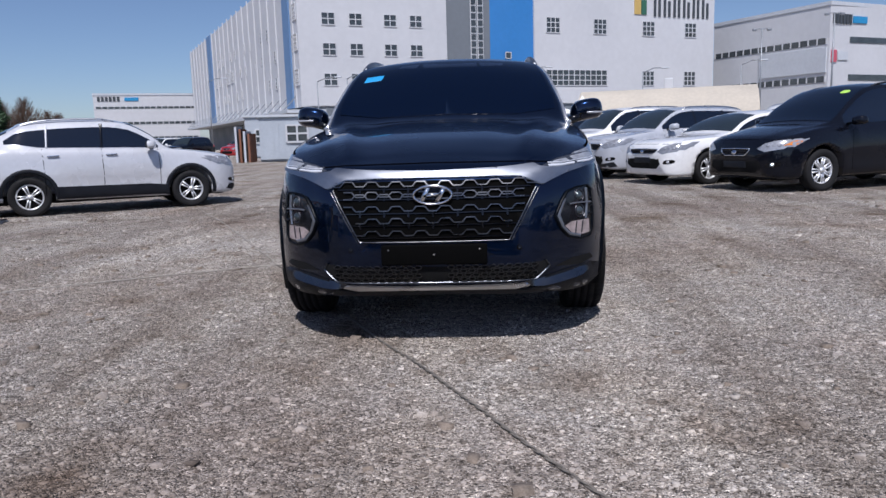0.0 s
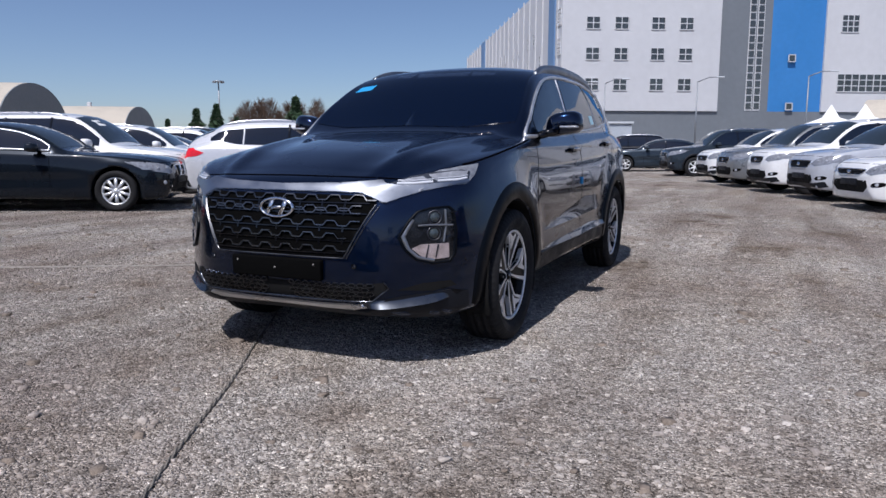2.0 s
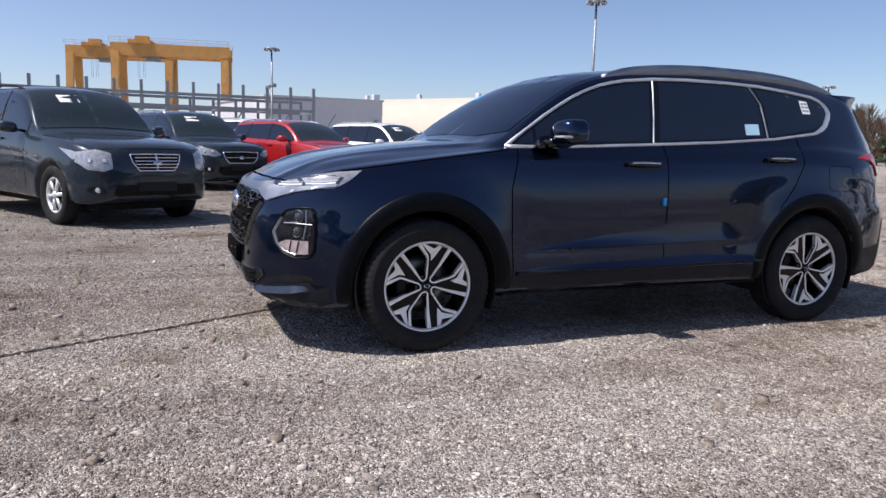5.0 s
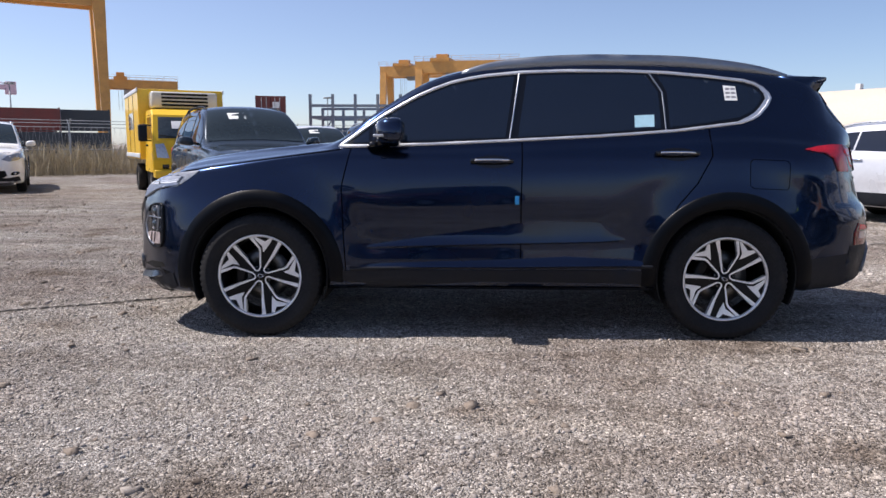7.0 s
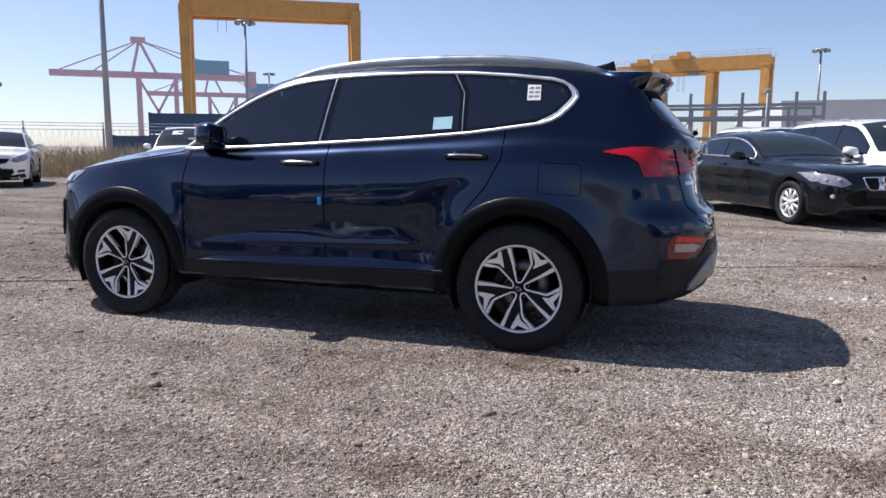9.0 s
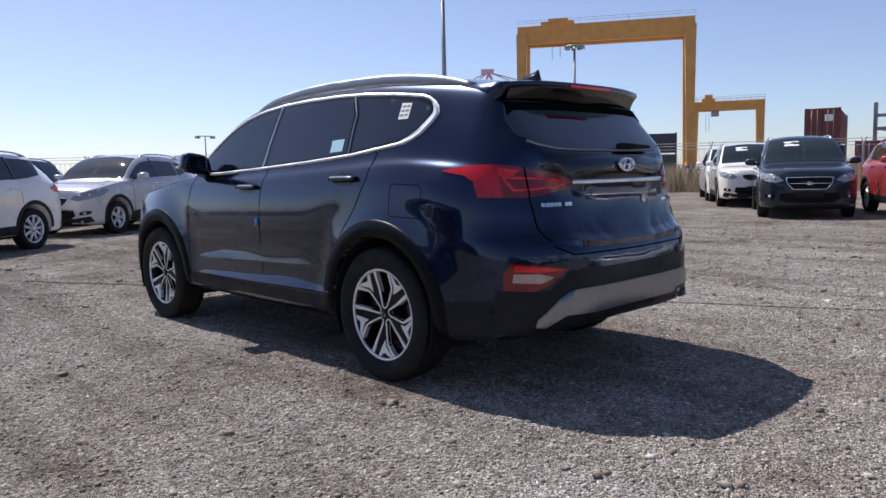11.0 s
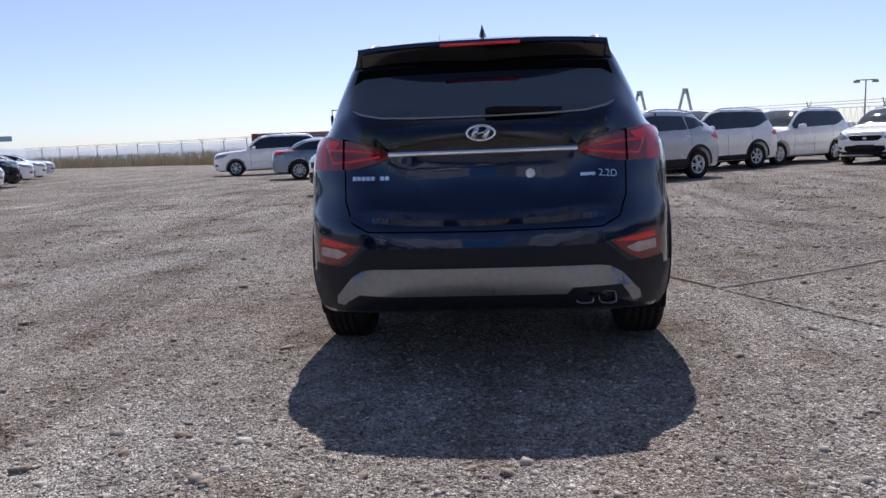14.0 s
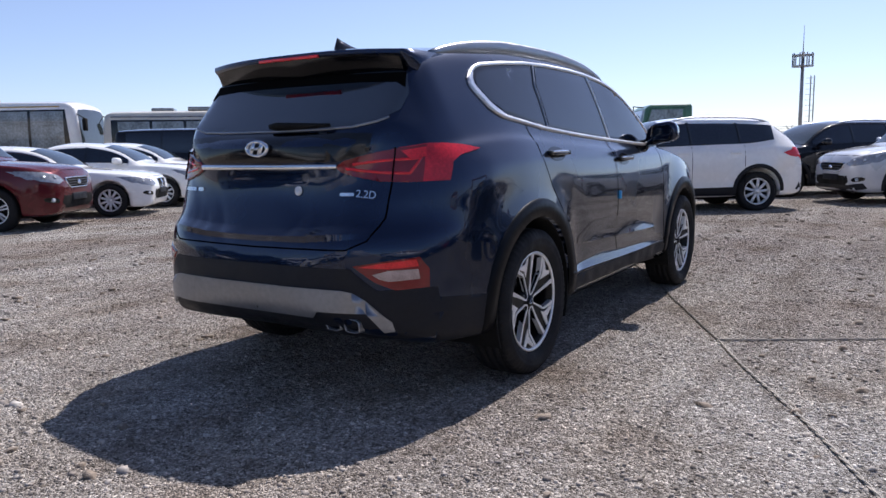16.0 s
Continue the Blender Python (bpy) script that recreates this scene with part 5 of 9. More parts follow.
for y0, hgt, half in ((1.50, 0.0, 0.02), (1.58, 0.025, 0.026), (1.66, 0.055, 0.02), (1.70, 0.075, 0.011)):
    z0 = skin.at("z", 1, 0, y0)[0].z - 0.006
    ring = [bm.verts.new((half * c, y0 + 0.0 * q, z0 + (hgt + 0.006) * q)) for c, q in ((-1, 0), (-0.7, 0.6), (0, 1), (0.7, 0.6), (1, 0))]
    if y0 > 1.5:
        for j in range(4):
            bm.faces.new((last[j], last[j + 1], ring[j + 1], ring[j]))
    last = ring
z0 = skin.at("z", 1, 0, 1.72)[0].z - 0.004
tip = [bm.verts.new((c * 0.02, 1.725, z0)) for c in (-1, -0.5, 0, 0.5, 1)]
for j in range(4):
    bm.faces.new((last[j], last[j + 1], tip[j + 1], tip[j]))
bmesh.ops.recalc_face_normals(bm, faces=bm.faces)
part("antenna_fin", bm, GLOSS_BLACK, suv, "black shark-fin antenna")


def tyre_mesh(r_out, r_in, width, grooves=True, n=64):
    """A tyre with a bulging wall, shoulder and cut tread round the x axis, outer wall towards +x."""
    h = width / 2
    prof = [(-h * 0.72, r_in), (-h * 0.98, r_in + 0.3 * (r_out - r_in)), (-h, r_in + 0.55 * (r_out - r_in)), (-h * 0.93, r_out - 0.022), (-h * 0.8, r_out - 0.005)]
    if grooves:
        for x in (-0.5, -0.17, 0.17, 0.5):
            prof += [(h * x - 0.006, r_out), (h * x - 0.004, r_out - 0.009), (h * x + 0.004, r_out - 0.009), (h * x + 0.006, r_out)]
    else:
        prof += [(0, r_out)]
    prof += [(h * 0.8, r_out - 0.005), (h * 0.93, r_out - 0.022), (h * 0.985, r_in + 0.66 * (r_out - r_in)), (h * 1.012, r_in + 0.6 * (r_out - r_in)), (h * 1.012, r_in + 0.56 * (r_out - r_in)), (h * 0.99, r_in + 0.5 * (r_out - r_in)), (h * 0.985, r_in + 0.42 * (r_out - r_in)), (h * 0.97, r_in + 0.3 * (r_out - r_in)), (h * 0.8, r_in + 0.012), (h * 0.72, r_in)]
    bm = lathe(prof, n)
    if grooves:
        # narrow cuts across the shoulders
        for v in bm.verts:
            r = math.hypot(v.co.y, v.co.z)
            step = round(math.atan2(v.co.z, v.co.y) / (2 * math.pi) * n) % n
            if step % 3 == 0 and abs(v.co.x) > 0.55 * h and r > r_out - 0.03:
                k = (r - 0.007) / r
                v.co.y, v.co.z = v.co.y * k, v.co.z * k
    me = bpy.data.meshes.new("tyre")
    bm.to_mesh(me)
    bm.free()
    return me


def main_wheel():
    w = thing("wheel", "", "")
    for k in ("label", "category"):
        if k in w:
            del w[k]
    R, RI = 0.368, 0.248
    part_mesh("tyre", tyre_mesh(R, RI, 0.232, True, 192), RUBBER, w, "black road tyre")
    part("rim", lathe([(-0.09, RI - 0.012), (-0.09, RI + 0.004), (0.07, RI + 0.004), (0.088, RI + 0.004), (0.09, RI - 0.004), (0.082, RI - 0.012), (0.04, RI - 0.022), (-0.05, RI - 0.03)], 64), ALLOY_DARK, w, "black alloy rim")
    part("rim_lip", lathe([(0.083, RI - 0.013), (0.0915, RI - 0.004), (0.0915, RI + 0.004), (0.084, RI + 0.002)], 64), ALLOY, w, "machined rim lip")
    part("brake_disc", lathe([(-0.01, 0.06), (-0.01, 0.16), (0.01, 0.16), (0.01, 0.06)], 40, m=Matrix.Translation((-0.02, 0, 0))), STEEL, w)
    part("caliper", box((-0.05, -0.165, -0.07), (0.03, -0.10, 0.07), 0.015), ALLOY_DARK, w)
    part("hub", lathe([(-0.02, 0.0), (-0.02, 0.075), (0.05, 0.066), (0.066, 0.05), (0.068, 0.0)], 32), ALLOY_DARK, w)
    part("hub_cap", lathe([(0.06, 0.0), (0.06, 0.031), (0.073, 0.028), (0.075, 0.0)], 24), ALLOY_DARK, w)
    part("cap_mark", lathe([(0.075, 0.014), (0.075, 0.019), (0.077, 0.019), (0.077, 0.014)], 20, m=Matrix.Diagonal((1, 1, 0.55, 1))), CHROME, w)
    # five dark spokes; each opening between them is framed by one machined ribbon, with a forked flag beside it
    base_sp = [(-0.006, 0.033), (-0.004, 0.16), (-0.058, 0.233), (-0.012, 0.244), (0.055, 0.238), (0.135, 0.203), (0.038, 0.046), (0.016, 0.02)]
    ribbon = [(-0.160, 0.190, 0.029), (-0.090, 0.108, 0.019), (-0.041, 0.0436, 0.0115), (-0.0335, 0.033, 0.0105), (-0.0218, 0.028, 0.0105), (-0.0092, 0.0335, 0.0105), (-0.0011, 0.049, 0.0105), (0.0022, 0.152, 0.013), (-0.001, 0.168, 0.0145), (-0.053, 0.237, 0.024)]
    flag = [[(-0.038, 0.236), (-0.022, 0.2375), (0.035, 0.207), (0.0165, 0.178)], [(0.035, 0.207), (0.066, 0.2285), (0.079, 0.218), (0.0395, 0.1635)], [(0.0165, 0.178), (0.035, 0.207), (0.0395, 0.1635), (0.0205, 0.1405)]]
    for i in range(5):
        rot = Matrix.Rotation(2 * math.pi * i / 5, 4, "X")

        def put(u, v, d, rot=rot):
            dish = 0.018 * ((u * u + v * v) ** 0.5 / 0.24) ** 2
            return rot @ Vector((0.052 + d + dish, u, v))

        dark = add_prism(bmesh.new(), base_sp, -0.03, 0.008, put)
        bmesh.ops.recalc_face_normals(dark, faces=dark.faces)
        part("spoke", dark, ALLOY_DARK, w, smooth=False)
        band, sides = bmesh.new(), []
        for k, (u, v, wide) in enumerate(ribbon):
            u0, v0, _ = ribbon[max(k - 1, 0)]
            u1, v1, _ = ribbon[min(k + 1, len(ribbon) - 1)]
            ln = math.hypot(u1 - u0, v1 - v0)
            du, dv = -(v1 - v0) / ln * wide / 2, (u1 - u0) / ln * wide / 2
            sides.append([band.verts.new(put(u + e * du, v + e * dv, d)) for e, d in ((-1, -0.01), (-0.8, 0.0145), (0.8, 0.0145), (1, -0.01))])
        for one, two in zip(sides, sides[1:]):
            for j in range(4):
                band.faces.new((one[j], one[(j + 1) % 4], two[(j + 1) % 4], two[j]))
        bmesh.ops.recalc_face_normals(band, faces=band.faces)
        part("spoke_face", band, ALLOY, w, "machined silver ribbon round the opening", smooth=False)
        face = bmesh.new()
        for poly in flag:
            add_prism(face, poly, 0.002, 0.0145, put)
        bmesh.ops.recalc_face_normals(face, faces=face.faces)
        part("spoke_flag", face, ALLOY, w, "machined silver flag at the spoke's end", smooth=False)
        a = 2 * math.pi * i / 5 + radians(114)
        part("wheel_bolt", lathe([(0.04, 0.0), (0.04, 0.011), (0.06, 0.009), (0.06, 0.0)], 8, m=Matrix.Translation((0, 0.052 * math.cos(a), 0.052 * math.sin(a)))), STEEL, w)
    return w


wheel_a = main_wheel()
for n, (s, y, turn) in enumerate(((1, FRONT_AXLE, 0), (1, REAR_AXLE, -26.4), (-1, FRONT_AXLE, 20), (-1, REAR_AXLE, 31))):
    m = Matrix.Translation((s * TRACK, y, HUB_Z)) @ Matrix.Rotation(0 if s > 0 else math.pi, 4, "Z") @ Matrix.Rotation(radians(turn), 4, "X")
    w = copy_thing(wheel_a, m)
    w.parent = suv
for o in (*wheel_a.children_recursive, wheel_a):
    bpy.data.objects.remove(o)
part("underbody", box((-0.6, -1.95, 0.24), (0.6, 1.8, 0.36), 0.04), UNDER, suv)
for y in (FRONT_AXLE, REAR_AXLE):
    part("axle", rod((-0.72, y, HUB_Z - 0.03), (0.72, y, HUB_Z - 0.03), 0.045, n=12), UNDER, suv)


# ---- far buildings and port ----
def wall_frame(a, b):
    """A frame with its x axis from a to b along the ground and y pointing out of the wall to the right of that way."""
    a, b = Vector((*a, 0)), Vector((*b, 0))
    d = (b - a).normalized()
    return Matrix(((d.x, d.y, 0, a.x), (d.y, -d.x, 0, a.y), (0, 0, 1, 0), (0, 0, 0, 1))), (b - a).length


def part_at(name, bm, material, parent, m, label="", smooth=False):
    bmesh.ops.transform(bm, matrix=m, verts=bm.verts)
    bmesh.ops.recalc_face_normals(bm, faces=bm.faces)
    return part(name, bm, material, parent, label, smooth)


def window(parent, m, x, z, w, h, cols, rows, label=""):
    """A window set in a wall: a frame standing proud, a dark pane behind it and bars across."""
    pane = part_at("window", box((x - w / 2, -0.02, z - h / 2), (x + w / 2, 0.05, z + h / 2)), WINDOW_DARK, parent, m, label)
    bm = bmesh.new()
    for i in range(cols + 1):
        u = x - w / 2 + w * i / cols
        add_box(bm, (u - 0.05, 0.0, z - h / 2), (u + 0.05, 0.11, z + h / 2))
    for i in range(rows + 1):
        v = z - h / 2 + h * i / rows
        add_box(bm, (x - w / 2, 0.0, v - 0.05), (x + w / 2, 0.1, v + 0.05))
    part_at("window_frame", bm, WALL_WHITE, pane, m)
    return pane


# the large white warehouse with a grey and a blue tower strip
ware = thing("warehouse", "large white warehouse with grey and blue panels and square windows", "building")
FX, FH = (0.0, 19.1, 25.4, 31.9, 62.8), 22.5
mf, _ = wall_frame((-21.7, 82.3), (34.5, 110.4))
for x0, x1, material, name in ((FX[0], FX[1], WALL_WHITE, "white_facade"), (FX[1], FX[2], WALL_GREY, "grey_facade"), (FX[2], FX[3], WALL_BLUE, "blue_facade"), (FX[3], FX[4], WALL_WHITE, "white_facade")):
    part_at(name, box((x0, -30, 5.3), (x1, 0 if material is WALL_WHITE else -0.3, FH)), material, ware, mf)
part_at("grey_base", box((FX[0] + 0.5, -29, 0), (FX[4] - 0.3, -0.25, 5.3)), WALL_GREY, ware, mf)
for x in (3.7, 7.1, 11.5, 14.9):
    for z in (15.5, 11.95, 8.4):
        window(ware, mf, x, z, 1.62, 1.42, 2, 2)
for x in (34.8, 42.4):
    window(ware, mf, x, 15.7, 2.1, 2.0, 3, 3)
for x in (50.7, 58.3):
    for z in (15.65, 8.7):
        window(ware, mf, x, z, 2.1, 2.0, 3, 3)
window(ware, mf, 38.6, 8.75, 9.9, 2.1, 11, 3)
for z in (4.0,):
    part_at("loading_canopy", box((FX[3], 0, z - 0.2), (FX[4], 1.2, z)), WALL_PALE, ware, mf)
for x in (23.0, 24.0):
    for i in range(18):
        part_at("glass_strip", box((x - 0.32, -0.35, 5.6 + i * 0.88), (x + 0.32, -0.18, 6.3 + i * 0.88)), WINDOW_DARK, ware, mf)
    part_at("strip_frame", box((x - 0.42, -0.36, 5.4), (x + 0.42, -0.24, FH - 0.2)), WALL_WHITE, ware, mf)
for z in (11.6, 5.9):
    window(ware, mf, 27.9, z, 0.8, 0.8, 1, 1)
for j, x in enumerate(np.linspace(52.2, 61.0, 6)):
    part_at("sign_stroke", box((x - 0.6, 0, 17.4), (x - 0.2, 0.12, 20.5)), LOGO_DARK, ware, mf, "dark plain sign mark")
    part_at("sign_stroke", box((x + 0.2, 0, 17.4), (x + 0.6, 0.12, 20.5 - 0.9 * (j % 2))), LOGO_DARK, ware, mf)
part_at("sign_mark", box((48.2, 0, 17.6), (49.3, 0.12, 20.3)), LOGO_YELLOW, ware, mf, "plain ochre and green sign mark")
part_at("sign_mark", box((49.4, 0, 17.6), (50.3, 0.12, 19.6)), PAINT_GREEN, ware, mf)
# its long side wall
ms, LS = wall_frame((-66.7, 162.3), (-21.7, 82.3))
part_at("side_wall", box((0, -25, 5.2), (LS, 0, 21.6)), WALL_WHITE, ware, ms, "long white side wall")
part_at("side_base", box((0, -24, 0), (LS, -3.0, 5.2)), WALL_GREY, ware, ms)
part_at("side_canopy", box((0, -3.0, 4.5), (LS, 1.8, 4.9)), WALL_PALE, ware, ms)
for x in np.linspace(2, LS - 2, 22):
    part_at("side_rib", box((x - 0.18, 0, 5.2), (x + 0.18, 0.14, 21.9)), WALL_WHITE, ware, ms)
    part_at("canopy_strut", add_beam(bmesh.new(), (x, 0.05, 6.6), (x, 1.7, 4.9), 0.12, 0.12), STEEL_GREY, ware, ms)
for x0, x1, material in ((LS - 6.2, LS - 3.2, WALL_BLUE_GRAZED), (LS - 66, LS - 61.5, WALL_BLUE_GRAZED)):
    part_at("side_stripe", box((x0, 0.0, 5.2), (x1, 0.2, 21.7)), material, ware, ms)
for i in range(20):
    for j, z in enumerate((15.5, 12.2, 8.8)):
        x = LS - 11.5 - i * 3.9
        if x > 2 and (i + 2 * j) % 3:
            big = i in (4, 8, 9) and j == 1
            window(ware, ms, x, z, 2.6 if big else 0.85, 1.9 if big else 1.5, 4 if big else 1, 3)
for z in (16.3, 12.8, 8.7):
    window(ware, ms, LS - 1.6, z, 2.3, 1.9, 5, 4)


def band_building(name, label, a, b, depth, h, bands):
    th = thing(name, label, "building")
    m, ln = wall_frame(a, b)
    part_at("wall", box((0, -depth, 0), (ln, 0, h)), WALL_WHITE, th, m)
    part_at("parapet", box((-0.1, -depth, h), (ln + 0.1, 0.12, h + 0.5)), WALL_PALE, th, m)
    for z, hh in bands:
        band = part_at("window_band", box((0.4, -0.1, z), (ln - 0.4, 0.06, z + hh)), WINDOW_DARK, th, m)
        for x in np.linspace(0.4, ln - 0.4, int(ln / 1.3)):
            part_at("mullion", box((x - 0.09, 0, z), (x + 0.09, 0.12, z + hh)), WALL_WHITE, band, m)
    return th, m, ln


sb, m, ln = band_building("distant_building", "long white distribution building with thin window bands", (-94.5, 170), (-73, 181), 25, 13.6, ((10.4, 0.5), (6.6, 0.6), (3.0, 0.5)))
for i, x in enumerate(np.linspace(1.2, 5.6, 6)):
    part_at("sign_stroke", box((x - 0.3, 0, 12.2), (x + 0.3, 0.15, 13.3)), LOGO_DARK, sb, m, "dark plain sign mark")
part_at("sign_mark", box((7.0, 0, 12.3), (10.2, 0.15, 13.1)), LOGO_BLUE, sb, m)
sb2, m, ln = band_building("distant_building", "white and grey distribution building with window bands", (36.2, 116.1), (46.1, 98.4), 20, 17.0, ((12.0, 0.8), (7.0, 0.8)))
part_at("grey_panel", box((9.0, 0.0, 8.3), (ln - 0.3, 0.16, 11.6)), WALL_PALE, sb2, m)
m2, ln2 = wall_frame((46.1, 98.4), (61, 106.5))
part_at("wall", box((0, -12, 0), (ln2, 0, 17.4)), WALL_WHITE, sb2, m2)
for z in (12.2, 7.2):
    part_at("window_band", box((4.0, -0.1, z), (ln2, 0.08, z + 0.8)), WINDOW_DARK, sb2, m2)
for x in np.linspace(0.7, 3.9, 6):
    part_at("sign_stroke", box((x - 0.22, 0, 14.6), (x + 0.22, 0.15, 15.9)), LOGO_DARK, sb2, m2)
part_at("sign_mark", box((4.4, 0, 14.8), (7.2, 0.15, 15.7)), LOGO_BLUE, sb2, m2)
part_at("sign_mark", box((0.4, 0, 9.6), (1.4, 0.15, 11.2)), LOGO_RED, sb2, m2)
part_at("sign_mark", box((1.6, 0, 9.9), (3.6, 0.15, 11.0)), WALL_PALE, sb2, m2)


def vault(name, label, a, b, half, h, end_grey=True, ribs=True):
    """A barrel-shaped tent hall from a to b."""
    th = thing(name, label, "tent")
    m, ln = wall_frame(a, b)
    arc = [(-half * math.cos(t), h * math.sin(t) ** 0.8) for t in np.linspace(0.0, math.pi, 25)]
    bm = bmesh.new()
    rows = [[bm.verts.new((x, y, z)) for y, z in arc] for x in np.linspace(0, ln, 14)]
    for one, two in zip(rows, rows[1:]):
        for j in range(24):
            bm.faces.new((one[j], one[j + 1], two[j + 1], two[j]))
    part_at("roof_skin", bm, TENT, th, m, smooth=True)
    for x, s in ((0, -1), (ln, 1)):
        bm = bmesh.new()
        add_prism(bm, arc, 0, 0.15, lambda u, v, d, x=x, s=s: (x + s * d, u, v))
        part_at("end_wall", bm, TENT_END if end_grey else TENT, th, m)
    for i in range(int(ln / 12)):
        part_at("roof_vent", box((6 + i * 12 - 0.35, -0.35, h - 0.1), (6 + i * 12 + 0.35, 0.35, h + 0.75), 0.1), WALL_WHITE, th, m)
    if ribs:
        for i in range(int(ln / 2)):
            part_at("skirt_slot", box((1 + i * 2, half - 0.35, 1.3), (1.35 + i * 2, half + 0.12, 2.9)), PAPER, th, m)
    return th


vault("tent_hall", "long beige barrel-roofed tent hall with a grey end wall", (-128, 29.5), (-80, 57.3), 10.5, 8.35)
vault("tent_hall", "beige barrel-roofed tent hall with a grey end wall", (-150, 73), (-106, 98.5), 10.5, 8.0)
vault("tent_hall", "low pale tent hall beside the warehouse", (20, 51), (8, 54), 4.0, 4.3, False, False)
for x, y in ((5.3, 49.3), (7.2, 49.0)):
    th = thing("pavilion_tent", "white pointed pavilion tent", "tent", pose(x, y, 0))
    bm = bmesh.new()
    ring = [bm.verts.new((1.6 * a, 1.6 * b, 2.5)) for a, b in ((-1, -1), (1, -1), (1, 1), (-1, 1))]
    mid = [bm.verts.new((0.5 * a, 0.5 * b, 2.95)) for a, b in ((-1, -1), (1, -1), (1, 1), (-1, 1))]
    top = bm.verts.new((0, 0, 3.8))
    for j in range(4):
        bm.faces.new((ring[j], ring[(j + 1) % 4], mid[(j + 1) % 4], mid[j]))
        bm.faces.new((mid[j], mid[(j + 1) % 4], top))
    part("canopy", bm, PAPER, th, smooth=False)
    for a, b in ((-1, -1), (1, -1), (1, 1), (-1, 1)):
        part("leg", rod((1.55 * a, 1.55 * b, 0), (1.55 * a, 1.55 * b, 2.5), 0.05, n=6), STEEL_GREY, th)

th = thing("white_store", "long plain white flat-roofed store", "building")
PLAN = [(-80, 9.0), (-80, 22.5), (-106, 19.5), (-106, 5.2)]
part("wall", add_prism(bmesh.new(), PLAN, 0, 5.8, lambda u, v, d: (u, v, d)), WALL_WHITE, th, smooth=False)
part("roof_edge", add_prism(bmesh.new(), [(-79.85, 8.85), (-79.85, 22.65), (-106.2, 19.7), (-106.2, 5.0)], 5.8, 5.98, lambda u, v, d: (u, v, d)), WALL_PALE, th, smooth=False)
for y, z, w, h in ((9.6, 3.9, 0.4, 0.6), (13.9, 3.5, 0.3, 0.8), (21.7, 3.3, 0.4, 0.7)):
    part("vent", box((-80.02, y - w / 2, z - h / 2), (-79.85, y + w / 2, z + h / 2), 0.03), STEEL_GREY, th, "small grey wall vent", smooth=False)
part("roof_vent", box((-81.5, 21.6, 5.9), (-80.7, 22.4, 6.7), 0.1), WALL_PALE, th, smooth=False)


def cabin(a, b, h, label, door):
    th = thing("site_cabin", label, "cabin")
    m, ln = wall_frame(a, b)
    part_at("body", box((0, -2.4, 0.12), (ln, 0, h)), CONT_CABIN, th, m)
    part_at("roof", box((-0.12, -2.5, h), (ln + 0.12, 0.14, h + 0.14)), WALL_PALE, th, m)
    for x in np.arange(0.15, ln, 0.3):
        part_at("panel_rib", box((x - 0.025, 0, 0.14), (x + 0.025, 0.03, h)), CONT_CABIN, th, m)
    for x in door:
        window(th, m, x, 1.55, 1.2, 0.95, 2, 2)
    part_at("skid", box((0, -2.3, 0), (ln, -0.1, 0.12)), STEEL_GREY, th, m)
    return th


cabin((-12.6, 35.6), (-9.4, 36.6), 2.5, "grey corrugated site cabin with a barred window", (2.1,))
cabin((-17.0, 46.5), (-11.6, 48.2), 2.9, "pale grey site cabin with two windows", (1.3, 3.9))
cabin((-11.2, 48.3), (-7.4, 49.5), 2.7, "pale grey site cabin with a window", (1.8,))
th = thing("stacked_sheets", "rusty brown sheets leaning by the cabin", "sheets")
for i in range(4):
    part("sheet", box((-13.9 + i * 0.26, 35.2 - 0.06 * i, 0), (-13.78 + i * 0.26, 36.2, 2.0 - 0.13 * i)), RUST if i % 2 else WALL_PALE, th, smooth=False)


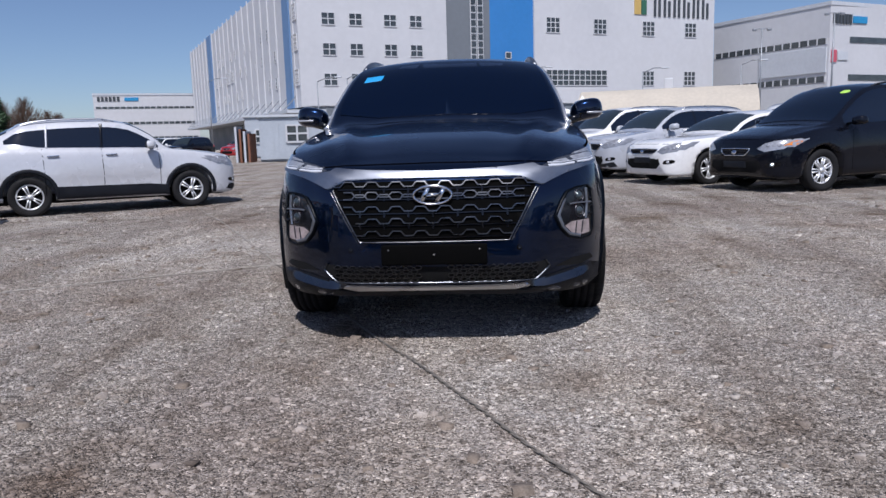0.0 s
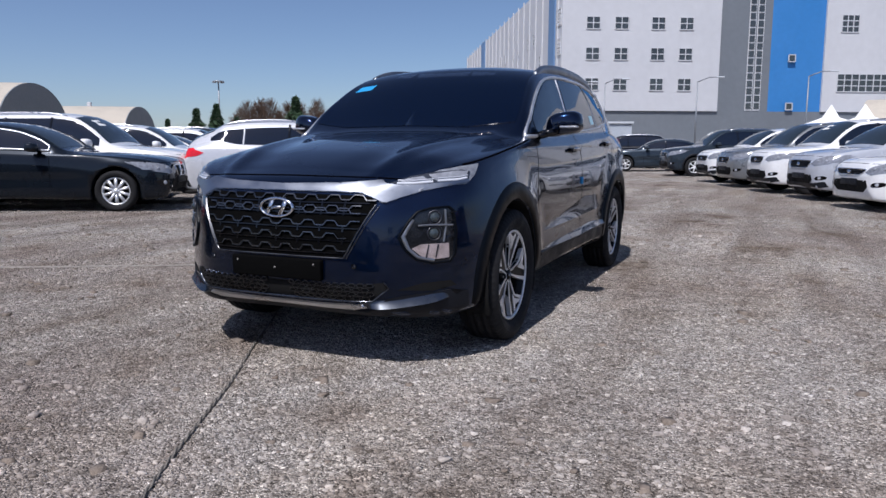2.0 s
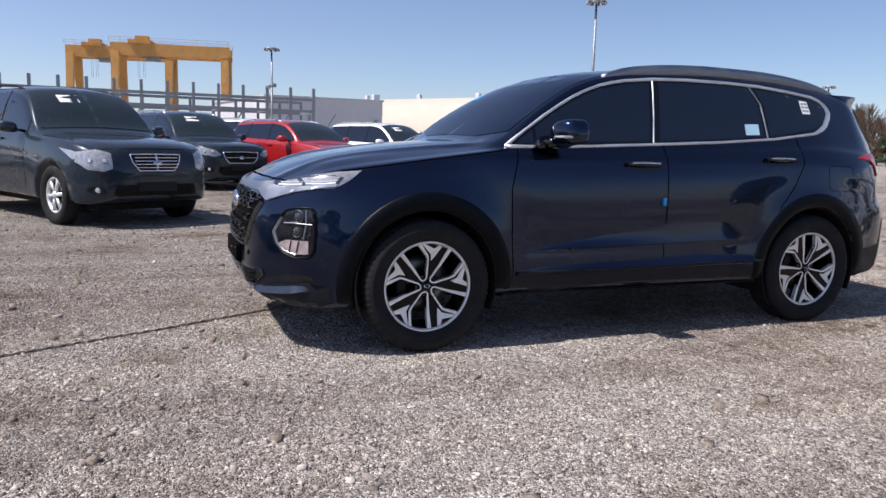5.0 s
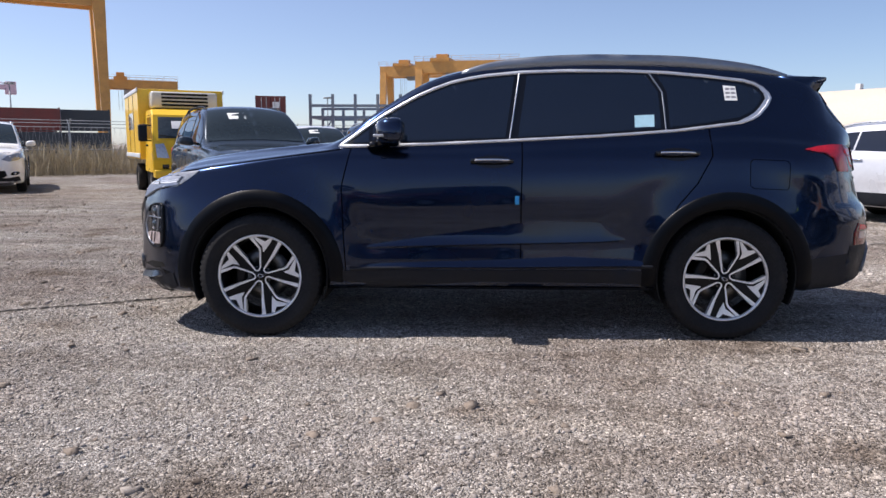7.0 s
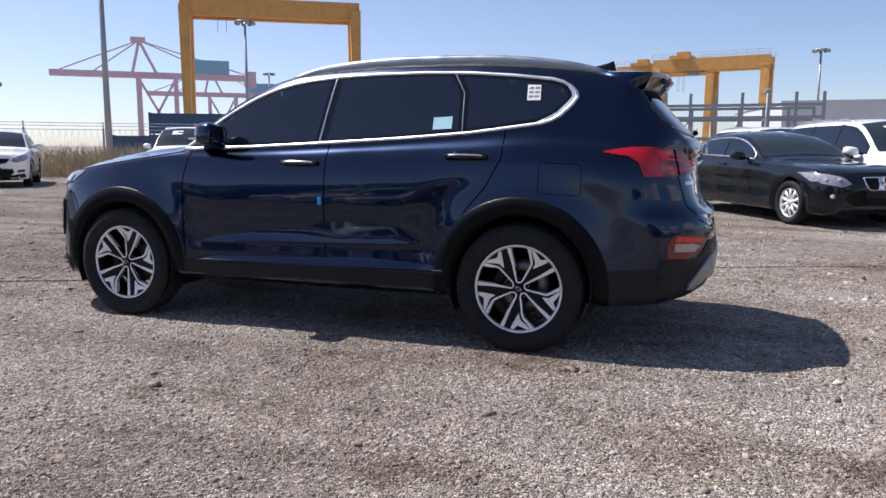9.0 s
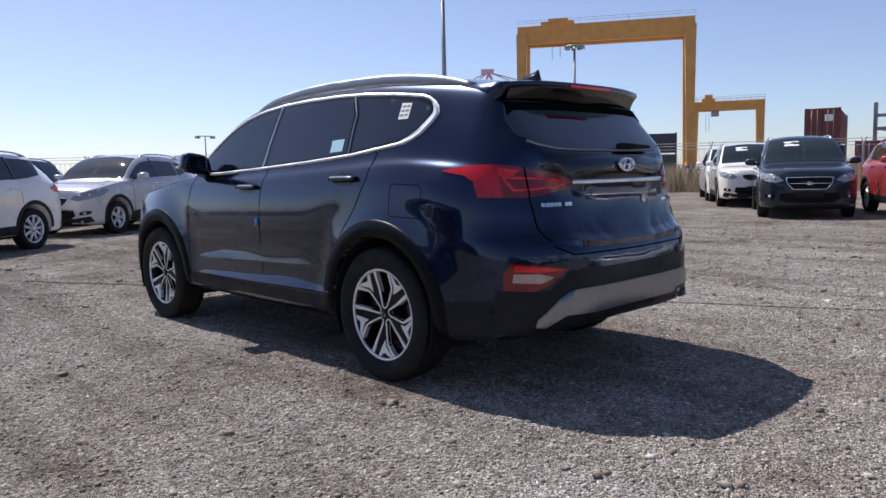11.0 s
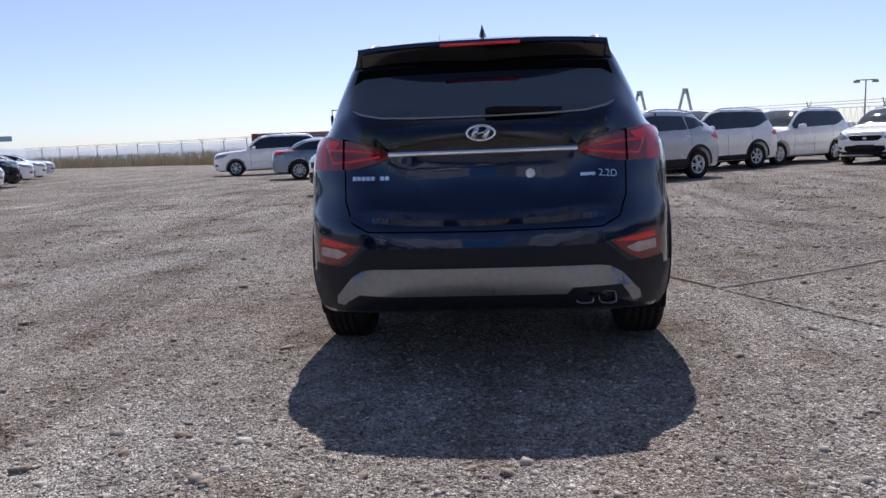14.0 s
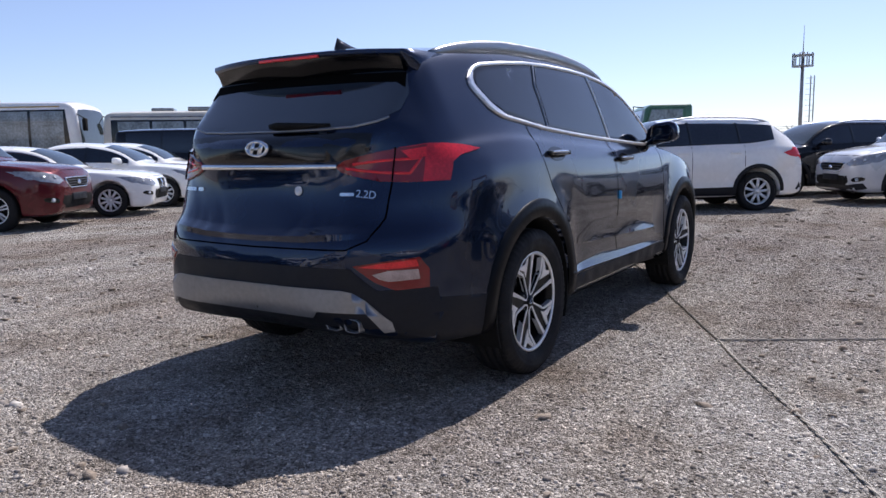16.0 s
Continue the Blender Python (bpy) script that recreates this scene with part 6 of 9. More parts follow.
def gantry(x, y, turn, span, h, depth, label, material, low=0.035, high=0.058, deep=1.9):
    """A rubber-tyred gantry crane: two portal sides, twin girders, trolley, cab and ladders."""
    th = thing("gantry_crane", label, "crane", pose(x, y, 0, 0, 0, turn))
    for s in (-1, 1):
        for d in (-1, 1):
            bm = bmesh.new()
            u, v = s * span / 2, d * depth / 2
            r0, r1 = low * h, high * h
            lo = [bm.verts.new((u + r0 * a, v * 1.0 + r0 * 0.8 * b, 1.0)) for a, b in ((-1, -1), (1, -1), (1, 1), (-1, 1))]
            hi = [bm.verts.new((u + r1 * a, v * 0.55 + r1 * 0.8 * b, h - 1.6)) for a, b in ((-1, -1), (1, -1), (1, 1), (-1, 1))]
            bm.faces.new(hi)
            bm.faces.new(lo[::-1])
            for j in range(4):
                bm.faces.new((lo[j], lo[(j + 1) % 4], hi[(j + 1) % 4], hi[j]))
            part("leg", bm, material, th, smooth=False)
            for k in (-0.5, 0.5):
                part("wheel", rod((u - 0.25, v + k, 0.6), (u + 0.25, v + k, 0.6), 0.6, n=16), RUBBER, th)
        part("sill_beam", box((s * span / 2 - 0.4, -depth / 2 - 0.8, 0.9), (s * span / 2 + 0.4, depth / 2 + 0.8, 1.7)), material, th, smooth=False)
        part("top_tie", box((s * span / 2 - 0.35, -depth * 0.3, h - 1.9), (s * span / 2 + 0.35, depth * 0.3, h - 1.1)), material, th, smooth=False)
        bm = bmesh.new()
        for d in (-0.25, 0.25):
            add_beam(bm, (s * (span / 2 + 0.9), d, 1.2), (s * (span / 2 + 0.9), d, h * 0.72), 0.06, 0.06)
        for z in np.arange(1.6, h * 0.72, 0.55):
            add_beam(bm, (s * (span / 2 + 0.9), -0.25, z), (s * (span / 2 + 0.9), 0.25, z), 0.04, 0.04)
        for z in np.arange(2.5, h * 0.72, 2.5):
            add_beam(bm, (s * (span / 2 + 0.9), 0, z), (s * span / 2, 0, z), 0.07, 0.07)
        part("ladder", bm, STEEL_GREY, th, smooth=False)
    for d in (-1, 1):
        part("girder", box((-span / 2 - 0.9, d * depth * 0.27 - 0.45, h - deep), (span / 2 + 0.9, d * depth * 0.27 + 0.45, h)), material, th, smooth=False)
    bm = bmesh.new()
    for d in (-1, 1):
        for z in (0.5, 1.0):
            add_beam(bm, (-span / 2 - 0.9, d * depth * 0.4, h + z), (span / 2 + 0.9, d * depth * 0.4, h + z), 0.05, 0.05)
        for q in np.linspace(-span / 2 - 0.9, span / 2 + 0.9, 12):
            add_beam(bm, (q, d * depth * 0.4, h), (q, d * depth * 0.4, h + 1.0), 0.05, 0.05)
    part("handrail", bm, material, th, smooth=False)
    tro = part("trolley", add_box(box((-span * 0.38, -depth * 0.36, h), (-span * 0.18, depth * 0.36, h + 0.7)), (-span * 0.34, -0.9, h + 0.7), (-span * 0.22, 0.9, h + 1.7)), material, th, smooth=False)
    part("cab", box((-span * 0.24, -0.9, h - 3.2), (-span * 0.12, 0.9, h - 2.0), 0.1), STEEL_GREY, tro, smooth=False)
    bm = bmesh.new()
    for q in (-0.32, -0.27):
        for d in (-0.7, 0.7):
            add_rod(bm, (span * q, d, h - 6.5), (span * q, d, h), 0.03, n=5)
    part("hoist_cable", bm, STEEL_GREY, tro)
    return th


gantry(-133.7, -86.0, 122.3, 34.4, 31.2, 9, "tall orange gantry crane standing over containers", CRANE, 0.021, 0.036, 3.7)
gantry(-159.6, 1.7, 78, 21, 19.2, 9, "orange gantry crane seen end on among racks", CRANE, 0.028, 0.04, 2.4)
gantry(-179.6, -8.3, 78, 20.6, 20.2, 9, "orange gantry crane behind another", CRANE, 0.028, 0.04, 2.4)
gantry(-162, -72, 115, 14, 15.2, 7, "distant brown-orange gantry crane", CRANE)

th = thing("steel_rack", "grey steel rack frames of posts and rails", "rack")
for x in (-67, -61):
    for y in np.linspace(-13.5, 10.5, 13):
        hh = 5.6 if x > -64 else 4.7
        part("post", box((x - 0.12, y - 0.12, 0), (x + 0.12, y + 0.12, hh)), STEEL_GREY, th, smooth=False)
    for z in (1.9, 3.6, 4.6):
        part("rail", box((x - 0.1, -13.5, z - 0.12), (x + 0.1, 10.5, z + 0.12)), STEEL_GREY, th, smooth=False)
for y in np.linspace(-13.5, 10.5, 7):
    part("cross_rail", box((-67, y - 0.08, 3.5), (-61, y + 0.08, 3.7)), STEEL_GREY, th, smooth=False)
    part("brace", add_beam(bmesh.new(), (-61, y, 0.3), (-61, y + 2.0, 3.5), 0.1, 0.1), STEEL_GREY, th, smooth=False)


def container_template(material, label):
    th = thing("shipping_container", label, "container", group="stacked shipping containers")
    part("body", box((-6.05, -1.19, 0.1), (6.05, 1.19, 2.5)), material, th, smooth=False)
    bm = bmesh.new()
    for x in np.arange(-5.8, 5.9, 0.42):
        for s in (-1, 1):
            add_box(bm, (x - 0.12, s * 1.17, 0.2), (x + 0.12, s * 1.225, 2.42))
    for y in np.arange(-0.95, 1.0, 0.38):
        add_box(bm, (-6.1, y - 0.1, 0.2), (-6.02, y + 0.1, 2.42))
    part("corrugation", bm, material, th, smooth=False)["kind"] = "stuff"
    for x in (-6.0, 6.0):
        for y in (-1.16, 1.16):
            part("corner_post", box((x - 0.1, y - 0.08, 0), (x + 0.1, y + 0.08, 2.6)), material, th, smooth=False)
        part("top_rail", box((x - 0.09, -1.2, 2.44), (x + 0.09, 1.2, 2.58)), material, th, smooth=False)
    for y in (-0.75, -0.35, 0.35, 0.75):
        part("lock_rod", rod((6.1, y, 0.15), (6.1, y, 2.45), 0.03, n=6), STEEL_GREY, th)
    part("door_gap", box((6.03, -0.015, 0.2), (6.07, 0.015, 2.45)), SEAM, th, smooth=False)
    part("door_notice", box((6.06, 0.15, 1.6), (6.09, 0.7, 2.1)), PAPER, th, smooth=False)
    return th


boxes = {"r": container_template(CONT_RED, "rust-red corrugated shipping container"), "b": container_template(CONT_BLUE, "blue corrugated shipping container"), "d": container_template(CONT_DARK, "dark grey corrugated shipping container")}
STACKS = ((-62.9, -17.6, 15, "dr"), (-61.6, -13.6, 15, "r"), (-60.8, -19.4, 15, "d"), (-60.0, -22.2, 15, "r"), (-62.5, -10.8, 15, "b"), (-72, -57, 120, "bb"),
          (-76, -51, 118, "dr"), (-80.5, -47.5, 118, "dd"), (-75, -66, 120, "b"), (-95, -62, 110, "rr"))
for x, y, turn, kinds in STACKS:
    for i, k in enumerate(kinds):
        copy_thing(boxes[k], pose(x, y, 2.6 * i, 0, 0, turn))
for b in boxes.values():
    for o in (*b.children_recursive, b):
        bpy.data.objects.remove(o)


def mast(x, y, h, r, kind, label):
    th = thing("light_mast", label, "lamp mast", pose(x, y, 0))
    part("pole", rod((0, 0, 0), (0, 0, h), r, r * 0.55, 12), STEEL_GREY, th)
    part("footing", box((-r * 2, -r * 2, 0), (r * 2, r * 2, 0.25), 0.04), HAZE_GREY, th)
    if kind == "ring":
        part("head_frame", lathe([(-0.1, r * 1.2), (-0.1, 1.5), (0.1, 1.5), (0.1, r * 1.2)], 16, m=Matrix.Translation((0, 0, h)) @ Matrix.Rotation(radians(90), 4, "Y")), STEEL_GREY, th)
        for i in range(8):
            a = 2 * math.pi * i / 8
            part("floodlight", box((-0.3, -0.25, -0.5), (0.3, 0.25, 0), 0.05, Matrix.Translation((1.4 * math.cos(a), 1.4 * math.sin(a), h)) @ Matrix.Rotation(a, 4, "Z")), STEEL_GREY, th)
    elif kind == "arm":
        part("arm", add_rod(rod((0, 0, h - 0.05), (1.0, 0, h + 0.35), 0.05, n=6), (1.0, 0, h + 0.35), (1.9, 0, h + 0.35), 0.045, n=6), STEEL_GREY, th)
        part("lamp_head", box((1.7, -0.15, h + 0.27), (2.4, 0.15, h + 0.4), 0.05), WALL_PALE, th)
    else:
        part("cross_arm", box((-1.0, -0.05, h - 0.1), (1.0, 0.05, h), 0.02), STEEL_GREY, th)
        for s in (-1, 1):
            part("floodlight", box((s * 0.9 - 0.25, -0.2, h - 0.32), (s * 0.9 + 0.25, 0.2, h - 0.05), 0.05), STEEL_GREY, th)
    return th


for x, y, h in ((-102, -71, 21.5), (-180, -117, 21.7), (-250, -155, 22), (-163, 22, 20.6), (-101.1, 64.3, 24.5), (-310, -56, 21), (-148, 169, 19.5)):
    mast(x, y, h, 0.32, "ring", "tall grey floodlight mast with a ring of lamps")
mast(-66.8, -66.8, 26, 0.42, "ring", "thick tall grey floodlight mast")
mast(-55, 6, 5.4, 0.1, "two", "short pole with two floodlights")
mast(-29.5, -40.5, 5.2, 0.1, "two", "wooden pole with two floodlights")
mast(-36, -74, 5.6, 0.1, "two", "short pole with two floodlights")
for x, y, h in ((-16, 66, 6.8), (-14, 71, 7.4), (-5.0, 70, 7.2), (4.5, 70, 7.4), (15, 66, 6.6), (24, 66, 7.0), (-35, 88, 9)):
    mast(x, y, h, 0.09, "arm", "slim street lamp with a bent arm")
for x, y, h in ((42, 88, 14.5), (35, 92, 13.5)):
    mast(x, y, h, 0.14, "two", "slim grey lamp pole")

# telecom tower
th = thing("telecom_tower", "slim steel telecom tower with a ring platform, ladder cage and antennas", "tower", pose(6.9, -73, 0))
part("pole", rod((0, 0, 0), (0, 0, 9.6), 0.19, 0.14, 12), STEEL_GREY, th)
part("spire", rod((0, 0, 9.6), (0, 0, 12.0), 0.05, 0.02, 6), STEEL_GREY, th)
for z in (8.3, 9.3):
    part("platform_ring", lathe([(-0.04, 0.25), (-0.04, 0.95), (0.04, 0.95), (0.04, 0.25)], 18, m=Matrix.Translation((0, 0, z)) @ Matrix.Rotation(radians(90), 4, "Y")), STEEL_GREY, th)
for i in range(9):
    a = 2 * math.pi * i / 9
    part("antenna", box((0.88 * math.cos(a) - 0.05, 0.88 * math.sin(a) - 0.05, 8.35), (0.88 * math.cos(a) + 0.05, 0.88 * math.sin(a) + 0.05, 9.5)), STEEL_GREY, th, smooth=False)
bm = bmesh.new()
for d in (-0.25, 0.25):
    add_beam(bm, (-0.75, d, 0.5), (-0.75, d, 7.4), 0.05, 0.05)
    add_beam(bm, (-1.05, d, 2), (-1.05, d, 7.4), 0.05, 0.05)
for z in np.arange(0.7, 7.4, 0.5):
    add_beam(bm, (-0.75, -0.25, z), (-0.75, 0.25, z), 0.04, 0.04)
    add_beam(bm, (-1.05, -0.25, z), (-0.3, -0.25, z), 0.03, 0.03)
part("ladder", bm, STEEL_GREY, th, smooth=False)


def quay_crane(x, y, turn, k, label):
    """A ship-to-shore crane with portal legs, apex frame, boom, stays and machine house."""
    th = thing("quay_crane", label, "crane", pose(x, y, 0, 0, 0, turn))
    for u in (-9, 9):
        for v in (-8, 8):
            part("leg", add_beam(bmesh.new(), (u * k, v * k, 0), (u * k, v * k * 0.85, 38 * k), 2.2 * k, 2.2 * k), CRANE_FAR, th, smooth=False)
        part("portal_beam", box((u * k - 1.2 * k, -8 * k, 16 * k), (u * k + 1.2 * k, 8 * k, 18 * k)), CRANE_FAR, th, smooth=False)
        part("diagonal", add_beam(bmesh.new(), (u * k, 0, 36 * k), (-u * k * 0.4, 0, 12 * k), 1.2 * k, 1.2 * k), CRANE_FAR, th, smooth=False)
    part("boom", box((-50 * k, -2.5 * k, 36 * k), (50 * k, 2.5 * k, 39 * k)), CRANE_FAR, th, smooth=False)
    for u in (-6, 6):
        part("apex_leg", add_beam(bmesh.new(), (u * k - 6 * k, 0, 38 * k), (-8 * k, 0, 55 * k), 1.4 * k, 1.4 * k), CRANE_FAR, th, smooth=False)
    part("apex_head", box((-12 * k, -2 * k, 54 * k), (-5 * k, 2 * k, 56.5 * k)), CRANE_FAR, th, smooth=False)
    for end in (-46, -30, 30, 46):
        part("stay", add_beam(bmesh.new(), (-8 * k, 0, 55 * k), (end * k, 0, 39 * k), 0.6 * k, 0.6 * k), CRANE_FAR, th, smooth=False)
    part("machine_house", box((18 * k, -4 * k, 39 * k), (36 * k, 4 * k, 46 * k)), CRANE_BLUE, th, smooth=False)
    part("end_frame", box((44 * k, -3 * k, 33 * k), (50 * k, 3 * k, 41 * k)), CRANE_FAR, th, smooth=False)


quay_crane(-314, -271, 130, 1.0, "distant pink quay crane paled with painted haze, with a blue machine house")
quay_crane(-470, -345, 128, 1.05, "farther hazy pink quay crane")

# lifting-bridge frame and cable-bridge pylons over the water
th = thing("bridge_gate", "far concrete bridge gate in haze-tinted grey with a lattice beam", "bridge", pose(458, -523, 0, 0, 0, 41))
for s in (-1, 1):
    for d in (-5, 5):
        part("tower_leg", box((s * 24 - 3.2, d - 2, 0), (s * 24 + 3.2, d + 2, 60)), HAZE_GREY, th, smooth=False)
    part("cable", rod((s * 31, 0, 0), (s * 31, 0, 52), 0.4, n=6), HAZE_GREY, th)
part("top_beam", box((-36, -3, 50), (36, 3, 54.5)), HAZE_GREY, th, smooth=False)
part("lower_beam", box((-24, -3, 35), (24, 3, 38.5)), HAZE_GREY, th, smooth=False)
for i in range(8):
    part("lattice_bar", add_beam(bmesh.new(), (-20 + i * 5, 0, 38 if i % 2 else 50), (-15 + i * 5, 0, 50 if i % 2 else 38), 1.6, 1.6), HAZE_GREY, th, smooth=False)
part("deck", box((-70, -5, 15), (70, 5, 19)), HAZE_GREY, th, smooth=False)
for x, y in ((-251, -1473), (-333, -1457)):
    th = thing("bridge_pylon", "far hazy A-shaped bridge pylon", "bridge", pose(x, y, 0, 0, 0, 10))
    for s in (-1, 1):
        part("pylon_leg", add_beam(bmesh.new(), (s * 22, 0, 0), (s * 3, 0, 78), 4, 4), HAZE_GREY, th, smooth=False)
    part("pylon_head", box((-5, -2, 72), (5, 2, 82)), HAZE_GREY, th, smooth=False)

# far shore: a low ridge across the water, the haze painted into its grey
bm = bmesh.new()
rows = []
for i in range(80):
    a = radians(-108 - i * 1.0)
    d = 2600
    h = 30 + 14 * noise.noise((i * 0.13, 3.0, 0)) + 5 * noise.noise((i * 0.7, 8.0, 0))
    x, y = -math.sin(a) * d, math.cos(a) * d
    rows.append([bm.verts.new((x * q, y * q, z)) for q, z in ((0.97, 0), (0.985, h * 0.8), (1.0, h), (1.06, 0))])
for one, two in zip(rows, rows[1:]):
    for j in range(3):
        bm.faces.new((one[j], one[j + 1], two[j + 1], two[j]))
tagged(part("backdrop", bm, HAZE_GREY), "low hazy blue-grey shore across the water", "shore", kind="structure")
bm = bmesh.new()
bm.faces.new([bm.verts.new(c) for c in ((40, -75, 0.05), (700, -60, 0.05), (2600, -900, 0.05), (1500, -2500, 0.05), (-500, -2700, 0.05), (-60, -260, 0.05), (-4, -90, 0.05))])
tagged(part("water", bm, SEA), "calm grey-blue sea beyond the fence", "sea", kind="structure")

# boundary fence with dry grass along its foot
FENCE = [(-33, 1.5), (-29, -5), (-25, -12.5), (-18, -20), (-6, -31), (10, -43), (27, -54), (47, -63)]
fence = thing("boundary_fence", "wire mesh fence with grey posts and barbed outriggers", "fence")
bm, n_post = bmesh.new(), 0
for (x0, y0), (x1, y1) in zip(FENCE, FENCE[1:]):
    d = math.hypot(x1 - x0, y1 - y0)
    cnt = int(d / 2.6)
    for i in range(cnt):
        t = i / cnt
        x, y = x0 + (x1 - x0) * t, y0 + (y1 - y0) * t
        post = part("post", box((x - 0.03, y - 0.03, 0), (x + 0.03, y + 0.03, 1.85), 0.01), FENCE_GREY, fence, smooth=False)
        part("outrigger", add_beam(add_beam(bmesh.new(), (x, y, 1.82), (x - 0.14, y - 0.14, 2.08), 0.03, 0.03), (x, y, 1.82), (x + 0.14, y + 0.14, 2.08), 0.03, 0.03), FENCE_GREY, post, smooth=False)
    for z in (0.15, 0.95, 1.78, 1.92, 2.03):
        add_rod(bm, (x0, y0, z), (x1, y1, z), 0.012, n=4)
    for i in range(int(d / 0.22)):
        t = i * 0.22 / d
        x, y = x0 + (x1 - x0) * t, y0 + (y1 - y0) * t
        ux, uy = (x1 - x0) / d, (y1 - y0) / d
        add_beam(bm, (x, y, 0.15), (x + ux * 0.22, y + uy * 0.22, 1.78), 0.006, 0.006)
        add_beam(bm, (x + ux * 0.22, y + uy * 0.22, 0.15), (x, y, 1.78), 0.006, 0.006)
part("wire_mesh", bm, FENCE_GREY, fence, smooth=False)["kind"] = "stuff"


def tufts(name, label, count, place, h0, h1, material):
    """Thin upright blades in clumps, as one mesh."""
    rng = np.random.default_rng(count)
    verts, faces = [], []
    for _ in range(count):
        x, y = place(rng)
        for _ in range(7):
            bx, by = x + rng.normal(0, 0.08), y + rng.normal(0, 0.08)
            h, a, w = rng.uniform(h0, h1), rng.uniform(0, 2 * math.pi), rng.uniform(0.006, 0.016)
            lx, ly = rng.normal(0, 0.2) * h, rng.normal(0, 0.2) * h
            k = len(verts)
            verts += [(bx - w * math.cos(a), by - w * math.sin(a), 0), (bx + w * math.cos(a), by + w * math.sin(a), 0), (bx + lx * 0.5 + w * 0.7, by + ly * 0.5, h * 0.6), (bx + lx, by + ly, h)]
            faces += [(k, k + 1, k + 2), (k, k + 2, k + 3)]
    me = bpy.data.meshes.new(name)
    me.from_pydata(verts, [], faces)
    return tagged(part_mesh(name, me, material, smooth=False), label, "grass", kind="stuff")


def on_fence(rng):
    i = rng.integers(0, len(FENCE) - 1)
    (x0, y0), (x1, y1) = FENCE[i], FENCE[i + 1]
    t = rng.random()
    return x0 + (x1 - x0) * t + rng.normal(-0.5, 0.9), y0 + (y1 - y0) * t + rng.normal(-0.2, 0.9)


tufts("dry_grass", "tall dry straw-coloured grass along the fence", 5200, on_fence, 0.35, 1.35, DRYGRASS)


def bush(name, label, x, y, h, kind, seed):
    """A tree: tapered trunk, limbs, and a crown of many small leaf cards or bare twigs."""
    rng = random.Random(seed)
    th = thing(name, label, "tree", pose(x, y, 0))
    bm = bmesh.new()
    add_rod(bm, (0, 0, 0), (0.05 * h * rng.uniform(-1, 1), 0, h * 0.8), 0.028 * h, 0.006 * h, 7)
    for _ in range(14):
        z, a = h * rng.uniform(0.15, 0.75), rng.uniform(0, 6.28)
        ln = (h - z) * 0.55
        add_rod(bm, (0, 0, z), (ln * math.cos(a), ln * math.sin(a), z + ln * (0.35 if kind == "conifer" else 0.9)), 0.008 * h, 0.002 * h, 5)
    part("trunk", bm, BARK, th)
    verts, faces = [], []
    for _ in range(1500 if kind == "conifer" else 1100):
        z = h * rng.uniform(0.08, 1.0)
        rad = h * (0.36 * (1.02 - z / h) ** 0.8 if kind == "conifer" else 0.42 * math.sin(math.pi * min(1, 0.1 + 0.9 * z / h)) ** 0.7)
        lump = 0.75 + 0.35 * math.sin(7 * z / h * 3 + seed) * math.cos(seed)
        a, q = rng.uniform(0, 6.28), rad * lump * math.sqrt(rng.uniform(0.15, 1))
        c = Vector((q * math.cos(a), q * math.sin(a), z))
        if kind == "conifer":
            u, v = Vector((rng.gauss(0, 1), rng.gauss(0, 1), rng.gauss(0, 0.6))).normalized() * 0.055 * h, Vector((rng.gauss(0, 1), rng.gauss(0, 1), rng.gauss(0, 1))).normalized() * 0.03 * h
        else:
            u, v = Vector((math.cos(a) * 0.5, math.sin(a) * 0.5, 1.0)) * 0.08 * h, Vector((rng.gauss(0, 1), rng.gauss(0, 1), 0)).normalized() * 0.004 * h
        k = len(verts)
        verts += [c - u - v, c + u - v * 0.4, c + u * 1.2, c - u * 0.3 + v]
        faces.append((k, k + 1, k + 2, k + 3))
    me = bpy.data.meshes.new("crown")
    me.from_pydata([tuple(v) for v in verts], [], faces)
    part_mesh("crown", me, LEAF if kind == "conifer" else TWIG, th, smooth=False)


for i, (x, y, h, kind) in enumerate(((-66, 69, 4.2, "conifer"), (-64, 72, 5.6, "conifer"), (-62, 73.5, 6.2, "conifer"), (-60, 75, 4.6, "conifer"), (-60.5, 78, 6.6, "bare"), (-57.5, 79, 6.8, "bare"), (-55, 79.5, 6.4, "bare"), (-53.5, 79, 7.2, "conifer"), (-51.5, 80.5, 6.0, "bare"), (-48, 82, 5.0, "bare"), (-58, 74, 3.6, "conifer"), *((-50.5 - 1.75 * j, 84 - 1.2 * (j % 3) - 0.5 * j, 5.4 + 0.5 * (j * 7 % 4), "bare") for j in range(8)))):
    bush("conifer_tree" if kind == "conifer" else "bare_tree", "dark green bushy conifer by the fence" if kind == "conifer" else "leafless brown-twigged tree by the fence", x - 2.5, y - 2.0, h, kind, 31 + i)
th = thing("fallen_beams", "red-brown steel beams stacked on blocks behind the cars", "beams", pose(12.5, -48, 0, 0, 0, 20))
for i in range(3):
    part("beam", box((-6, -0.6 + i * 0.6, 1.5), (6, -0.15 + i * 0.6, 2.15)), CONT_RED, th, smooth=False)
for x in (-4, 4):
    part("trestle", box((x - 0.3, -0.8, 0), (x + 0.3, 1.3, 1.5)), STEEL_GREY, th, smooth=False)


# ---- the other vehicles ----
COAT = paint("coat", (0.5, 0.5, 0.5))


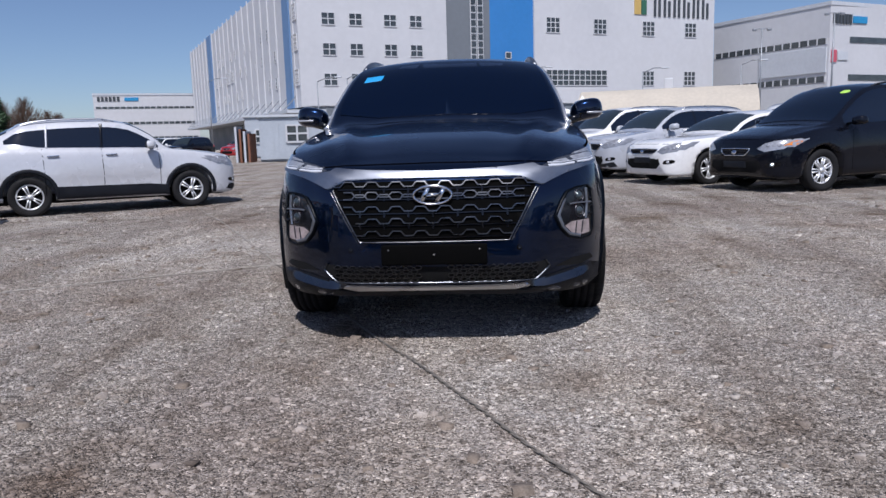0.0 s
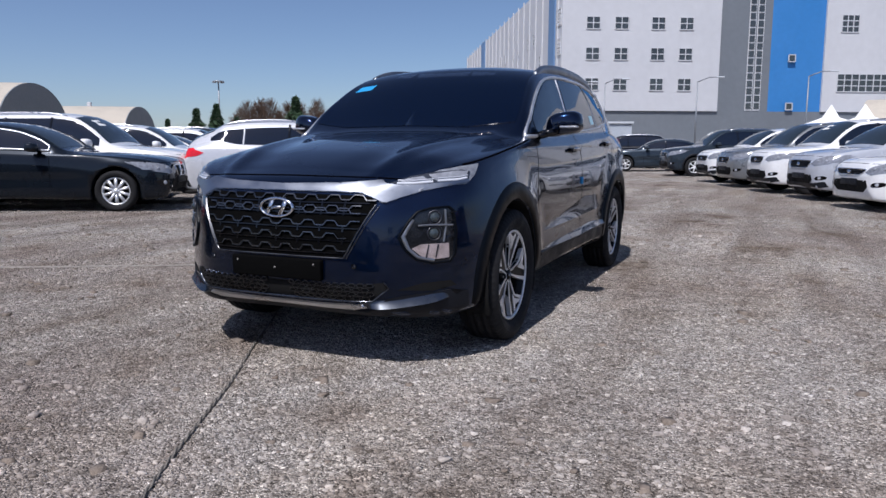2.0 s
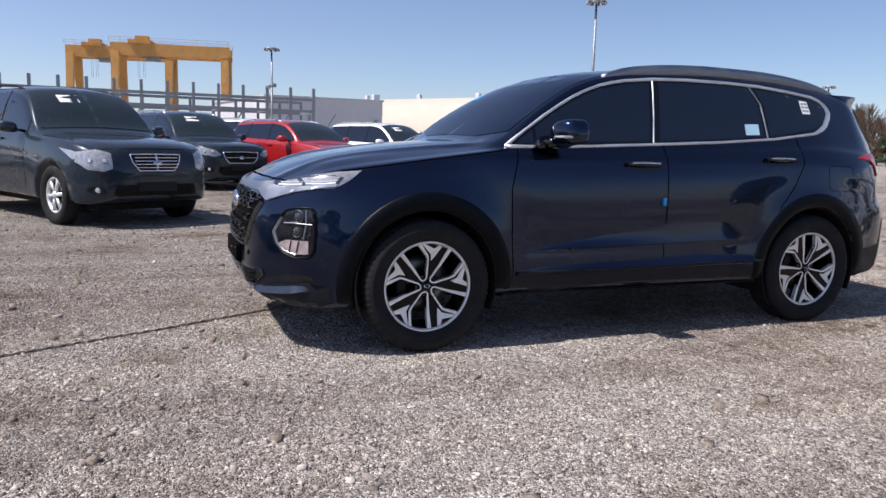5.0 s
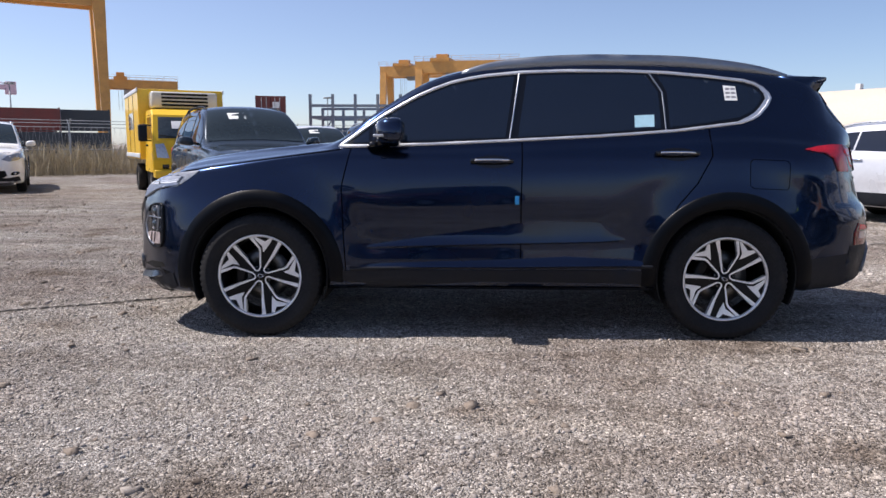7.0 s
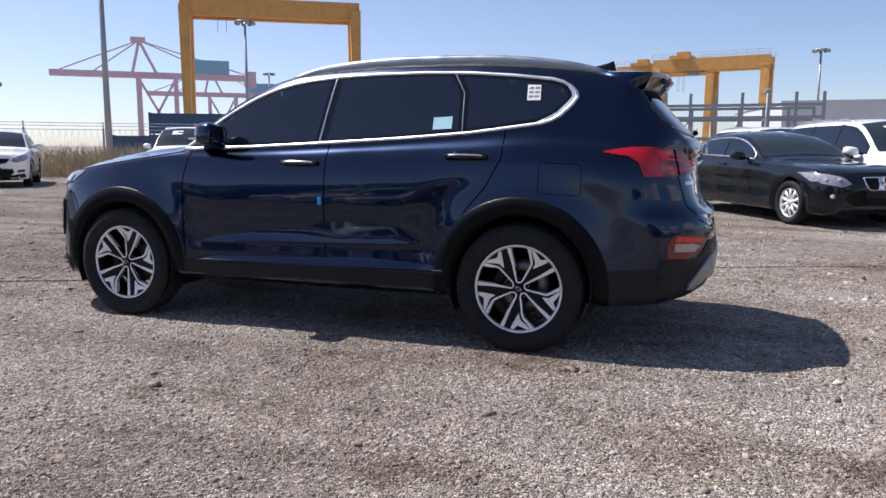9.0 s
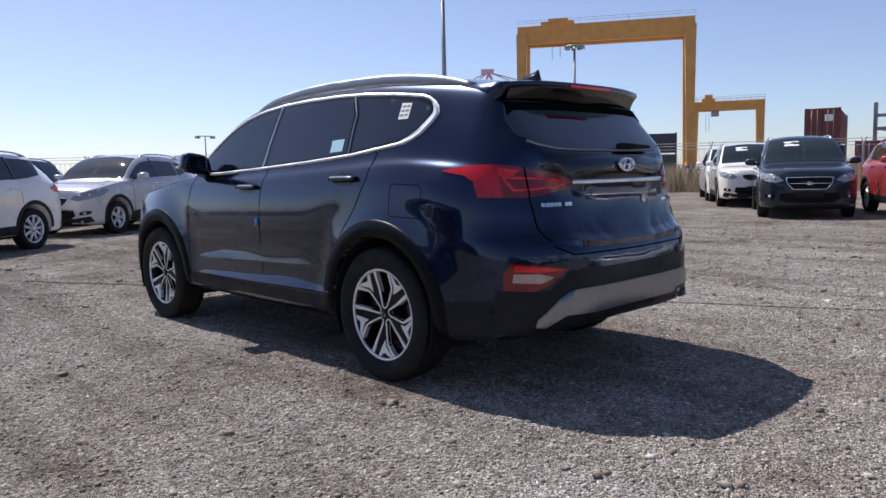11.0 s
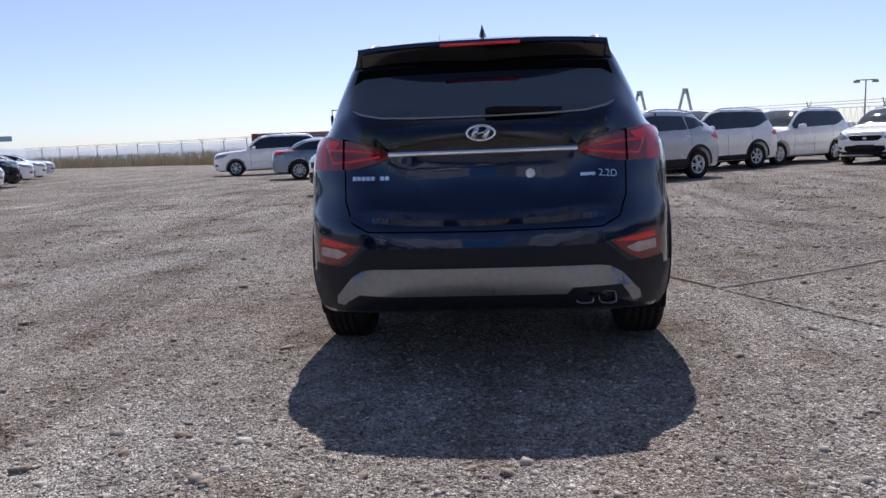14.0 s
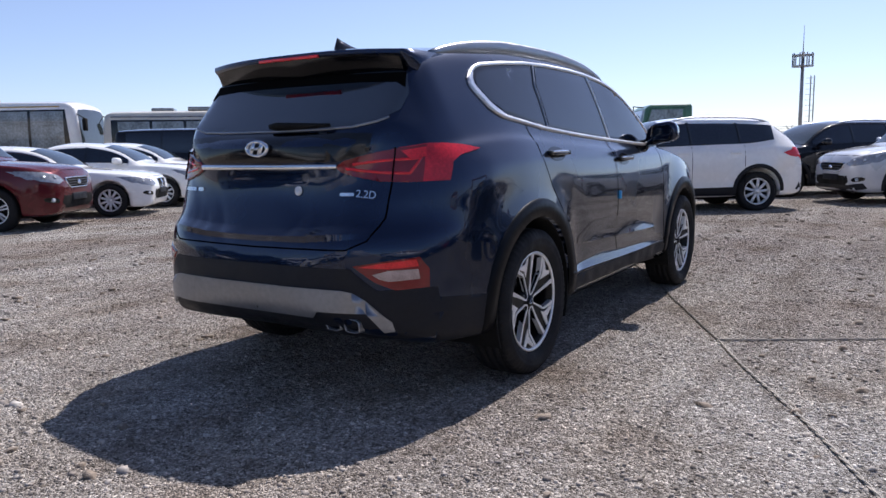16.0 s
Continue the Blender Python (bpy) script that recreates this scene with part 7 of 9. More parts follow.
def body_curves(S):
    L, W, H, belt, hood, nh = S["L"], S["W"], S["H"], S["belt"], S["hood"], S["nh"]
    yc, yt, yr, kind = S["yc"], S["yt"], S["yr"], S["kind"]
    f, r = -L / 2, L / 2
    deck, yd = S.get("deck", 1.0), S.get("yd", r - 0.5)
    zt = [(f, nh * 0.78), (f + 0.03, nh * 0.9), (f + 0.1, nh), (f + 0.35, nh + 0.4 * (hood - nh)), (yc - 0.3, hood - 0.03), (yc, hood), (yc + 0.07, hood + 0.04),
          ((yc + yt) / 2, hood + 0.56 * (H - hood)), (yt, H - 0.055), (yt + 0.35, H - 0.012), ((yt + yr) / 2 + 0.2, H), (yr, H - S.get("fall", 0.045))]
    zr = [(f, nh * 0.76), (f + 0.03, nh * 0.87), (f + 0.1, nh * 0.97), (f + 0.5, nh + 0.36 * (hood - nh)), (yc - 0.1, hood - 0.04), (yc + 0.05, hood - 0.01), ((yc + yt) / 2, hood + 0.44 * (H - hood)), (yt, H - 0.125), (yt + 0.35, H - 0.085), (yr, H - 0.07 - S.get("fall", 0.045))]
    wr = [(f, 0.2), (f + 0.05, 0.42), (f + 0.15, 0.55), (f + 0.5, 0.68), (yc - 0.1, 0.77), (yc + 0.05, 0.85), (yt, 0.72), (yt + 0.5, S.get("top", 0.7)), (yr, S.get("top", 0.7) - 0.03)]
    back = belt - 0.02
    if kind == "sedan":
        back = deck - 0.07
        zt += [((yr + yd) / 2, (H + deck) / 2 + 0.02), (yd, deck + 0.012), (r - 0.15, deck - 0.015), (r - 0.05, deck - 0.1), (r - 0.012, 0.72), (r, 0.6)]
        zr += [((yr + yd) / 2, (H + deck) / 2 - 0.06), (yd, deck - 0.02), (r - 0.15, deck - 0.05), (r - 0.05, deck - 0.14), (r - 0.012, 0.7), (r, 0.59)]
        wr += [((yr + yd) / 2, 0.7), (yd, 0.72), (r - 0.15, 0.62), (r, 0.25)]
    elif kind == "van":
        zt += [(yr + 0.06, H - 0.1), (r - 0.07, belt + 0.1), (r - 0.03, 0.8), (r, 0.62)]
        zr += [(yr + 0.06, H - 0.17), (r - 0.07, belt + 0.02), (r - 0.03, 0.77), (r, 0.6)]
        wr += [(r - 0.07, 0.72), (r, 0.3)]
    else:
        zt += [(yr + 0.1, H - 0.07 - S.get("fall", 0.045)), (r - 0.17, belt + 0.12), (r - 0.08, belt - 0.08), (r - 0.02, 0.76), (r, 0.62)]
        zr += [(yr + 0.1, H - 0.145 - S.get("fall", 0.045)), (r - 0.17, belt + 0.04), (r - 0.08, belt - 0.13), (r - 0.02, 0.73), (r, 0.6)]
        wr += [(yr + 0.1, 0.655), (r - 0.17, 0.7), (r - 0.08, 0.58), (r, 0.25)]
    gz = S.get("low", 0.24)
    zb = [(f, 0.52), (f + 0.03, 0.36), (f + 0.08, gz + 0.02), (f + 0.3, gz - 0.02), (0, gz), (r - 0.3, gz + 0.02), (r - 0.06, gz + 0.08), (r - 0.02, 0.42), (r, 0.52)]
    w = [(f, 0.5), (f + 0.04, 0.68), (f + 0.14, 0.82), (f + 0.4, 0.955), (f + 0.8, 0.985), (0, 1.0), (r - 0.7, 0.985), (r - 0.3, 0.94), (r - 0.1, 0.85), (r - 0.02, 0.72), (r, 0.55)]
    zs = [(f, nh * 0.72), (f + 0.05, nh * 0.86), (f + 0.15, nh * 0.93), (f + 0.5, nh + 0.2 * (belt - nh)), (yc, belt - 0.04), (0, belt), (r - 0.65, min(belt + 0.03, back + 0.05)), (r - 0.25, back), (r - 0.08, back - 0.15), (r - 0.02, 0.68), (r, 0.57)]
    ws = [(f, 0.35), (f + 0.05, 0.58), (f + 0.15, 0.73), (f + 0.5, 0.88), (yc, 0.925), (0, 0.925), (r - 0.65, 0.905), (r - 0.25, 0.86), (r - 0.08, 0.74), (r, 0.35)]
    K = {"zt": zt, "zr": zr, "zb": zb, "zs": zs, "wr": [(y, v * W) for y, v in wr], "w": [(y, v * W) for y, v in w], "ws": [(y, v * W) for y, v in ws]}
    return {k: curve_keys(v) for k, v in K.items()}


def plain_wheel(R, RI, width, spokes, twin, material):
    """Tyre and rim of an ordinary wheel, axis along x, outer face towards +x."""
    tyre = tyre_mesh(R, RI, width, False, 36)
    bm = lathe([(-0.07, RI - 0.02), (-0.07, RI + 0.003), (width * 0.36, RI + 0.003), (width * 0.37, RI - 0.012), (width * 0.2, RI - 0.025)], 36)
    bmesh.ops.create_cone(bm, cap_ends=True, segments=20, radius1=0.05, radius2=0.04, depth=0.05, matrix=Matrix.Translation((width * 0.3, 0, 0)) @ Matrix.Rotation(radians(90), 4, "Y"))
    for i in range(spokes):
        rot = Matrix.Rotation(2 * math.pi * i / spokes, 4, "X")
        for s in ((-1, 1) if twin else (0,)):
            wdt = 0.011 if twin else 0.02
            poly = [(s * 0.012 - wdt, 0.03), (s * 0.012 + wdt, 0.03), (s * 0.03 + wdt * 1.15, RI - 0.008), (s * 0.03 - wdt * 1.15, RI - 0.008)]
            add_prism(bm, poly, -0.02, 0.008, lambda u, v, d, rot=rot: rot @ Vector((width * 0.3 + d, u, v)))
    bmesh.ops.recalc_face_normals(bm, faces=bm.faces)
    rim = bpy.data.meshes.new("rim")
    bm.to_mesh(rim)
    bm.free()
    back = bpy.data.meshes.new("rim_back")
    bm = lathe([(-0.03, 0.0), (-0.03, RI - 0.01), (0.01, RI - 0.01), (0.01, 0.0)], 24)
    bm.to_mesh(back)
    bm.free()
    return tyre, rim, back, material


def make_car(S):
    """A car built from its main measures: skin, glass, lamps, grille, doors, mirrors, wheels."""
    K = body_curves(S)
    L, W, H, nh, kind = S["L"], S["W"], S["H"], S["nh"], S["kind"]
    f, r = -L / 2, L / 2
    yc, yt, yr = S["yc"], S["yt"], S["yr"]
    R = S.get("R", 0.34)
    fa = f + S.get("fo", 0.9)
    ra = fa + S["wb"]

    def shape(x, y, z):
        if x < 0.4 * W:
            return x
        for ya in (fa, ra):
            q = math.hypot(y - ya, z - R)
            x += 0.012 * bell(q, R + 0.1, 0.07)
        return x - 0.018 * bell(z, 0.52, 0.08) * min(1, max(0, (ra - R - y) / 0.3)) * min(1, max(0, (y - fa - R) / 0.3))

    ys = [*np.linspace(f, f + 0.2, 9), *np.linspace(f + 0.26, r - 0.32, 40), *np.linspace(r - 0.26, r, 11)]
    bm = loft_body(K, ys, 3, shape)
    me = bpy.data.meshes.new("shell")
    bm.to_mesh(me)
    bm.free()
    sk = Skin(me)
    out = cut_arches(me, (fa, ra), R + 0.055, R + 0.01, W - 0.33, W + 0.4)
    th = thing("car", "", "")
    part_mesh("body", out, COAT, th)

    def lay(name, poly, axis, side, material, off=0.004, step=0.12, skirt=0.008, label="", parent=None):
        return part(name, sk.patch(poly, axis, side, off, step, skirt), material, parent or th, label)

    def line(name, pts, width, axis, side, material, rise=0.004, parent=None, closed=False):
        return part(name, sk.strip(pts, width, axis, side, rise, closed, 0.1), material, parent or th)

    y0, y1 = yc + 0.1, (S["yd"] - 0.18 if kind == "sedan" else r - S.get("dpillar", 0.42))
    lows, highs = [], []
    for y in np.linspace(y0, y1, 18):
        lo, hi = K["zs"](y) + 0.035, K["zr"](y) - S.get("frame", 0.045)
        if kind == "suv":
            lo += S.get("kick", 0.6) * (hi - lo) * max(0.0, (y - r + 1.15) / (y1 - r + 1.15)) ** 1.7
        if hi - lo > 0.02:
            lows.append((y, lo))
            highs.append((y, hi))
    dlo = highs + lows[::-1]
    glass = S.get("glass", GLASS)
    edge = [(K["wr"](y) - 0.03, K["zr"](y) + 0.01) for y in np.linspace(yc + 0.1, yt - 0.02, 8)]
    top = K["zt"](yt) - 0.012
    screen = edge + [(0.3 * W, top - 0.008), (0, top), (-0.3 * W, top - 0.008)] + [(-x, z) for x, z in edge[::-1]] + [(-0.4 * W, K["zt"](yc) + 0.045), (0, K["zt"](yc) + 0.055), (0.4 * W, K["zt"](yc) + 0.045)]
    ws_part = lay("windscreen", screen, "y", -1, S.get("screen", SCREEN_GLASS), 0.008, 0.07, 0.012, "dark windscreen")
    if S.get("paper"):
        z0 = K["zt"](yt) - 0.20
        lay("notice_sheet", [(-0.36, z0), (-0.06, z0 + 0.01), (-0.06, z0 + 0.11), (-0.36, z0 + 0.1)], "y", -1, PAPER, 0.008, 0.1, 0.002, "white paper notice behind the windscreen")
    if S.get("lime"):
        z0 = K["zt"](yt) - 0.15
        lay("window_sticker", chaikin([(0.42, z0), (0.56, z0), (0.56, z0 + 0.05), (0.42, z0 + 0.05)], 1), "y", -1, LIME, 0.012, 0.1, 0.002, "lime green oval sticker")
    if kind == "sedan":
        e2 = [(K["wr"](y) - 0.05, K["zr"](y) + 0.01) for y in np.linspace(yr + 0.06, S["yd"] - 0.05, 6)]
        z_lo = S["deck"] + 0.035
    elif kind == "van":
        e2 = [(K["wr"](y) - 0.07, K["zr"](y) - 0.03) for y in np.linspace(yr + 0.05, r - 0.08, 4)]
        z_lo = S["belt"] + 0.05
    else:
        e2 = [(K["wr"](y) - 0.05, K["zr"](y) - 0.01) for y in np.linspace(yr + 0.09, r - 0.2, 5)]
        z_lo = S["belt"] + 0.06
    lay("rear_window", e2 + [(0, z_lo)] + [(-x, z) for x, z in e2[::-1]] + [(0, K["zt"](yr + 0.06) - 0.02)], "y", 1, glass, 0.008, 0.08, 0.012, "dark rear window")
    lamp, tail = S.get("lamp", 0.0), S.get("tail", 0.0)
    for s in (1, -1):
        win = lay("side_window", dlo, "x", s, glass, 0.009, 0.08, 0.014, "dark side glass")
        if S.get("trim"):
            line("window_trim", dlo, 0.028, "x", s, S["trim"], 0.016, win, True)
        for y in S["pillars"]:
            line("pillar", [(y + 0.03, K["zs"](y) + 0.03), (y, K["zr"](y) - 0.03)], S.get("cpillar", 0.05) if y > 0.5 else 0.05, "x", s, COAT if "cpillar" in S and y > 0.5 else GLOSS_BLACK, 0.014, win)
        for y in S["doors"]:
            line("door_gap", [(y, K["zs"](y) + 0.01), (y - 0.01, 0.7), (y, 0.34)], 0.01, "x", s, SEAM, 0.0015)
        for y in S["handles"]:
            zz = S["belt"] - 0.09
            pp = sk.at("x", s, y, zz)[0]
            part("door_handle", box((pp.x - 0.005, y - 0.09, zz - 0.014), (pp.x + s * 0.03, y + 0.09, zz + 0.014), 0.006), S.get("handle", COAT), th)
        if S.get("clad"):
            c0, c1, ct = fa + R + 0.06, ra - R - 0.06, S.get("sill", 0.4)
            lay("sill_cladding", [(c0, 0.27), (c0, ct - 0.03), (c0 + 0.35, ct), (c1, ct + 0.02), (c1, 0.28)], "x", s, PLASTIC, 0.008, 0.05, 0.008)
            for ya in (fa, ra):
                arc = [(ya + (R + 0.085) * math.cos(radians(a)), R + 0.01 + (R + 0.085) * math.sin(radians(a))) for a in np.linspace(-12, 192, 18)]
                line("arch_cladding", arc, 0.07, "x", s, PLASTIC, 0.01)
        # lamps
        zl = nh * 0.86
        eye = [(0.5 * W, zl - 0.06), (0.62 * W, zl + 0.03), (0.78 * W, zl + 0.075 + lamp), (0.935 * W, zl + 0.10 + lamp), (0.955 * W, zl + 0.03), (0.87 * W, zl - 0.06), (0.66 * W, zl - 0.105)]
        if S.get("round"):
            eye = [(0.60 * W, zl - 0.13), (0.60 * W, zl + 0.05), (0.74 * W, zl + 0.09), (0.9 * W, zl + 0.06), (0.93 * W, zl - 0.06), (0.85 * W, zl - 0.15), (0.7 * W, zl - 0.17)]
        hd = lay("headlamp", [(s * u, v) for u, v in eye], "y", -1, S.get("lens", LAMP_MID), 0.006, 0.06, 0.01, "clear headlamp")
        cx, cz = sum(u for u, v in eye) / len(eye), sum(v for u, v in eye) / len(eye)
        for q in (-0.07, 0.06):
            pp, nn = sk.at("y", -1, s * (cx + q), cz)
            part("lamp_reflector", lathe([(0, 0.0), (0, 0.032), (0.008, 0.027), (0.006, 0.0)], 14, m=Matrix.Translation(pp + nn * 0.007) @ nn.to_track_quat("X", "Z").to_matrix().to_4x4()), LAMP_CLEAR, hd)
        if S.get("amber"):
            lay("indicator", [(s * u, v) for u, v in ((0.86 * W, zl - 0.01), (0.92 * W, zl + 0.07), (0.95 * W, zl + 0.06), (0.945 * W, zl))], "y", -1, AMBER, 0.009, 0.06, 0.003, "amber indicator", hd)
        fl = lay("fog_lamp", chaikin([(s * 0.66 * W, 0.42), (s * 0.85 * W, 0.43), (s * 0.87 * W, 0.51), (s * 0.70 * W, 0.50)], 1), "y", -1, GLOSS_BLACK, 0.004, 0.08, 0.006)
        pp, nn = sk.at("y", -1, s * 0.77 * W, 0.465)
        part("fog_lens", lathe([(0, 0.0), (0, 0.035), (0.008, 0.03), (0.008, 0.0)], 14, m=Matrix.Translation(pp + nn * 0.005) @ nn.to_track_quat("X", "Z").to_matrix().to_4x4()), LAMP_CLEAR, fl)
        zt0 = (S["deck"] if kind == "sedan" else S["belt"]) - 0.08
        tl = [(0.60 * W, zt0 - 0.03), (0.72 * W, zt0 + 0.05), (0.86 * W, zt0 + 0.07), (0.9 * W, zt0 + 0.03), (0.9 * W, zt0 - 0.08 - tail), (0.82 * W, zt0 - 0.13 - tail), (0.66 * W, zt0 - 0.1)]
        tp = lay("tail_lamp", [(s * u, v) for u, v in tl], "y", 1, RED_LENS, 0.008, 0.05, 0.01, "red tail lamp")
        lay("tail_clear", [(s * u, v) for u, v in ((0.70 * W, zt0 - 0.05), (0.80 * W, zt0 - 0.03), (0.80 * W, zt0 - 0.08), (0.71 * W, zt0 - 0.085))], "y", 1, LAMP_CLEAR, 0.011, 0.08, 0.002, "", tp)
        side_tail = [(r - 0.46, zt0 - 0.02), (r - 0.3, zt0 + 0.035), (r - 0.17, zt0 + 0.03), (r - 0.15, zt0 - 0.05), (r - 0.2, zt0 - 0.1), (r - 0.34, zt0 - 0.075)]
        part("lens_wrap", sk.patch(side_tail, "x", s, 0.009, 0.05, 0.01), RED_LENS, tp)
        part("lens_wrap", sk.patch([(f + 0.26, zl - 0.03), (f + 0.27, zl + 0.045), (f + 0.44, zl + 0.075), (f + 0.68, zl + 0.10), (f + 0.5, zl + 0.03), (f + 0.38, zl - 0.03)], "x", s, 0.007, 0.05, 0.008), S.get("lens", LAMP_MID), hd)
        lay("bumper_reflector", [(s * 0.66 * W, 0.42), (s * 0.85 * W, 0.43), (s * 0.85 * W, 0.46), (s * 0.66 * W, 0.45)], "y", 1, RED_DEEP, 0.004, 0.08, 0.004)
        # mirrors
        bm = bmesh.new()
        bmesh.ops.create_uvsphere(bm, u_segments=16, v_segments=10, radius=1)
        for v in bm.verts:
            q = [math.copysign(abs(c) ** 0.6, c) for c in v.co]
            v.co = Vector((s * (W + 0.11) + 0.112 * q[0] * (1 - 0.12 * q[2]), yc + 0.42 + (0.1 if q[1] < 0 else 0.055) * q[1] + 0.03 * max(0, q[0] * s), S["belt"] + 0.06 + 0.072 * q[2] + 0.012 * q[0] * s))
        mp = part("wing_mirror", bm, S.get("mirror", COAT), th)
        part("mirror_glass", box((s * (W + 0.11) - 0.085, yc + 0.478, S["belt"] + 0.01), (s * (W + 0.11) + 0.085, yc + 0.49, S["belt"] + 0.11), 0.02), GLASS, mp)
        part("mirror_foot", add_beam(bmesh.new(), (s * (W - 0.09), yc + 0.38, S["belt"] + 0.01), (s * (W + 0.06), yc + 0.42, S["belt"] + 0.03), 0.06, 0.035), GLOSS_BLACK, mp)
        if S.get("rails"):
            bm = bmesh.new()
            rows = []
            for t in np.linspace(0, 1, 17):
                y = yt + 0.12 + t * (yr - yt - 0.1)
                x = s * K["wr"](y) * 0.93
                z = sk.at("z", 1, x, y)[0].z + 0.05 * (1 - abs(2 * t - 1) ** 4) - 0.004
                rows.append([bm.verts.new((x + 0.018 * cx, y, z + 0.016 * cz)) for cx, cz in ((-1, -1), (-1, 0.4), (0, 1), (1, 0.4), (1, -1))])
            for one, two in zip(rows, rows[1:]):
                for j in range(5):
                    bm.faces.new((one[j], one[(j + 1) % 5], two[(j + 1) % 5], two[j]))
            bm.faces.new(rows[0])
            bm.faces.new(rows[-1][::-1])
            bmesh.ops.recalc_face_normals(bm, faces=bm.faces)
            part("roof_rail", bm, S["rails"], th)
    # grille, intake, plate
    gw, g0, g1 = S.get("gw", 0.42) * W, S.get("g0", 0.72) * nh, S.get("g1", 0.87) * nh
    gr = lay("grille", chaikin([(-gw, g1), (gw, g1), (gw * 0.93, (g0 + g1) / 2), (gw * 0.7, g0), (-gw * 0.7, g0), (-gw * 0.93, (g0 + g1) / 2)], 1), "y", -1, UNDER, 0.004, 0.08, 0.006, "black grille")
    for i in range(S.get("slats", 3)):
        z = g0 + (g1 - g0) * (i + 1) / (S.get("slats", 3) + 1)
        line("grille_slat", [(-gw * 0.85, z), (0, z), (gw * 0.85, z)], 0.014, "y", -1, S.get("slat", DARK_METAL), 0.014, gr)
    if S.get("split"):
        line("grille_split", [(0, g0 + 0.01), (0, g1 - 0.005)], S["split"], "y", -1, CHROME, 0.015, gr)
    line("grille_rim", [(-gw, g1), (0, g1 + 0.006), (gw, g1), (gw * 0.93, (g0 + g1) / 2), (gw * 0.7, g0), (-gw * 0.7, g0), (-gw * 0.93, (g0 + g1) / 2)], 0.018, "y", -1, S.get("rim_mat", CHROME), 0.012, gr, True)
    pp = sk.at("y", -1, 0, (g0 + g1) / 2)[0]
    part("badge", lathe([(0, 0.0), (0, 0.05), (0.01, 0.045), (0.01, 0.0)], 18, m=Matrix.Translation((0, pp.y - 0.012, (g0 + g1) / 2)) @ Matrix.Diagonal((1.2, 1, 0.75, 1)) @ Matrix.Rotation(radians(-90), 4, "Z")), CHROME, gr, "plain chrome badge")
    lay("lower_intake", [(-0.56 * W, 0.53), (0.56 * W, 0.53), (0.6 * W, 0.42), (0.45 * W, 0.33), (-0.45 * W, 0.33), (-0.6 * W, 0.42)], "y", -1, UNDER, 0.004, 0.1, 0.006, "black lower intake")
    if S.get("clad"):
        lay("front_skirt", [(-0.84 * W, 0.4), (-0.6 * W, 0.36), (0.6 * W, 0.36), (0.84 * W, 0.4), (0.88 * W, 0.3), (0.6 * W, 0.24), (-0.6 * W, 0.24), (-0.88 * W, 0.3)], "y", -1, PLASTIC, 0.009, 0.1, 0.008)
        lay("rear_skirt", [(-0.88 * W, 0.48), (0.88 * W, 0.48), (0.9 * W, 0.36), (0.8 * W, 0.31), (-0.8 * W, 0.31), (-0.9 * W, 0.36)], "y", 1, PLASTIC, 0.006, 0.1, 0.008)
    pz = 0.5 if kind != "van" else 0.46
    pp = sk.at("y", -1, 0, pz)[0]
    part("plate_holder", box((-0.26, pp.y - 0.02, pz - 0.055), (0.26, pp.y + 0.03, pz + 0.055), 0.006), PLASTIC, th)
    line("hood_gap", [(-0.8 * W, nh * 0.955), (-0.45 * W, nh * 0.965), (0, nh * 0.97), (0.45 * W, nh * 0.965), (0.8 * W, nh * 0.955)], 0.008, "y", -1, SEAM, 0.0015)
    part("underbody", box((-W * 0.7, f + 0.25, 0.2), (W * 0.7, r - 0.25, 0.36), 0.03), UNDER, th)
    tyre, rim, back, rim_mat = plain_wheel(R, S.get("RI", 0.215), 0.21, *S.get("rim", (5, True, ALLOY)))
    for y in (fa, ra):
        for s in (1, -1):
            wh = new("wheel")
            wh.parent = th
            wh.matrix_basis = Matrix.Translation((s * (W - 0.125), y, R - 0.004)) @ Matrix.Rotation(0 if s > 0 else math.pi, 4, "Z") @ Matrix.Rotation(y * 3.1, 4, "X")
            part_mesh("tyre", tyre, RUBBER, wh)
            part_mesh("rim", rim, rim_mat, wh)
            part_mesh("brake_disc", back, UNDER, wh)
    return th


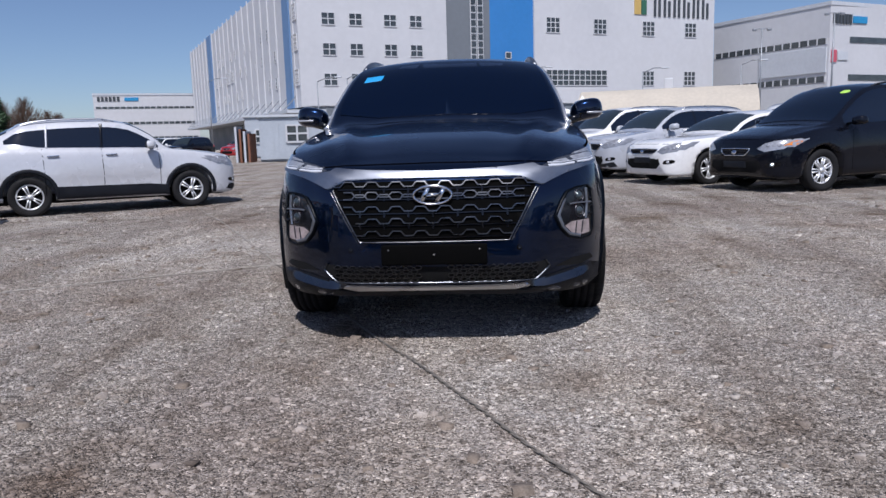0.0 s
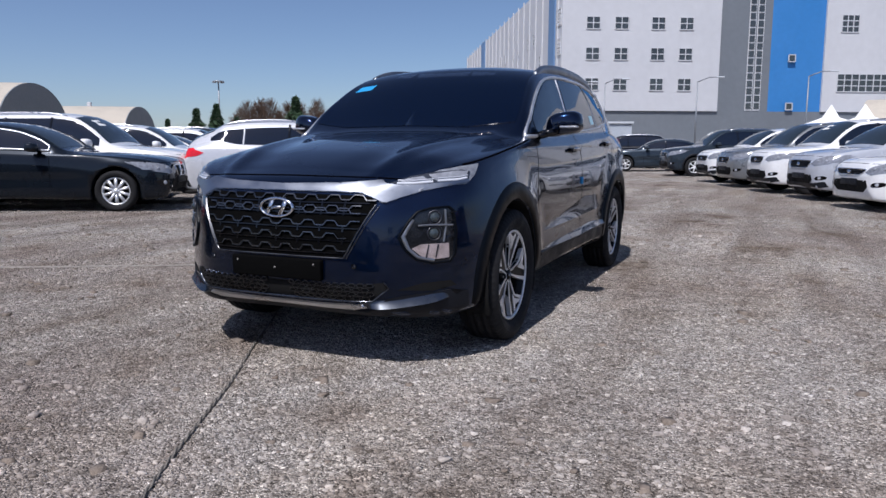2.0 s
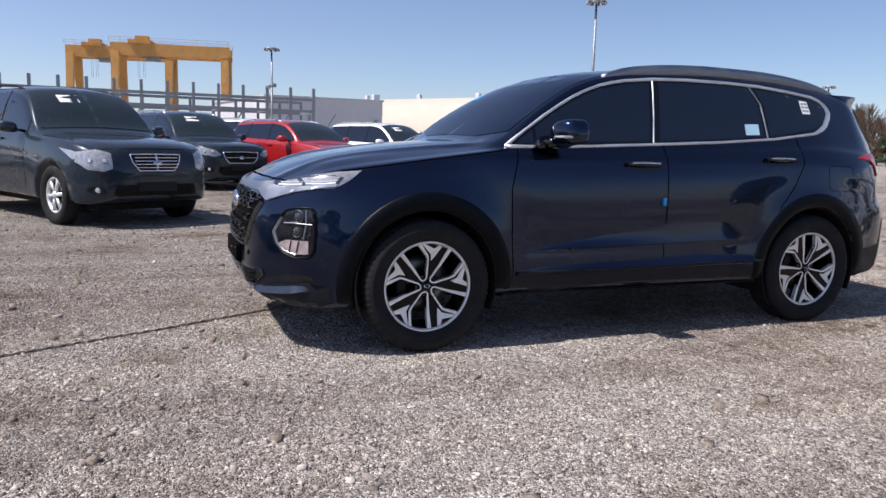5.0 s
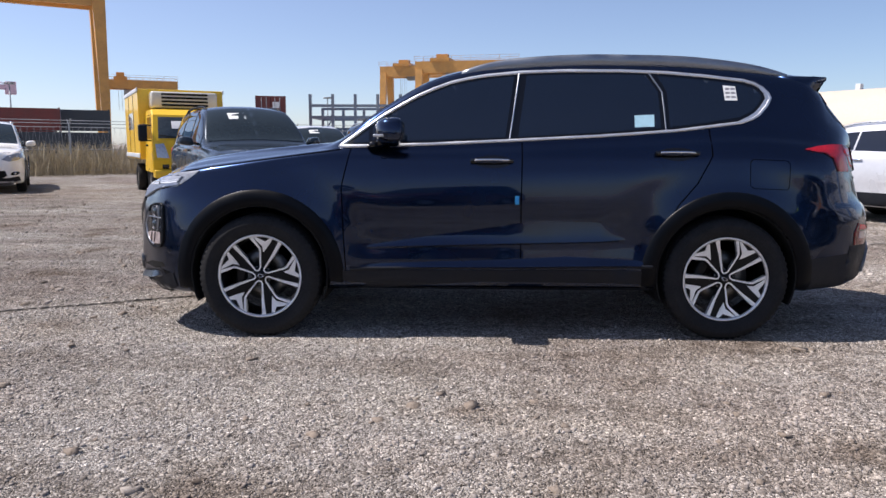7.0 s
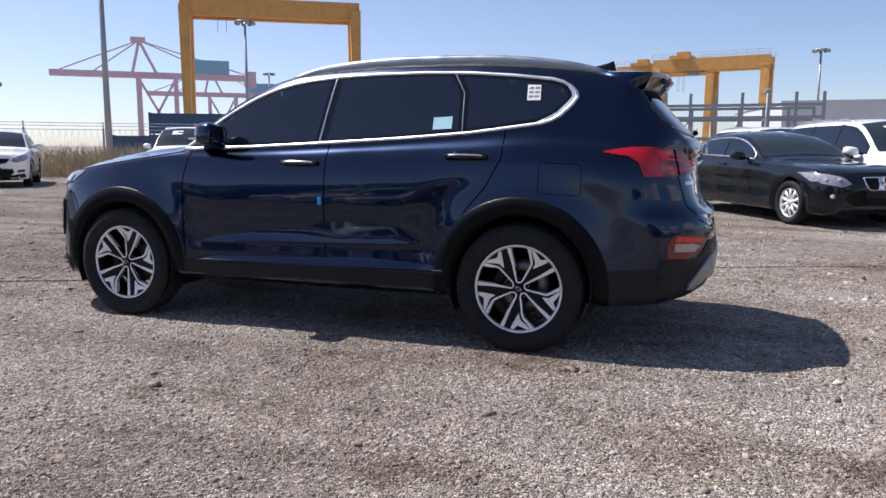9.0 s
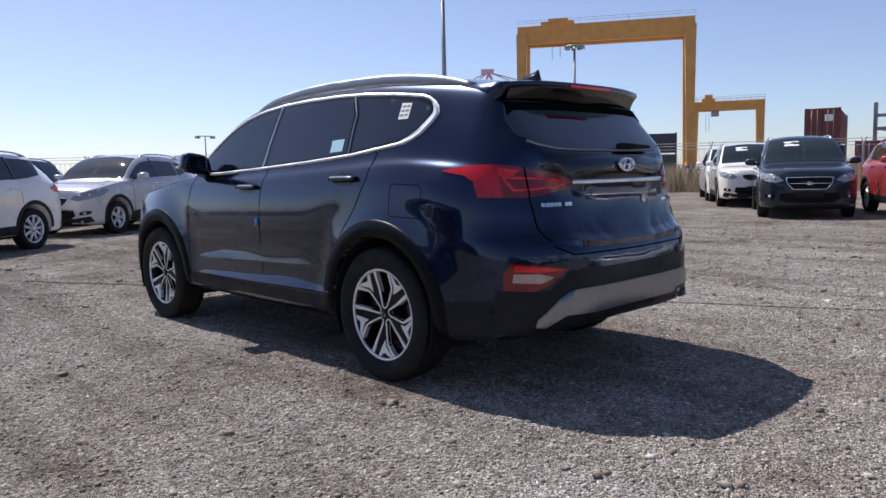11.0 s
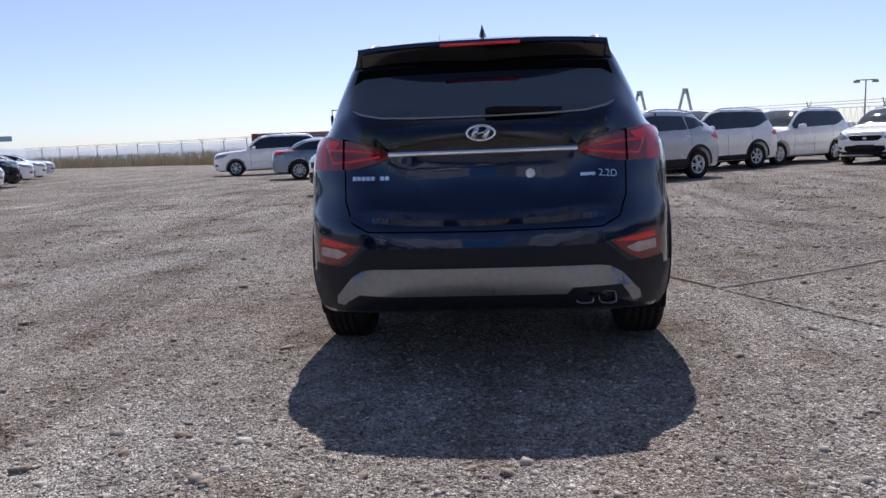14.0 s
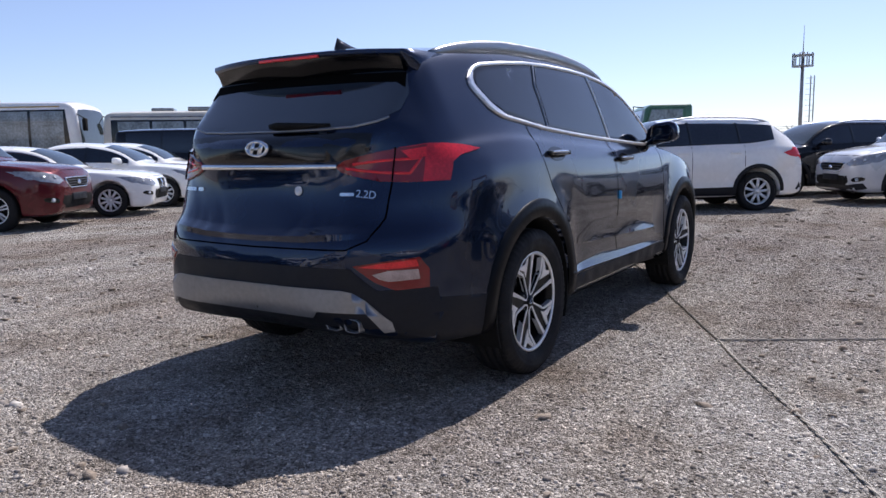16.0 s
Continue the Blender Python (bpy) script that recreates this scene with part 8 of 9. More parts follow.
SUV = dict(kind="suv", L=4.42, W=0.91, H=1.66, belt=1.06, hood=1.09, nh=0.93, yc=-1.05, yt=-0.25, yr=1.55, wb=2.64, fo=0.9, R=0.34, pillars=(0.12, 0.98), doors=(-0.78, 0.16, 1.08), handles=(0.0, 0.92))
TYPES = {
    "suv_low": dict(SUV, clad=True, cpillar=0.032, fall=0.085, yr=1.42, sill=0.47, belt=1.1, frame=0.085, kick=0.8, handle=CHROME, rails=SATIN, slats=2, gw=0.45, g0=0.66, g1=0.82, lamp=0.03, rim=(5, True, ALLOY)),
    "suv_short": dict(SUV, L=4.44, H=1.63, clad=True, rails=SATIN, belt=1.09, gw=0.5, g0=0.71, g1=0.87, slats=4, slat=PLASTIC, lamp=0.025, RI=0.23, rim=(9, False, ALLOY), yr=1.6, dpillar=0.6, kick=0.2, fall=0.06),
    "suv_tall": dict(SUV, L=4.6, W=0.93, H=1.74, belt=1.1, hood=1.13, nh=0.98, rails=SATIN, clad=True, yr=1.75, wb=2.7, paper=True, gw=0.4, rim=(6, False, ALLOY), R=0.35),
    "suv_long": dict(SUV, L=4.65, W=0.93, H=1.72, belt=1.08, hood=1.1, nh=0.95, rails=SATIN, yr=1.72, wb=2.7, gw=0.44, g0=0.68, g1=0.84, rim=(6, True, ALLOY), pillars=(0.12, 1.05)),
    "suv_square": dict(SUV, L=4.72, W=0.935, H=1.8, belt=1.14, hood=1.17, nh=1.0, yc=-1.0, yr=1.85, wb=2.82, fo=0.88, rails=PLASTIC, round=True, lens=LAMP_CLEAR, gw=0.36, g0=0.7, g1=0.9, slats=4, slat=CHROME, split=0.02, paper=True, R=0.37, RI=0.225, rim=(6, False, ALLOY), low=0.3, doors=(-0.74, 0.2, 1.12)),
    "suv_broad": dict(SUV, L=4.65, W=0.925, H=1.74, belt=1.1, hood=1.12, nh=0.97, rails=SATIN, yr=1.7, wb=2.71, gw=0.46, g0=0.62, g1=0.86, slats=1, slat=CHROME, paper=True, R=0.36, RI=0.23, rim=(5, False, ALLOY)),
    "sedan_long": dict(kind="sedan", L=4.9, W=0.925, H=1.46, belt=0.97, hood=1.0, nh=0.82, yc=-0.85, yt=-0.05, yr=1.0, yd=1.75, deck=1.07, wb=2.97, fo=0.83, R=0.335, RI=0.225, pillars=(0.3,), doors=(-0.62, 0.34, 1.2), handles=(0.2, 1.08), trim=SATIN, gw=0.3, g0=0.68, g1=0.9, slats=0, split=0.1, rim=(10, False, ALLOY), low=0.2),
    "sedan": dict(kind="sedan", L=4.8, W=0.915, H=1.45, belt=0.97, hood=1.0, nh=0.84, yc=-0.95, yt=-0.12, yr=1.0, yd=1.78, deck=1.06, wb=2.8, fo=0.95, R=0.33, pillars=(0.22,), doors=(-0.68, 0.26, 1.15), handles=(0.12, 1.02), gw=0.5, g0=0.74, g1=0.85, slats=2, slat=PLASTIC, rim=(5, True, ALLOY), low=0.2, lamp=0.02),
    "compact": dict(kind="sedan", L=4.5, W=0.89, H=1.43, belt=0.95, hood=0.98, nh=0.82, yc=-0.92, yt=-0.1, yr=0.95, yd=1.7, deck=1.04, wb=2.72, fo=0.85, R=0.32, pillars=(0.2,), doors=(-0.66, 0.24, 1.1), handles=(0.1, 0.98), gw=0.34, g0=0.66, g1=0.86, slats=3, rim=(10, False, ALLOY), low=0.2),
    "hatch": dict(SUV, L=4.2, W=0.89, H=1.48, belt=0.98, hood=1.01, nh=0.86, yc=-0.95, yt=-0.15, yr=1.5, wb=2.58, fo=0.88, R=0.32, low=0.2, gw=0.4, rim=(5, True, ALLOY)),
    "minivan": dict(kind="van", lens=LAMP_CLEAR, screen=GLASS, lime=True, L=4.95, W=0.985, H=1.8, belt=1.08, hood=1.12, nh=0.9, yc=-1.35, yt=-0.35, yr=2.2, wb=3.02, fo=0.96, R=0.35, RI=0.22, pillars=(0.05, 1.15), doors=(-0.9, 0.1, 1.25), handles=(-0.05, 0.3), gw=0.34, g0=0.68, g1=0.8, slats=2, amber=True, rails=PLASTIC, rim=(7, True, ALLOY), handle=CHROME, mirror=COAT),
    "van": dict(kind="van", lens=LAMP_CLEAR, lamp=0.07, screen=GLASS, L=5.1, W=0.96, H=1.92, belt=1.14, hood=1.16, nh=0.95, yc=-1.6, yt=-0.7, yr=2.35, wb=3.2, fo=0.95, R=0.34, RI=0.2, pillars=(-0.1, 1.1), doors=(-1.0, 0.0, 1.25), handles=(-0.15, 0.2), gw=0.32, g0=0.64, g1=0.78, slats=3, slat=CHROME, rim=(8, False, ALLOY), top=0.78),
}
templates = {k: make_car(v) for k, v in TYPES.items()}


def park(kind, x, y, heading, coat, name, label, category="car", size=1.0):
    c = copy_thing(templates[kind], pose(x, y, ground_height(x, y), 0, 0, heading + 90) @ Matrix.Scale(size, 4))
    c.name = name
    tagged(c, label, category)
    for o in c.children_recursive:
        if o.type == "MESH" and o.material_slots and o.material_slots[0].material == COAT:
            o.material_slots[0].link = "OBJECT"
            o.material_slots[0].material = coat
    return c


# the row that faces the camera's start
f1 = 203
park("minivan", 6.75, 7.95, f1, PAINT_BLACK, "minivan", "black minivan with amber-tipped headlamps parked in the row", "van")
park("sedan", 5.6, 10.2, f1, PAINT_WHITE, "sedan", "white sedan with a wide black grille parked in the row")
park("suv_short", 4.7, 12.5, f1, PAINT_SILVER, "sport_utility_car", "silver sport utility car with black lower bumper")
park("suv_tall", 3.9, 14.8, f1, PAINT_WHITE, "sport_utility_car", "white sport utility car parked nose out")
park("suv_long", 3.05, 17.1, f1, PAINT_MID, "sport_utility_car", "grey sport utility car parked nose out")
park("suv_short", 2.2, 19.4, f1, PAINT_WHITE, "sport_utility_car", "white sport utility car with black arches")
park("suv_tall", 0.5, 24.2, f1, PAINT_GREY, "sport_utility_car", "dark grey sport utility car parked nose out")
park("sedan", -2.6, 29.2, f1 - 12, PAINT_GREY, "sedan", "dark grey sedan at the end of the row")
park("suv_long", -5.0, 34.0, f1 - 12, PAINT_BLACK, "sport_utility_car", "black sport utility car at the far end of the row")
park("suv_long", 6.6, 15.8, 23, PAINT_BLACK, "sport_utility_car", "black sport utility car in the second row")
park("suv_short", 8.3, 11.4, 23, PAINT_WHITE, "sport_utility_car", "white sport utility car in the second row")
# the cars on the other side of the aisle
park("suv_low", -6.82, 7.51, 33.3, PAINT_PALE, "sport_utility_car", "pale silver sport utility car with black sills and roof rails")
park("sedan_long", -9.38, 3.40, 30.4, PAINT_SLATE, "sedan", "dark slate sedan with chrome window trim and multi-spoke wheels")
park("suv_tall", -10.45, 5.2, 26, PAINT_WHITE, "sport_utility_car", "white sport utility car with a paper notice in its windscreen")
park("suv_short", -11.9, 8.2, 31, PAINT_WHITE, "sport_utility_car", "white sport utility car in the side row")
park("sedan", -13.1, 10.4, 31, PAINT_WHITE, "sedan", "white sedan in the side row")
park("suv_low", -14.4, 12.7, 31, PAINT_WHITE, "sport_utility_car", "white sport utility car at the back of the side row")
park("suv_broad", -15.7, 15.0, 31, PAINT_GREY, "sport_utility_car", "dark grey sport utility car at the back of the side row")
park("suv_short", -14.15, 0.6, 30, PAINT_RED, "sport_utility_car", "red sport utility car with black lower bumper")
park("suv_broad", -14.1, -2.0, 25, PAINT_GREY, "sport_utility_car", "dark grey sport utility car with a split chrome grille")
park("suv_tall", -18.6, 0.2, 30, PAINT_WHITE, "sport_utility_car", "white sport utility car with a paper notice")
park("suv_tall", -17.2, 3.9, 30, PAINT_WHITE, "sport_utility_car", "white sport utility car in the second row")
park("sedan_long", -16.2, 6.4, 30, PAINT_BLACK, "sedan", "black sedan in the second row")
park("suv_short", -17.6, 9.4, 30, PAINT_WHITE, "sport_utility_car", "white sport utility car in the second row")
park("suv_tall", -18.9, 11.8, 30, PAINT_WHITE, "sport_utility_car", "white sport utility car in the second row")
park("sedan", -20.2, 14.2, 30, PAINT_MID, "sedan", "grey four-door sedan in the second row")
park("suv_square", -7.45, -3.95, 30, PAINT_GREY, "sport_utility_car", "dark grey sport utility car with round-cornered lamps and chrome grille")
park("suv_tall", -17.6, -4.7, 30, PAINT_WHITE, "sport_utility_car", "white sport utility car behind the dark grey one")
park("suv_long", -20.4, -6.4, 30, PAINT_WHITE, "sport_utility_car", "white sport utility car near the fence")
park("suv_tall", -13.4, -12.3, 29, PAINT_WHITE, "sport_utility_car", "white sport utility car near the fence", "car")
# behind the starting point
park("suv_short", 1.35, -8.87, 36, PAINT_WHITE, "sport_utility_car", "white sport utility car with dark wheels and black arches")
park("suv_low", 2.4, -12.0, 36, PAINT_WHITE, "sport_utility_car", "white sport utility car with a chrome-barred grille")
park("suv_low", -2.97, -12.47, 34, PAINT_SILVER, "sport_utility_car", "silver sport utility car facing the aisle")
park("suv_short", -0.7, -14.2, 40, PAINT_BLACK, "sport_utility_car", "black sport utility car between two paler ones")
park("suv_tall", -5.6, -16.6, 30, PAINT_WHITE, "sport_utility_car", "white sport utility car in the back row")
park("suv_long", 10.3, -26.0, 18, PAINT_WHITE, "sport_utility_car", "white sport utility car standing by itself")
park("compact", 6.1, -20.6, 197, PAINT_BLUEGREY, "sedan", "blue-grey compact sedan seen from its rear quarter")
park("suv_short", -11.5, -17.6, 44, PAINT_WHITE, "sport_utility_car", "white sport utility car parked by the fence")
park("suv_long", -8.9, -19.2, 34, PAINT_WHITE, "sport_utility_car", "white sport utility car parked by the fence")
# the long row towards the water
park("suv_long", 10.85, -0.96, 216, PAINT_MAROON, "sport_utility_car", "dark red sport utility car with dusty black bumpers")
park("sedan_long", 11.75, -3.25, 220, PAINT_WHITE, "sedan", "white compact sedan with a split chrome grille", size=0.92)
park("compact", 12.99, -5.53, 218, PAINT_WHITE, "sedan", "white compact sedan in the row")
park("sedan", 14.26, -7.24, 216, PAINT_WHITE, "sedan", "white sedan with a black framed grille")
park("van", 15.95, -10.79, 220, PAINT_BLACK, "passenger_van", "black passenger van with chrome grille bars", "van")
park("suv_tall", 18.12, -14.81, 216, PAINT_BEIGE, "sport_utility_car", "pale beige sport utility car")
park("compact", 19.73, -18.09, 214, PAINT_WHITE, "sedan", "white compact sedan in the long row")
park("suv_tall", 21.09, -20.81, 214, PAINT_BLACK, "sport_utility_car", "dark high-sided utility car")
park("hatch", 23.34, -25.42, 212, PAINT_WHITE, "hatchback", "white hatchback farther along the row")
park("sedan", 25.93, -29.73, 212, PAINT_WHITE, "sedan", "white sedan farther along the row")
park("compact", 28.20, -34.22, 212, PAINT_SILVER, "sedan", "silver sedan at the row's far end")
park("suv_long", -23.5, 52, 250, PAINT_BLACK, "sport_utility_car", "black car far off by the warehouse")
park("hatch", -19.0, 52, 250, PAINT_RED, "hatchback", "red hatchback far off by the warehouse")
park("suv_tall", -26.5, 54, 250, PAINT_WHITE, "sport_utility_car", "white car far off by the warehouse")
for t in templates.values():
    for o in (*t.children_recursive, t):
        bpy.data.objects.remove(o)


# ---- trucks and buses ----
def cab_over(th, W, z0, z1, y0, y1, coat, rake=0.28, glass=None):
    """A forward-control cab: body with raked screen, glass, lamps, mirrors and bumper. Nose towards -y."""
    zm = z0 + (z1 - z0) * 0.5
    prof = [(y0, z0), (y0 - 0.02, z0 + 0.25), (y0 + 0.03, zm), (y0 + rake, z1 - 0.12), (y0 + rake + 0.18, z1), (y1 - 0.05, z1), (y1, z1 - 0.08), (y1, z0)]
    bm = bmesh.new()
    rows = []
    for x, k in ((-W, 0.93), (-W * 0.97, 1.0), (-W * 0.5, 1.0), (0, 1.0), (W * 0.5, 1.0), (W * 0.97, 1.0), (W, 0.93)):
        cy = (y0 + y1) / 2
        rows.append([bm.verts.new((x * (1 - 0.07 * max(0, (z - zm) / (z1 - zm))), cy + (y - cy) * (0.97 if k < 1 else 1), z0 + (z - z0) * (0.985 if k < 1 else 1))) for y, z in prof])
    for one, two in zip(rows, rows[1:]):
        for j in range(8):
            bm.faces.new((one[j], one[(j + 1) % 8], two[(j + 1) % 8], two[j]))
    bm.faces.new(rows[0])
    bm.faces.new(rows[-1][::-1])
    bmesh.ops.recalc_face_normals(bm, faces=bm.faces)
    cab = part("cab", bm, coat, th, smooth=False)
    me = cab.data
    sk = Skin(me)
    part("windscreen", sk.patch([(-W * 0.84, zm + 0.05), (W * 0.84, zm + 0.05), (W * 0.80, z1 - 0.17), (-W * 0.80, z1 - 0.17)], "y", -1, 0.006, 0.15, 0.006), glass or S_GLASS, cab)
    for s in (1, -1):
        part("door_glass", sk.patch([(y0 + 0.2, zm + 0.04), (y0 + rake + 0.2, z1 - 0.17), (y1 - 0.32, z1 - 0.17), (y1 - 0.32, zm + 0.04)], "x", s, 0.006, 0.2, 0.006), glass or S_GLASS, cab)
        part("door_gap", sk.strip([(y0 + 0.14, z0 + 0.1), (y0 + 0.12, zm + 0.05), (y0 + rake + 0.16, z1 - 0.12), (y1 - 0.25, z1 - 0.12), (y1 - 0.25, z0 + 0.1)], 0.012, "x", s, 0.002), SEAM, cab)
        part("headlamp", sk.patch([(s * W * 0.6, z0 + 0.3), (s * W * 0.9, z0 + 0.32), (s * W * 0.92, z0 + 0.6), (s * W * 0.72, z0 + 0.62)], "y", -1, 0.008, 0.1, 0.01), LAMP_CLEAR, cab, "clear headlamp")
        part("fog_lamp", sk.patch([(s * W * 0.62, z0 + 0.08), (s * W * 0.78, z0 + 0.08), (s * W * 0.78, z0 + 0.17), (s * W * 0.62, z0 + 0.17)], "y", -1, 0.008, 0.1, 0.01), LAMP_SMOKE, cab)
        part("mirror", box((s * (W + 0.16) - 0.09, y0 + 0.1, zm - 0.02), (s * (W + 0.16) + 0.09, y0 + 0.22, zm + 0.34), 0.04), PLASTIC, cab)
        part("mirror_arm", add_rod(rod((s * W * 0.97, y0 + 0.25, zm + 0.32), (s * (W + 0.16), y0 + 0.16, zm + 0.34), 0.014, n=6), (s * W * 0.97, y0 + 0.2, zm), (s * (W + 0.16), y0 + 0.16, zm), 0.014, n=6), PLASTIC, cab)
        part("handle", box((s * W - 0.01, y1 - 0.48, zm - 0.12), (s * W + 0.03, y1 - 0.33, zm - 0.08), 0.01), PLASTIC, cab)
    part("bumper", box((-W * 0.98, y0 - 0.07, z0 - 0.12), (W * 0.98, y0 + 0.25, z0 + 0.06), 0.04), coat, cab)
    part("notice_sheet", sk.patch([(-0.42, z1 - 0.42), (-0.08, z1 - 0.42), (-0.08, z1 - 0.26), (-0.42, z1 - 0.26)], "y", -1, 0.012, 0.2, 0.002), PAPER, cab, "white paper notice")
    for s in (-0.3, 0.3):
        part("wiper", add_beam(bmesh.new(), (s, y0 + 0.01, zm + 0.06), (s - 0.4, y0 + 0.03, zm + 0.12), 0.02, 0.02), UNDER, cab)
    return cab


S_GLASS = GLASS_LIGHT
# opaque pale tone paints in the bright sky behind see-through panes
BUS_GLASS = mat("sky_pale_pane", (0.2, 0.235, 0.25), 0.05, 0, 0.5, 0.5, 1.6)
truck_wheel = plain_wheel(0.34, 0.19, 0.2, 6, False, STEEL)
big_wheel = plain_wheel(0.5, 0.29, 0.28, 8, False, STEEL)


def put_wheels(th, kit, spots):
    tyre, rim, back, material = kit
    for x, y, z in spots:
        wh = new("wheel")
        wh.parent = th
        wh.matrix_basis = Matrix.Translation((x, y, z)) @ Matrix.Rotation(0 if x > 0 else math.pi, 4, "Z")
        part_mesh("tyre", tyre, RUBBER, wh)
        part_mesh("rim", rim, material, wh)
        part_mesh("disc", back, UNDER, wh)


tr = thing("refrigerated_truck", "small yellow refrigerated box truck with a cream cooling unit", "truck", pose(-12.95, -7.2, 0, 0, 0, 29 + 90))
cab_over(tr, 0.85, 0.55, 1.9, -2.45, -1.0, PAINT_YELLOW)
bx = part("cargo_box", box((-0.95, -0.95, 0.8), (0.95, 2.3, 2.4), 0.03), PAINT_YELLOW, tr, smooth=False)
for s in (-1, 1):
    part("box_rail", box((s * 0.94, -0.97, 2.33), (s * 0.965, 2.32, 2.42), 0.008), WALL_PALE, bx)
    part("box_sill", box((s * 0.94, -0.97, 0.84), (s * 0.965, 2.32, 0.94), 0.008), WALL_PALE, bx)
    for y in (0.1, 1.2):
        part("box_seam", box((s * 0.945, y - 0.01, 0.95), (s * 0.957, y + 0.01, 2.33)), SEAM, bx, smooth=False)
part("side_graphic", box((0.94, 0.2, 1.5), (0.956, 1.4, 1.9), 0.004), PAINT_BEIGE, bx, "pale worn graphic")
part("side_graphic", box((-0.956, 0.2, 1.5), (-0.94, 1.4, 1.9), 0.004), PAINT_BEIGE, bx)
un = part("cooling_unit", box((-0.72, -1.5, 1.95), (0.72, -0.95, 2.32), 0.06), PAINT_BEIGE, tr, "cream cooling unit")
for z in (2.02, 2.1, 2.18, 2.26):
    part("cooling_louvre", box((-0.5, -1.515, z - 0.022), (0.5, -1.49, z + 0.022)), UNDER, un, smooth=False)
part("frame", box((-0.4, -2.2, 0.45), (0.4, 2.2, 0.7)), UNDER, tr, smooth=False)
put_wheels(tr, truck_wheel, ((0.75, -1.75, 0.335), (-0.75, -1.75, 0.335), (0.75, 0.95, 0.335), (-0.75, 0.95, 0.335), (0.53, 0.95, 0.335), (-0.53, 0.95, 0.335)))

tg = thing("flatbed_truck", "green truck cab with thin mirror arms behind the white cars", "truck", pose(2.4, -18.9, 0, 0, 0, 30 + 90) @ Matrix.Scale(0.86, 4))
cab_over(tg, 1.12, 0.8, 2.7, -3.2, -1.45, PAINT_GREEN, 0.2, BUS_GLASS)
for s in (-1, 1):
    part("mirror_mast", add_rod(rod((s * 1.1, -3.1, 2.6), (s * 1.45, -3.5, 2.62), 0.018, n=6), (s * 1.45, -3.5, 2.62), (s * 1.45, -3.5, 2.0), 0.018, n=6), UNDER, tg)
    part("mast_mirror", box((s * 1.45 - 0.08, -3.55, 2.05), (s * 1.45 + 0.08, -3.47, 2.42), 0.03), UNDER, tg)
part("bed", box((-1.1, -1.3, 0.95), (1.1, 3.6, 1.25), 0.02), PAINT_GREEN, tg, smooth=False)
part("frame", box((-0.5, -3.0, 0.6), (0.5, 3.4, 0.95)), UNDER, tg, smooth=False)
put_wheels(tg, big_wheel, ((0.95, -2.3, 0.495), (-0.95, -2.3, 0.495), (0.95, 2.0, 0.495), (-0.95, 2.0, 0.495)))

tw = thing("light_truck", "small white truck parked by the warehouse", "truck", pose(-17.4, 51, 0, 0, 0, 285 + 90))
cab_over(tw, 0.85, 0.55, 1.98, -2.45, -1.0, PAINT_WHITE)
part("bed", box((-0.85, -0.9, 0.7), (0.85, 2.2, 1.05), 0.02), PAINT_WHITE, tw, smooth=False)
put_wheels(tw, truck_wheel, ((0.75, -1.75, 0.335), (-0.75, -1.75, 0.335), (0.75, 0.95, 0.335), (-0.75, 0.95, 0.335)))
tw2 = thing("box_truck", "white box truck by the warehouse", "truck", pose(-15.2, 55, 0, 0, 0, 285 + 90))
cab_over(tw2, 0.85, 0.55, 1.98, -2.45, -1.0, PAINT_WHITE)
part("cargo_box", box((-0.95, -0.95, 0.85), (0.95, 2.3, 2.62), 0.03), PAINT_WHITE, tw2, smooth=False)
put_wheels(tw2, truck_wheel, ((0.75, -1.75, 0.335), (-0.75, -1.75, 0.335), (0.75, 0.95, 0.335), (-0.75, 0.95, 0.335)))


